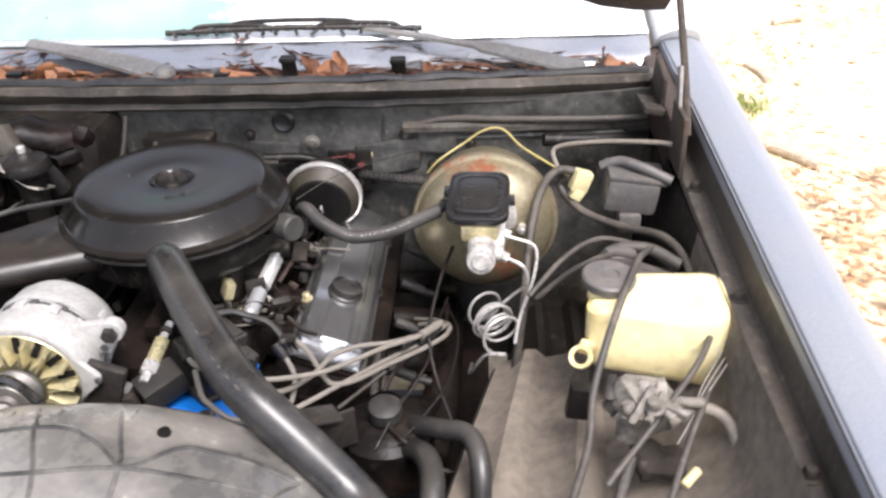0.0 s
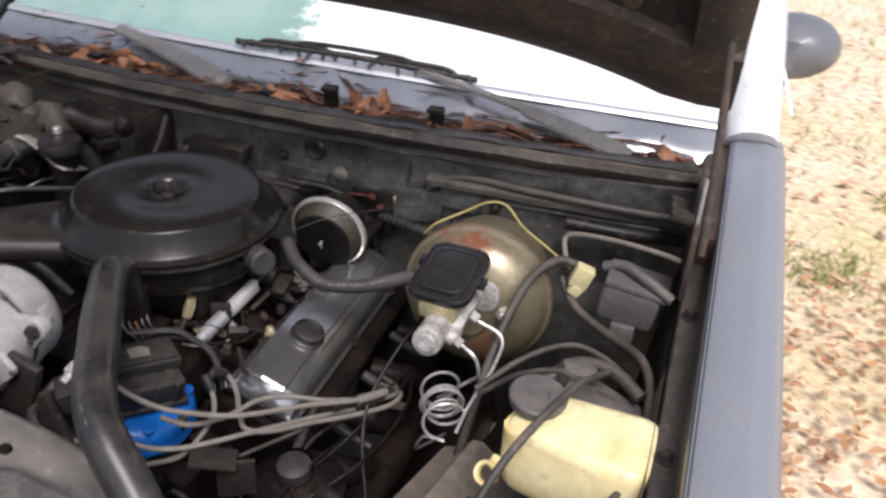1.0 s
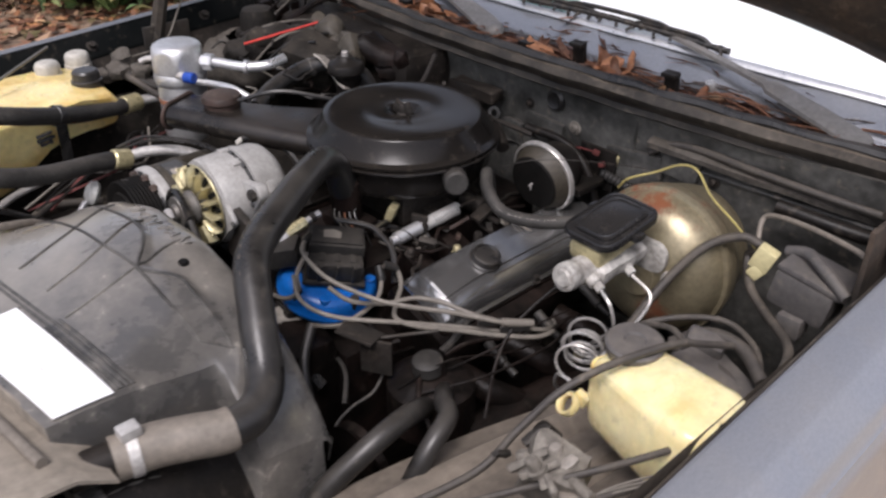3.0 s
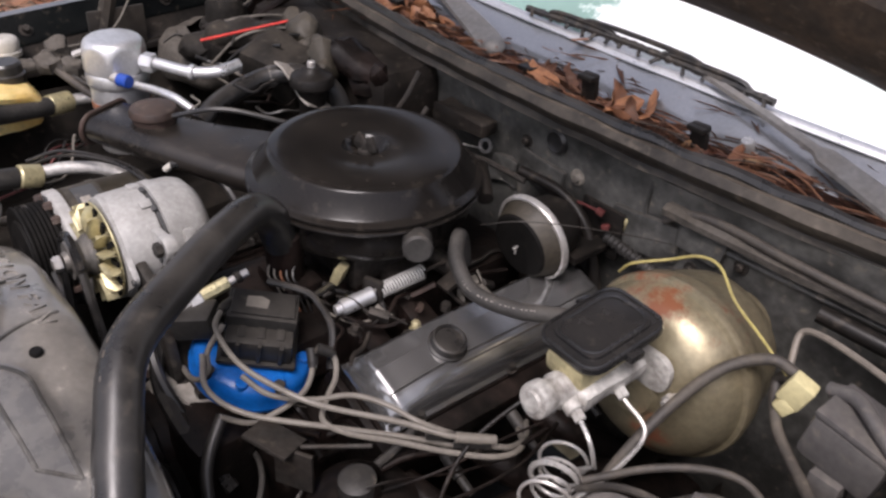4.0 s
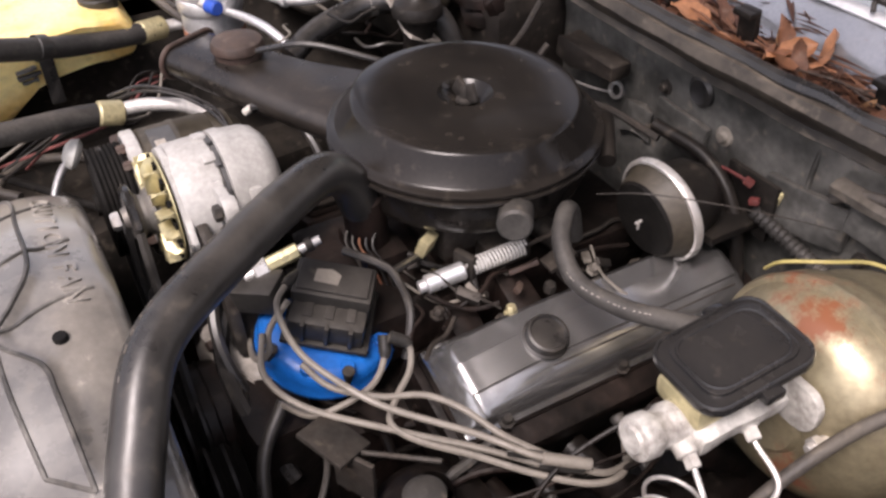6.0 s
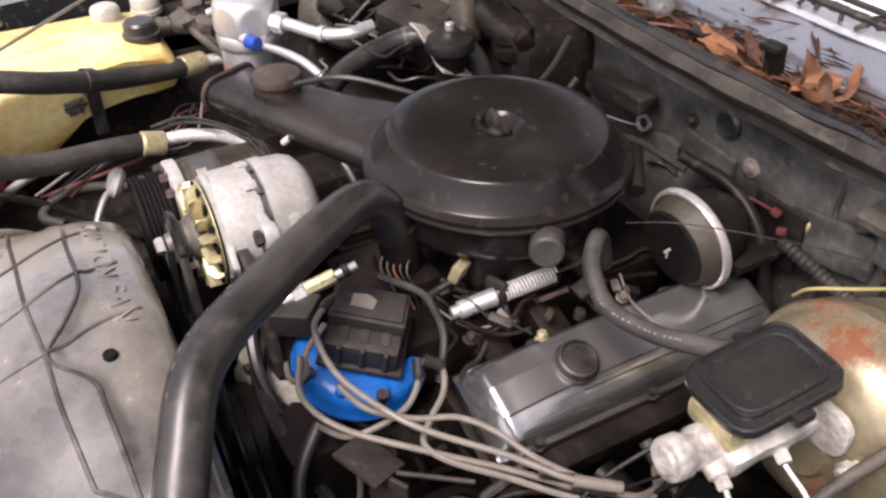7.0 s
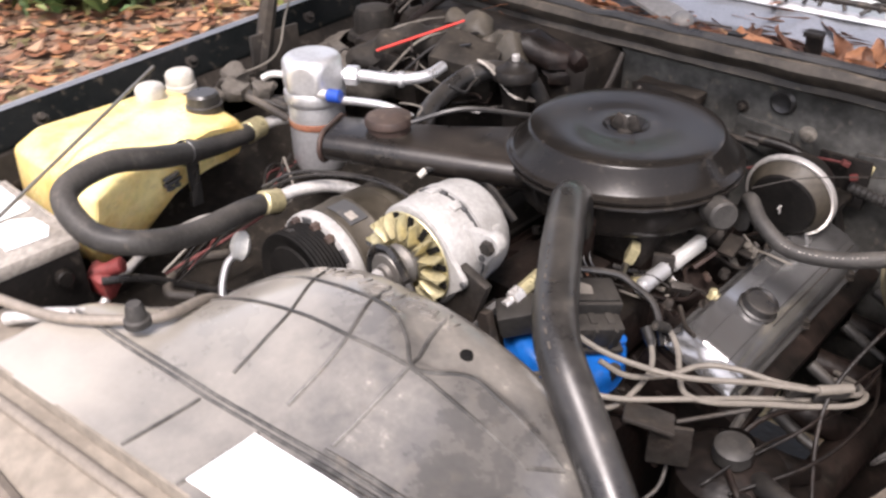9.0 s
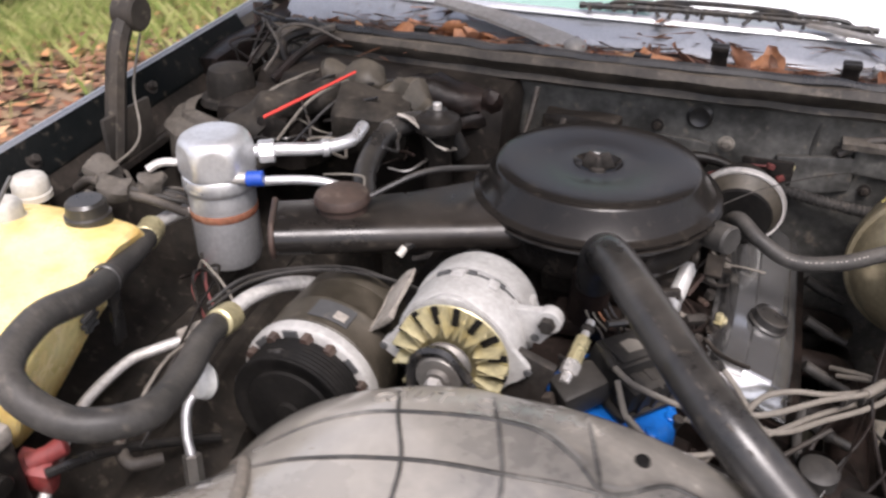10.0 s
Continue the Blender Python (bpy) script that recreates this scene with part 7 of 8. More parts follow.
part("pipe", tube([(-0.485, 1.175, 0.925), (-0.45, 1.195, 0.925), (-0.40, 1.225, 0.922), (-0.37, 1.26, 0.925), (-0.37, 1.30, 0.93)], 0.0095, 12), M_ALU_SHINY, acc)
part("pipe_nut", rod((-0.475, 1.178, 0.925), (-0.455, 1.190, 0.925), 0.0165, 6), M_ALU_SHINY, acc)
part("pipe_collar", rod((-0.40, 1.225, 0.922), (-0.392, 1.231, 0.922), 0.013), M_ALU_SHINY, acc)
part("pipe", tube([(-0.48, 1.16, 0.885), (-0.44, 1.175, 0.888), (-0.39, 1.19, 0.888), (-0.35, 1.205, 0.875)], 0.007, 10), M_ALU_SHINY, acc)
part("pipe", tube([(-0.57, 1.14, 0.91), (-0.60, 1.125, 0.912), (-0.615, 1.11, 0.905)], 0.006, 8), M_ALU, acc)

achose = thing("refrigerant_hose", (-0.45, 0.9, 0.8), "thick black refrigerant hose in a wide loop", "hose")
part("hose", tube([(-0.590, 1.060, 0.832), (-0.539, 0.938, 0.859), (-0.485, 0.839, 0.898), (-0.471, 0.752, 0.924), (-0.433, 0.673, 0.924), (-0.371, 0.669, 0.892), (-0.325, 0.712, 0.878), (-0.350, 0.797, 0.845), (-0.393, 0.905, 0.819), (-0.400, 0.960, 0.808)], 0.0165, 16, 8), M_RUBBER_GREY, achose)
for a, b in (((-0.603, 1.085, 0.829), (-0.584, 1.042, 0.835)), ((-0.396, 0.932, 0.816), (-0.400, 0.966, 0.806))):
    part("ferrule", rod(a, b, 0.0185), M_BRASS, achose, "gold crimped ferrule")
part("end_pipe", tube([(-0.598, 1.075, 0.830), (-0.600, 1.11, 0.830), (-0.575, 1.14, 0.835), (-0.55, 1.15, 0.84)], 0.010, 10), M_ALU, achose)
part("end_pipe", tube([(-0.400, 0.965, 0.811), (-0.394, 1.00, 0.812), (-0.378, 1.045, 0.806), (-0.352, 1.075, 0.796), (-0.335, 1.09, 0.78)], 0.0100, 12), M_ALU, achose, "dull aluminium end pipe")
part("strap", join(box((-0.512, 0.895, 0.835), (0.006, 0.020, 0.10), 0.002, (0, 6, 0)), lathe([(0.018, -0.009), (0.0195, -0.008), (0.0195, 0.008), (0.018, 0.009)], (-0.515, 0.893, 0.876), (0.5, -1, 0.35), 20)), M_RUBBER, achose, "black support strap")

# washer tank
wash = thing("washer_tank", (-0.64, 0.88, 0.70), "yellow plastic washer tank with a black cap", "tank")


def tank_mesh():
    out = [(0.722, 0.775), (0.728, 0.872), (0.775, 0.888), (0.96, 0.884), (1.020, 0.874), (1.038, 0.850), (1.036, 0.802), (0.990, 0.802), (0.955, 0.817), (0.905, 0.814), (0.872, 0.806), (0.838, 0.770), (0.812, 0.745), (0.765, 0.730), (0.728, 0.740)]
    bm = bmesh.new()
    rows = []
    for x, k in ((-0.535, 0.955), (-0.545, 1.0), (-0.60, 1.02), (-0.70, 1.02), (-0.76, 1.0), (-0.77, 0.955)):
        rows.append([bm.verts.new((x - 0.25 * (y - 0.9) * (1 if x > -0.6 else 0.3) - (0.45 * max(0, 0.842 - z) if x > -0.6 else 0) + 0.004 * math.sin(60 * z + 25 * y), 0.885 + (y - 0.885) * k, 0.80 + (z - 0.80) * k)) for y, z in out])
    n = len(out)
    for a, b in zip(rows, rows[1:]):
        for i in range(n):
            j = (i + 1) % n
            bm.faces.new((a[i], a[j], b[j], b[i]))
    bm.faces.new(rows[0][::-1])
    bm.faces.new(rows[-1])
    bmesh.ops.bevel(bm, geom=bm.edges[:], offset=0.006, segments=2, profile=0.5, affect="EDGES")
    return bm


part("tank", tank_mesh(), M_YELLOW, wash, "deep yellow translucent plastic")
part("cap", lathe([(0, 0.036), (0.022, 0.036), (0.026, 0.032), (0.027, 0.018), (0.030, 0.016), (0.030, 0.0), (0.024, -0.012)], (-0.628, 1.000, 0.874), n=28), M_RUBBER, wash, "black screw cap")
for i, (y, z, w) in enumerate(((0.865, 0.842, 0.030), (0.868, 0.832, 0.034), (0.866, 0.824, 0.022))):
    part("print_bar", lumpy(box((-0.5350 - 0.25 * (y - 0.9), y, z), (0.006, w, 0.0050), 0, (0, 0, 14)), 0.003, 150), M_INK_SLOT, wash, "smudged black print")
for x, y in ((-0.734, 0.964), (-0.756, 1.035)):
    so = thing("vacuum_solenoid", (x, y, 0.80), "white-capped solenoid behind the washer tank", "solenoid", "white solenoids")
    part("cap", lathe([(0, 0.908), (0.016, 0.908), (0.022, 0.905), (0.025, 0.899), (0.025, 0.884), (0.027, 0.882), (0.027, 0.874), (0.018, 0.870)], (x, y, 0), n=20), M_OFFWHITE, so, "off-white cap")
    part("body", rod((x, y, 0.80), (x, y, 0.872), 0.018), M_BLACK, so)
tangle = thing("wiring_harness", (0.34, 1.20, 0.70), "thin dark wires looped beside the valve cover", "harness")
rnd = random.Random(52)
for k_ in range(4):
    a_ = Vector((rnd.uniform(0.27, 0.33), rnd.uniform(1.02, 1.10), rnd.uniform(0.64, 0.67)))
    c_ = Vector((rnd.uniform(0.34, 0.42), rnd.uniform(1.22, 1.34), rnd.uniform(0.66, 0.72)))
    q_ = [a_, a_.lerp(c_, 0.3) + Vector((rnd.uniform(-0.02, 0.05), 0, rnd.uniform(0.01, 0.05))), a_.lerp(c_, 0.7) + Vector((rnd.uniform(-0.03, 0.04), rnd.uniform(-0.02, 0.02), rnd.uniform(0.0, 0.05))), c_]
    part("wire", tube(q_, rnd.choice((0.0018, 0.0024, 0.0034)), 6, 6), M_GREASE, tangle)
corner = thing("wiring_harness", (-0.70, 1.52, 0.90), "tangled dark wires and hoses in the cowl corner", "harness")
rnd = random.Random(77)
for k_ in range(11):
    a_ = Vector((rnd.uniform(-0.74, -0.60), rnd.uniform(1.44, 1.56), rnd.uniform(0.90, 0.94)))
    c_ = Vector((rnd.uniform(-0.74, -0.52), rnd.uniform(1.56, 1.68), rnd.uniform(0.94, 0.985)))
    q_ = [a_, a_.lerp(c_, 0.33) + Vector((rnd.uniform(-0.04, 0.04), rnd.uniform(-0.03, 0.03), rnd.uniform(0.01, 0.05))), a_.lerp(c_, 0.7) + Vector((rnd.uniform(-0.04, 0.04), 0, rnd.uniform(0.0, 0.04))), c_]
    part("wire" if k_ % 3 else "hose", tube(q_, 0.0026 if k_ % 3 else 0.0085, 8, 5), (M_GREASE, M_LOOM, M_BLACK, M_RUBBER_GREY)[k_ % 4], corner)
loom = thing("wiring_harness", (-0.70, 1.08, 0.85), "dusty taped wiring bundle beside the fender", "harness")
part("loom", tube([(-0.74, 1.10, 0.86), (-0.70, 1.09, 0.885), (-0.65, 1.08, 0.880), (-0.60, 1.09, 0.870), (-0.57, 1.12, 0.84)], 0.007, 10), M_LOOM, loom)
for c_, s_, r_ in (((-0.645, 1.075, 0.886), (0.046, 0.034, 0.026), 20), ((-0.690, 1.105, 0.890), (0.050, 0.036, 0.030), -15), ((-0.610, 1.105, 0.882), (0.034, 0.030, 0.036), 40), ((-0.665, 1.045, 0.880), (0.030, 0.026, 0.020), 5)):
    part("connector", lumpy(box(c_, s_, 0.007, (10, 6, r_)), 0.010, 60, 2), M_SCROLL, loom, "dust-caked connector block")
for k_ in range(4):
    part("wire", tube([(-0.75 + 0.02 * k_, 1.12, 0.87), (-0.71 + 0.01 * k_, 1.10 + 0.012 * k_, 0.892 - 0.004 * k_), (-0.64, 1.085 + 0.010 * k_, 0.888 - 0.006 * k_), (-0.585, 1.11 + 0.01 * k_, 0.865), (-0.56, 1.16, 0.83)], 0.0032, 6), M_LOOM if k_ % 2 else M_RUBBER_GREY, loom)
part("wire", tube([(-0.68, 1.08, 0.895), (-0.70, 1.2, 0.90), (-0.76, 1.28, 0.95), (-0.77, 1.33, 1.02)], 0.002, 6), M_WIRE, loom)
stay = thing("stay_rod", (-0.72, 0.9, 0.85), "thin dark steel stay over the washer tank", "rod")
part("rod", rod((-0.705, 0.965, 0.945), (-0.530, 0.600, 0.868), 0.0028), M_DULL_STEEL, stay)

# battery
bat = thing("battery", (-0.60, 0.56, 0.62), "black battery with a white top label", "battery")
part("case", box((-0.605, 0.600, 0.735), (0.26, 0.18, 0.17), 0.008), M_BLACK, bat)
part("lid", lumpy(box((-0.605, 0.600, 0.828), (0.262, 0.182, 0.022), 0.006), 0.002, 30, 2), M_GRIME, bat, "dusty grey lid")
part("lid_rib", box((-0.600, 0.690, 0.836), (0.22, 0.006, 0.012), 0.002), M_GRIME, bat)
part("label", prism([(-0.040, -0.026), (0.036, -0.034), (0.040, 0.022), (0.016, 0.034), (-0.024, 0.030), (-0.042, 0.004)], pose(-0.540, 0.640, 0.8405), 0.001), M_PAPER, bat, "white torn label")
part("label", prism(rounded(0.118, 0.115, 0.006), pose(-0.650, 0.622, 0.8405), 0.001), M_PAPER, bat, "white label")
part("terminal", rod((-0.478, 0.655, 0.79), (-0.462, 0.655, 0.79), 0.012), M_BLACK, bat, "black terminal cover")
part("clamp", lumpy(join(box((-0.487, 0.712, 0.752), (0.040, 0.036, 0.040), 0.009, (20, 10, 20)), rod((-0.490, 0.705, 0.765), (-0.462, 0.735, 0.775), 0.012)), 0.006, 40, 1), M_RED_CLAMP, bat, "faded red cable clamp")
part("cable", tube([(-0.462, 0.70, 0.765), (-0.44, 0.74, 0.76), (-0.44, 0.80, 0.72), (-0.40, 0.90, 0.66)], 0.006, 8), M_RUBBER, bat)

cab = thing("battery_cable", (-0.3, 0.58, 0.85), "pale dusty cable held by a knob on the shroud", "cable")
part("cable", tube([(-0.47, 0.535, 0.842), (-0.38, 0.545, 0.858), (-0.29, 0.578, 0.856), (-0.222, 0.628, 0.858), (-0.20, 0.665, 0.856), (-0.24, 0.74, 0.82), (-0.30, 0.80, 0.74)], 0.0065, 10), M_HOSE_DUST, cab, "pale dusty cable sleeve")
part("knob", lathe([(0, 0.022), (0.008, 0.022), (0.010, 0.018), (0.012, 0.004), (0.015, 0.002), (0.015, -0.006)], (-0.207, 0.631, 0.864), n=20), M_RUBBER_GREY, cab, "black moulded knob")
plug = thing("wire_plug", (-0.227, 1.10, 0.85), "small white wire plug behind the alternator", "plug")
part("plug", rod((-0.229, 1.096, 0.853), (-0.223, 1.105, 0.862), 0.0052, 10), M_OFFWHITE, plug)
part("wire", tube([(-0.223, 1.105, 0.862), (-0.20, 1.13, 0.865), (-0.15, 1.15, 0.85), (-0.10, 1.16, 0.80)], 0.006, 8), M_RUBBER, plug)

# front left plumbing and wires
pipe = thing("refrigerant_pipe", (-0.39, 0.85, 0.7), "bent aluminium refrigerant pipe with a switch", "pipe")
part("pipe", tube([(-0.400, 0.884, 0.752), (-0.408, 0.866, 0.738), (-0.402, 0.848, 0.712), (-0.388, 0.833, 0.685)], 0.0060, 12), M_ALU_SHINY, pipe)
part("switch", lathe([(0, 0.024), (0.010, 0.024), (0.020, 0.018), (0.023, 0.008), (0.018, 0.002), (0.010, 0), (0, 0)], (-0.392, 0.894, 0.760), (-0.30, -0.85, 0.42), 20), M_WHITE, pipe, "white pressure switch")
part("fitting", rod((-0.391, 0.837, 0.692), (-0.383, 0.825, 0.655), 0.0115, 6), M_DULL_STEEL, pipe)
part("pipe", tube([(-0.452, 0.945, 0.772), (-0.478, 0.91, 0.772), (-0.499, 0.878, 0.769), (-0.508, 0.81, 0.757), (-0.490, 0.752, 0.748), (-0.478, 0.70, 0.72), (-0.470, 0.64, 0.66)], 0.0068, 12), M_ALU, pipe, "dull aluminium pipe")
part("fitting", rod((-0.462, 0.935, 0.774), (-0.444, 0.965, 0.776), 0.0115, 6), M_GRIME, pipe)
part("pipe", tube([(-0.40, 0.80, 0.715), (-0.425, 0.775, 0.722), (-0.455, 0.80, 0.728), (-0.475, 0.85, 0.722), (-0.46, 0.92, 0.71)], 0.008, 10), M_LOOM, pipe, "dusty brown hose")
part("pipe", tube([(-0.36, 0.545, 0.838), (-0.335, 0.56, 0.846), (-0.312, 0.585, 0.846), (-0.300, 0.61, 0.838)], 0.0085, 10), M_ALU, pipe, "pale pipe beside the shroud")
for k_, dz in enumerate((0.0, 0.008)):
    w = thing("loose_wire", (-0.33, 1.05, 0.84), "black wire laid over the compressor and its pipe", "wire", "loose wires in the bay")
    part("wire", tube([(-0.425, 0.955, 0.815 + dz), (-0.398, 1.000, 0.832 + dz), (-0.345, 1.040 + dz, 0.838), (-0.285, 1.065 + dz, 0.836), (-0.225, 1.075, 0.828), (-0.175, 1.10, 0.80)], 0.0026, 6), M_RUBBER, w)
foil = thing("foil_shield", (-0.215, 1.05, 0.80), "crumpled grey foil shield beside the alternator", "shield")
part("foil", lumpy(box((-0.212, 1.035, 0.828), (0.006, 0.085, 0.055), 0.001, (18, 40, 12)), 0.008, 34, 3), M_GRIME, foil)
rnd = random.Random(8)
for i, mt in enumerate((M_RED_WIRE, M_BLACK, M_BLACK, M_WIRE, M_RED_WIRE, M_BLACK, M_BLACK)):
    w = thing("loose_wire", (-0.44, 1.0, 0.76), ("faded red" if mt is M_RED_WIRE else "tan" if mt is M_WIRE else "black") + " loose wire behind the compressor", "wire", "loose wires in the bay")
    o = lambda: Vector((rnd.uniform(-0.02, 0.02), rnd.uniform(-0.03, 0.03), rnd.uniform(-0.01, 0.02)))
    part("wire", tube([Vector((-0.53, 1.08, 0.78)) + o(), Vector((-0.48, 1.04, 0.80)) + o(), Vector((-0.44, 0.98, 0.775)) + o(), Vector((-0.42, 0.90, 0.79)) + o(), Vector((-0.43, 0.80, 0.74)) + o()], 0.0022, 6, 5), mt, w)
for i in range(5):
    w = thing("loose_wire", (0.0, 1.15, 0.78), "thin copper-brown wire under the air cleaner", "wire", "wires behind the hose")
    a = Vector((0.012 + 0.006 * i, 1.128 + 0.006 * i, 0.80))
    part("wire", tube([a + Vector((-0.03, 0.06, 0.03)), a, a + Vector((0.02, 0.005, -0.03)), a + Vector((0.03, 0.02, -0.09))], 0.0016, 6, 5), M_WIRE if i < 2 else M_RUST if i == 2 else M_RUBBER, w)

# heater case, blower and hoses on the firewall
heater = thing("heater_case", (-0.45, 1.5, 0.7), "dusty dark heater case on the firewall", "heater")
part("case", lumpy(join(box((-0.44, 1.545, 0.80), (0.46, 0.13, 0.26), 0.03), box((-0.60, 1.45, 0.84), (0.18, 0.16, 0.12), 0.04)), 0.012, 14), M_BAY, heater, "dusty black moulded case")
part("scroll", lumpy(lathe([(0.10, 0.79), (0.11, 0.80), (0.115, 0.82), (0.110, 0.862), (0.098, 0.874), (0.080, 0.876), (0.076, 0.884), (0.056, 0.886)], (-0.68, 1.41, 0), n=40), 0.012, 22, 1), M_SCROLL, heater, "tan dusty blower scroll")
part("blower_motor", lathe([(0.056, 0.880), (0.052, 0.890), (0.042, 0.893), (0.040, 0.925), (0.034, 0.938), (0.018, 0.942), (0, 0.942)], (-0.690, 1.44, 0), n=32), M_HEATER, heater, "dusty round blower motor")
part("evaporator_cover", lumpy(box((-0.405, 1.40, 0.890), (0.12, 0.09, 0.09), 0.014, (18, 8, 20)), 0.008, 40), M_HEATER, heater, "grey wrapped evaporator pipe cover")
for k_, (c_, s_, r_) in enumerate((((-0.30, 1.49, 0.915), (0.15, 0.06, 0.06), (25, 5, 8)), ((-0.47, 1.48, 0.925), (0.13, 0.05, 0.05), (20, -6, -8)), ((-0.36, 1.44, 0.915), (0.10, 0.06, 0.05), (35, 20, -25)))):
    part("insulation", lumpy(box(c_, s_, 0.024, r_, seg=4), 0.030, 26, 3), M_GREASE if k_ == 0 else M_OLIVE, heater, "ragged dark insulation")
part("flap", sheet([[(-0.335 + 0.07 * u, 1.345 + 0.05 * v + 0.02 * u, 0.935 - 0.055 * u - 0.02 * v + 0.006 * math.sin(6 * u)) for v in span(0, 1, 4)] for u in span(0, 1, 6)], (0, 0.002, 0.003)), M_GRIME, heater, "torn pale flap")
part("wrapped_duct", lumpy(tube([(-0.62, 1.33, 0.86), (-0.57, 1.37, 0.905), (-0.51, 1.41, 0.915), (-0.45, 1.46, 0.90), (-0.40, 1.52, 0.88)], 0.030, 16, 6), 0.014, 30, 1), M_HEATER, heater, "ragged wrapped duct")
part("resistor", box((-0.56, 1.355, 0.885), (0.05, 0.04, 0.035), 0.008, (0, 10, 20)), M_BLACK, heater)
part("cowl_tray", lumpy(box((-0.10, 1.57, 0.87), (0.13, 0.04, 0.03), 0.008), 0.014, 30), M_BAY, heater)
rnd = random.Random(63)
for k_ in range(12):
    p_ = [Vector((rnd.uniform(-0.66, -0.28), rnd.uniform(1.30, 1.46), rnd.uniform(0.86, 0.92)))]
    a_ = rnd.uniform(0, 6.28)
    for q_ in range(4):
        a_ += rnd.uniform(-0.9, 0.9)
        p_.append(p_[-1] + Vector((0.03 * math.cos(a_), 0.03 * math.sin(a_), rnd.uniform(-0.012, 0.022))))
    part("heater_wire", tube(p_, rnd.choice((0.0018, 0.0026, 0.005)), 6, 5), (M_RUBBER, M_LOOM, M_WIRE, M_RUBBER)[k_ % 4], heater)
for k_ in range(4):
    part("heater_wire", tube([(-0.60 + 0.03 * k_, 1.33, 0.87), (-0.58 + 0.04 * k_, 1.37, 0.925), (-0.55 + 0.04 * k_, 1.43, 0.94), (-0.55 + 0.05 * k_, 1.50, 0.93)], 0.0025, 6), M_RUBBER if k_ % 2 else M_WIRE, heater)
egr = thing("egr_valve", (-0.285, 1.385, 0.80), "black round vacuum valve behind the air cleaner", "valve")
part("dome", lathe([(0, 0.935), (0.015, 0.935), (0.020, 0.928), (0.034, 0.922), (0.038, 0.914), (0.038, 0.905), (0.030, 0.900), (0.022, 0.87), (0.022, 0.80)], (-0.287, 1.388, 0), n=28), M_BLACK, egr)
part("stem", rod((-0.287, 1.388, 0.93), (-0.287, 1.388, 0.945), 0.007), M_CHROME, egr)
hh = thing("heater_hose", (-0.3, 1.35, 0.85), "flat black heater hose curved behind the air cleaner", "hose")
part("hose", tube([(-0.325, 1.20, 0.865), (-0.345, 1.25, 0.885), (-0.350, 1.33, 0.905), (-0.325, 1.385, 0.910), (-0.290, 1.425, 0.890), (-0.270, 1.445, 0.84)], 0.017, 14), M_RUBBER, hh)
part("clamp", lathe([(0.0172, -0.006), (0.0185, -0.005), (0.0185, 0.005), (0.0172, 0.006)], (-0.348, 1.345, 0.9065), (0.25, 1, 0.05), 20), M_DULL_STEEL, hh, "dull steel hose clamp")
for p in ([(-0.18, 1.44, 0.84), (-0.17, 1.49, 0.89), (-0.165, 1.52, 0.94)], [(-0.12, 1.46, 0.85), (-0.115, 1.50, 0.90)], [(-0.06, 1.50, 0.84), (0.0, 1.52, 0.85), (0.08, 1.54, 0.84)]):
    f_ = thing("fuel_fitting", p[0], "small metal tube behind the air cleaner", "tube", "small tubes at the firewall")
    part("tube", tube(p, 0.005, 8), M_IRON, f_)
stick = thing("red_rod", (-0.50, 1.38, 0.93), "thin bright red plastic rod lying over the heater case", "rod")
part("rod", rod((-0.552, 1.318, 0.912), (-0.448, 1.440, 0.958), 0.0027, 8, r2=0.0022), M_RED, stick)

# firewall fittings
def fw_y(x):
    return 1.600 + bow(x, 0.10)


ring = thing("firewall_ring", (-0.075, 1.60, 0.82), "small steel ring on the firewall", "ring")
part("ring", lathe([(0.008, -0.002), (0.010, -0.004), (0.013, -0.003), (0.013, 0.003), (0.010, 0.004), (0.008, 0.002), (0.008, -0.002)], (-0.072, 1.596, 0.823), (0.2, -1, 0.2), 20), M_CHROME, ring)
part("wire", tube([(-0.08, 1.595, 0.815), (-0.11, 1.57, 0.82), (-0.14, 1.53, 0.84)], 0.0015, 6), M_CHROME, ring)
rc = thing("wire_connector", (0.185, 1.57, 0.80), "small dull red wire connectors behind the servo", "connector")
for c_, r_ in (((0.205, 1.575, 0.835), 20), ((0.222, 1.572, 0.818), -15)):
    part("shell", box(c_, (0.013, 0.010, 0.009), 0.003, (0, r_, 25)), M_RED_DULL, rc)
part("wire", tube([(0.20, 1.575, 0.835), (0.15, 1.58, 0.825), (0.10, 1.575, 0.80), (0.05, 1.56, 0.78)], 0.0022, 6), M_RED_DULL, rc)
bolt = thing("firewall_bolt", (0.132, 1.60, 0.852), "round-headed steel bolt in the firewall", "bolt")
part("head", lathe([(0, 0.010), (0.006, 0.009), (0.009, 0.004), (0.013, 0.003), (0.014, 0)], (0.132, 1.602, 0.852), (0, -1, 0), 16), M_GRIT, bolt)
fclip = thing("firewall_clip", (0.228, 1.60, 0.823), "cream plastic clip on the firewall", "clip")
part("clip", join(box((0.228, 1.596, 0.823), (0.024, 0.012, 0.026), 0.004, (0, 15, 0)), rod((0.235, 1.59, 0.80), (0.235, 1.59, 0.812), 0.004)), M_CREAM, fclip)
conv = thing("corrugated_loom", (0.3, 1.59, 0.78), "grey corrugated wire conduit along the firewall", "conduit")
cpts = glide([(0.215, 1.585, 0.795), (0.30, 1.585, 0.782), (0.38, 1.58, 0.778), (0.47, 1.585, 0.79)], 20)
part("conduit", tube(cpts, 0.0105, 10, 1, straight=True, radii=lambda u: 1.0 if int(u * 60) % 2 else 0.8), M_RUBBER_GREY, conv)
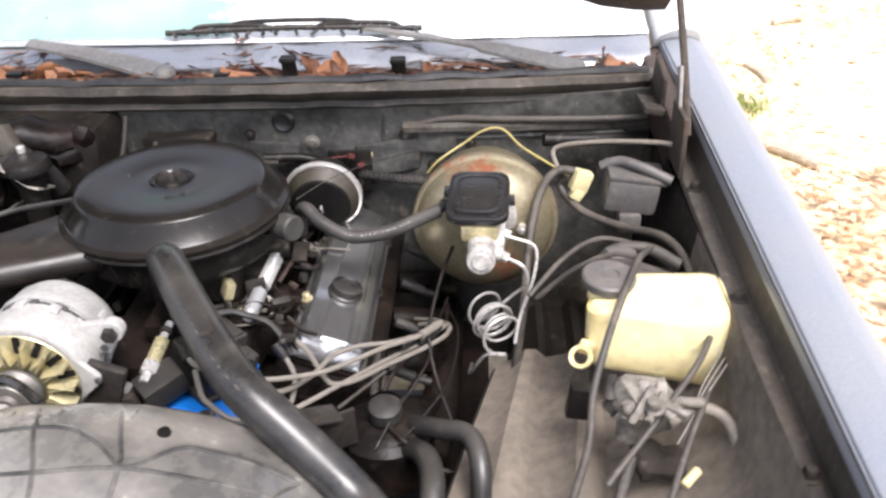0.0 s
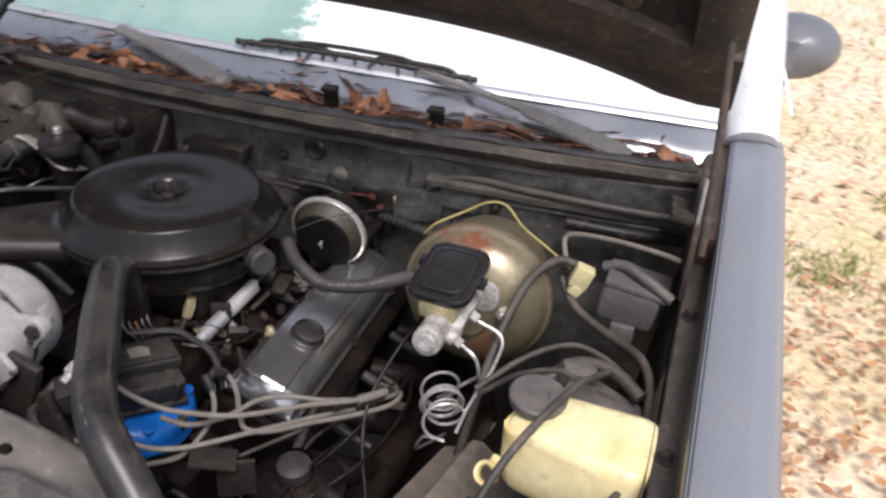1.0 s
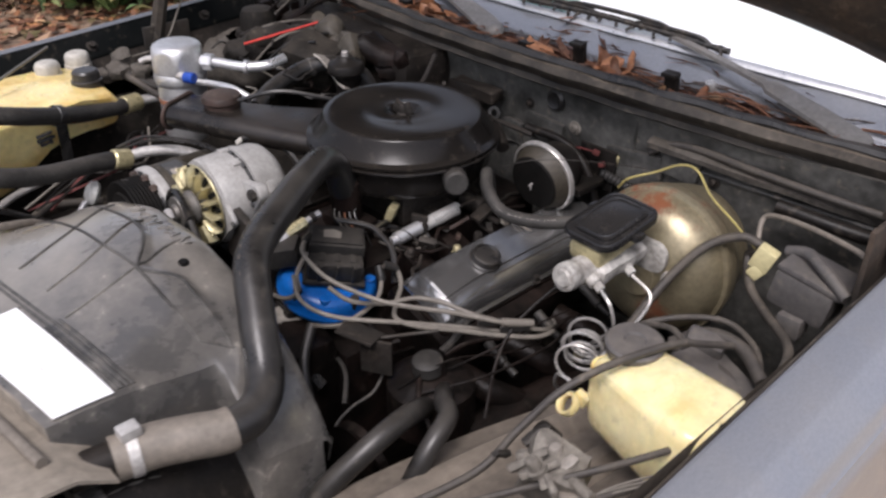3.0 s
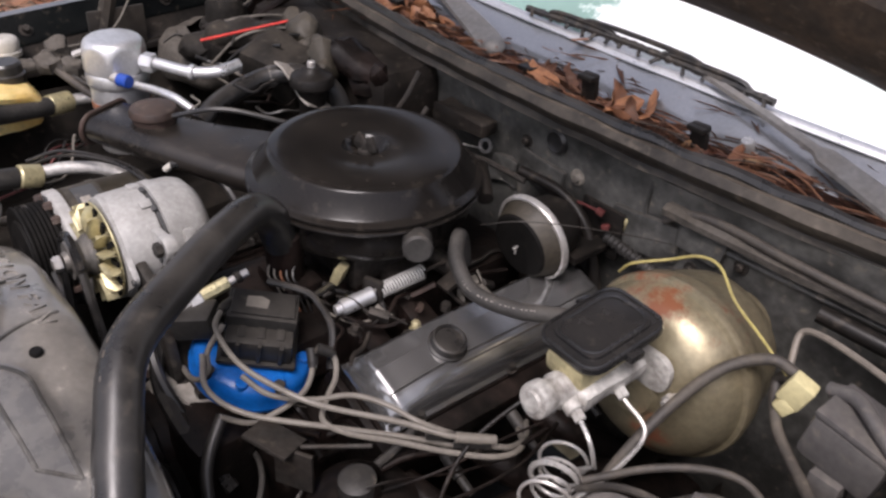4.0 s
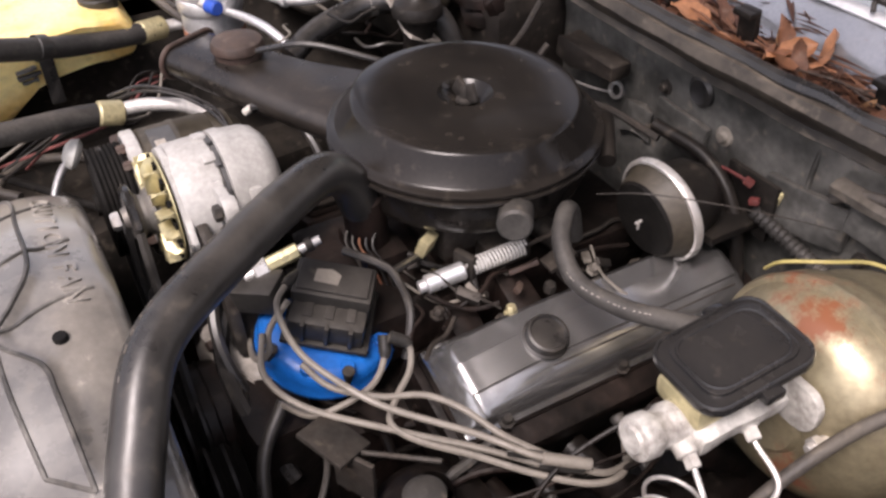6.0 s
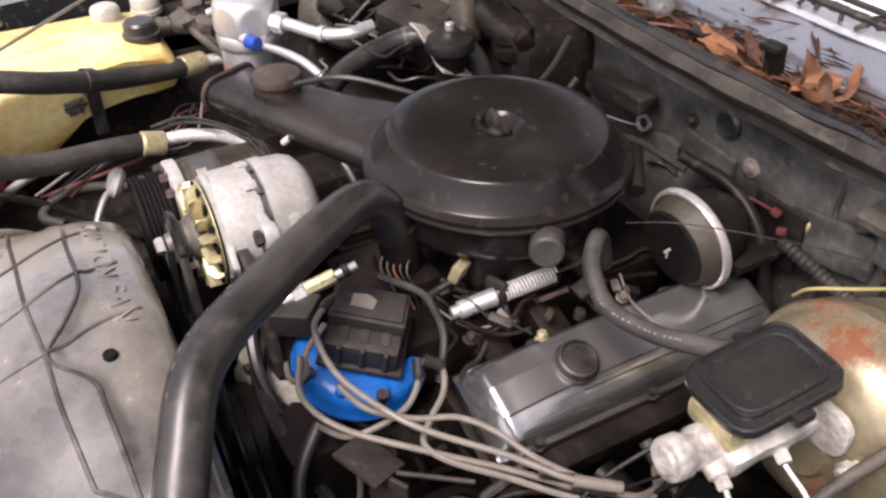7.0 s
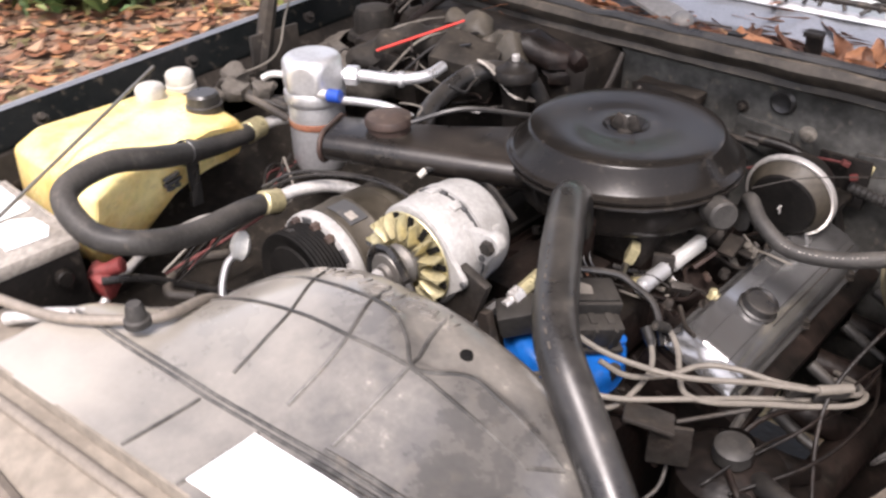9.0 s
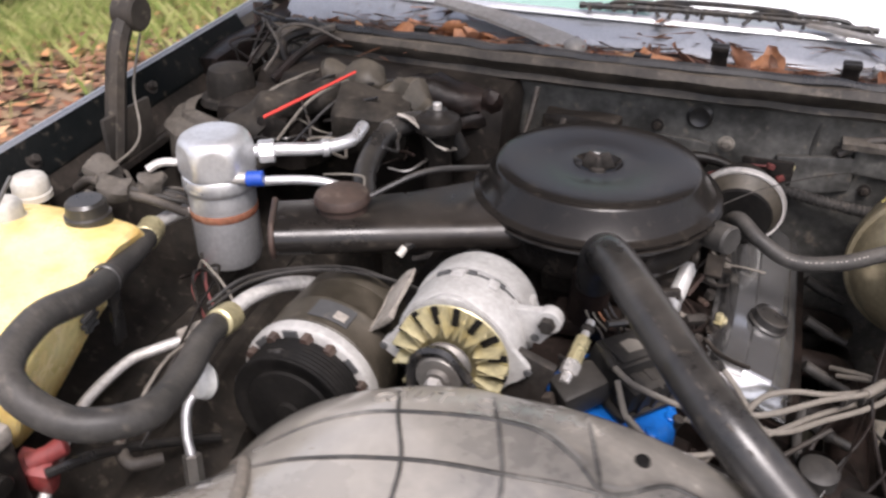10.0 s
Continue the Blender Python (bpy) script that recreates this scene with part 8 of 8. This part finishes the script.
for p, r in (([(0.05, 1.56, 0.84), (0.13, 1.575, 0.83), (0.19, 1.575, 0.79), (0.23, 1.57, 0.70)], 0.009), ([(0.02, 1.50, 0.85), (0.07, 1.46, 0.86), (0.10, 1.44, 0.85)], 0.012), ([(0.55, 1.58, 0.86), (0.65, 1.60, 0.85), (0.74, 1.63, 0.84)], 0.012)):
    fh = thing("firewall_hose", p[0], "dark hose or cable run along the firewall", "hose", "hoses on the firewall")
    part("hose", tube(p, r, 10), M_BLACK, fh)
strand = thing("stray_wire", (0.25, 1.45, 0.85), "thin stray wire stretched to the firewall", "wire")
part("wire", tube([(0.140, 1.395, 0.842), (0.19, 1.425, 0.862), (0.245, 1.48, 0.862), (0.29, 1.54, 0.85), (0.33, 1.585, 0.84)], 0.0009, 5), M_IRON, strand)

FW = thing("firewall_fittings", (0.3, 1.60, 0.85), "dark cable and moulded bead along the firewall", "cable")
part("cable", tube([(x, fw_y(x) - 0.012 - 0.004 * math.sin(14 * x), z) for x, z in ((0.30, 0.860), (0.34, 0.886), (0.40, 0.892), (0.48, 0.888), (0.62, 0.880), (0.74, 0.872))], 0.0065, 10), M_LOOM, FW, "dusty black cable")
part("bead", tube([(x, fw_y(x) - 0.001, z) for x, z in ((0.34, 0.852), (0.50, 0.850), (0.70, 0.845))], 0.0045, 8), M_FIREWALL, FW, "pressed bead")
part("seam", tube([(0.265, fw_y(0.265) - 0.001, 0.905), (0.262, fw_y(0.262) - 0.001, 0.85), (0.268, fw_y(0.268) - 0.001, 0.78)], 0.0035, 8), M_FIREWALL, FW, "lapped panel seam")
part("grommet", lathe([(0, 0.006), (0.010, 0.007), (0.016, 0.010), (0.021, 0.006), (0.022, 0)], (0.085, fw_y(0.085), 0.895), (0, -1, 0), 20), M_RUBBER, FW, "black rubber grommet")

pumpw = thing("water_pump", (0.02, 0.97, 0.62), "pale corroded water pump casting under the distributor", "pump")
part("casting", lumpy(box((0.010, 0.99, 0.648), (0.13, 0.075, 0.075), 0.015, (0, 10, 20)), 0.014, 30), M_GRIME, pumpw, "pale corroded casting")
rnd = random.Random(44)
for k in range(14):
    c_ = Vector((rnd.uniform(-0.065, 0.075), rnd.uniform(0.955, 1.03), rnd.uniform(0.655, 0.705)))
    part("bracket", lumpy(box(c_, (rnd.uniform(0.014, 0.034), rnd.uniform(0.006, 0.014), rnd.uniform(0.005, 0.016)), 0.0015, (rnd.uniform(-40, 40), rnd.uniform(-40, 40), rnd.uniform(0, 180))), 0.003, 60), (M_GRIT, M_IRON, M_GREASE, M_GRIT, M_RUSTY)[k % 5], pumpw, "small corroded bracket")
part("neck", lumpy(rod((0.02, 0.99, 0.66), (-0.04, 1.01, 0.70), 0.026, 16), 0.006, 40, 1), M_IRON, pumpw)
for x, y, z in ((-0.02, 0.96, 0.682), (0.04, 0.955, 0.680), (0.055, 1.0, 0.684)):
    part("bolt", lathe([(0, 0.012), (0.007, 0.012), (0.008, 0.009), (0.008, 0), (0.012, 0), (0.012, -0.01)], (x, y, z), n=6), M_IRON, pumpw)


def loose(name, label, category, group, path, r, mat):
    o = thing(name, path[0], label, category, group)
    part("strand", tube(path, r, 8, 6), mat, o)


rnd = random.Random(77)
for i in range(22):
    x, y = (rnd.uniform(0.05, 0.16), rnd.uniform(1.17, 1.40)) if i < 9 else (rnd.uniform(-0.06, 0.10), rnd.uniform(0.96, 1.16)) if i < 15 else (rnd.uniform(-0.62, -0.34), rnd.uniform(1.22, 1.40))
    p = [Vector((x, y, rnd.uniform(0.74, 0.775) if i < 9 else rnd.uniform(0.66, 0.74) if i < 15 else rnd.uniform(0.84, 0.89)))]
    a = rnd.uniform(0, 6.28)
    for k in range(4):
        a += rnd.uniform(-1.1, 1.1)
        p.append(p[-1] + Vector((0.026 * math.cos(a), 0.026 * math.sin(a), rnd.uniform(-0.018, 0.012))))
    kind = i % 4
    loose("loose_wire", ("thin tan wire among the fittings", "thin black wire among the fittings", "dull red wire among the fittings" if i > 14 else "thin grey wire among the fittings", "thin black hose among the fittings")[kind], "wire", "thin wires in the bay", p, (0.0018, 0.0024, 0.0016, 0.0036)[kind], (M_WIRE, M_GREASE, M_IRON if i < 15 else M_RED_DULL, M_RUBBER)[kind])
rnd = random.Random(31)
for i in range(14):
    x, y = rnd.uniform(-0.02, 0.30), rnd.uniform(0.97, 1.18)
    p = [Vector((x, y, rnd.uniform(0.62, 0.70)))]
    a = rnd.uniform(0, 6.28)
    for k in range(4):
        a += rnd.uniform(-0.9, 0.9)
        p.append(p[-1] + Vector((0.04 * math.cos(a), 0.035 * math.sin(a), rnd.uniform(-0.035, 0.012))))
    dark = i % 4 != 0
    loose("loose_wire", "dark greasy wire or thin hose low on the engine" if dark else "brown dusty wire low on the engine", "wire", "wires low on the engine", p, rnd.choice((0.0025, 0.004, 0.006)), M_GREASE if dark else M_RUBBER_GREY)
for i in range(10):
    x, y = rnd.uniform(0.07, 0.17), rnd.uniform(1.18, 1.42)
    p = [Vector((x, y, rnd.uniform(0.735, 0.765)))]
    a = rnd.uniform(0, 6.28)
    for k in range(3):
        a += rnd.uniform(-0.8, 0.8)
        p.append(p[-1] + Vector((0.028 * math.cos(a), 0.03 * math.sin(a), rnd.uniform(-0.01, 0.012))))
    loose("vacuum_line", "thin dark vacuum line beside the carburettor" if i % 3 else "dull small fuel line beside the carburettor", "line", "small lines beside the carburettor", p, 0.003, M_GREASE if i % 3 else M_IRON)
loose("loom_sleeve", "black loom sleeve beside the distributor", "loom", "wires low on the engine", [(-0.02, 1.03, 0.76), (-0.025, 0.99, 0.74), (0.02, 0.955, 0.70), (0.09, 0.955, 0.66), (0.16, 0.98, 0.60)], 0.010, M_RUBBER)
loose("vacuum_line", "thin dark vacuum line down to the steering pump", "line", "small lines beside the carburettor", [(0.395, 1.33, 0.79), (0.375, 1.27, 0.76), (0.362, 1.20, 0.72), (0.372, 1.15, 0.68), (0.40, 1.10, 0.62)], 0.0030, M_GREASE)
for x, z, w, h, a in ((0.06, 0.83, 0.09, 0.05, 8), (0.27, 0.82, 0.11, 0.06, -6), (0.36, 0.85, 0.07, 0.05, 12), (-0.02, 0.80, 0.06, 0.05, 0)):
    sd = thing("sound_pad", (x, fw_y(x), z), "torn grey sealing patch stuck on the firewall", "patch", "patches on the firewall")
    part("pad", lumpy(box((x, fw_y(x) - 0.004, z), (w, 0.010, h), 0.004, (0, a, 3)), 0.010, 35), M_FIREWALL, sd)
for x, z in ((0.02, 0.87), (0.30, 0.86), (0.42, 0.84), (0.52, 0.87), (0.35, 0.80)):
    sb = thing("firewall_bolt", (x, fw_y(x), z), "small dull bolt head in the firewall", "bolt", "bolts in the firewall")
    part("head", lathe([(0, 0.008), (0.005, 0.008), (0.0065, 0.006), (0.0065, 0.001), (0.011, 0.001), (0.011, -0.002)], (x, fw_y(x) - 0.001, z), (0, -1, 0), 8), M_IRON, sb)

# frame below the engine
under = thing("crossmember", (0, 1.0, 0.2), "dark steel frame and crossmember below the engine", "frame")
for s in (1, -1):
    part("frame_rail", box((s * 0.40, 0.95, 0.36), (0.10, 1.9, 0.13), 0.02), M_GREASE, under)
part("cross_beam", box((0, 0.95, 0.27), (0.80, 0.30, 0.09), 0.03), M_GREASE, under)
part("front_beam", box((0, 0.30, 0.50), (1.40, 0.05, 0.50), 0.02), M_BAY, under)
for s in (1, -1):
    part("tyre", lathe([(0.19, -0.08), (0.25, -0.09), (0.277, -0.07), (0.28, 0), (0.277, 0.07), (0.25, 0.09), (0.19, 0.08), (0.19, -0.08)], (s * 0.74, 0.95, 0.262), (1, 0, 0), 32), M_RUBBER, under, "worn black tyre")
    part("suspension_arm", rod((s * 0.36, 0.95, 0.30), (s * 0.70, 0.95, 0.30), 0.03), M_GREASE, under)
part("undertray", box((0, 0.95, 0.18), (1.60, 1.5, 0.01), 0.003), M_GREASE, under)
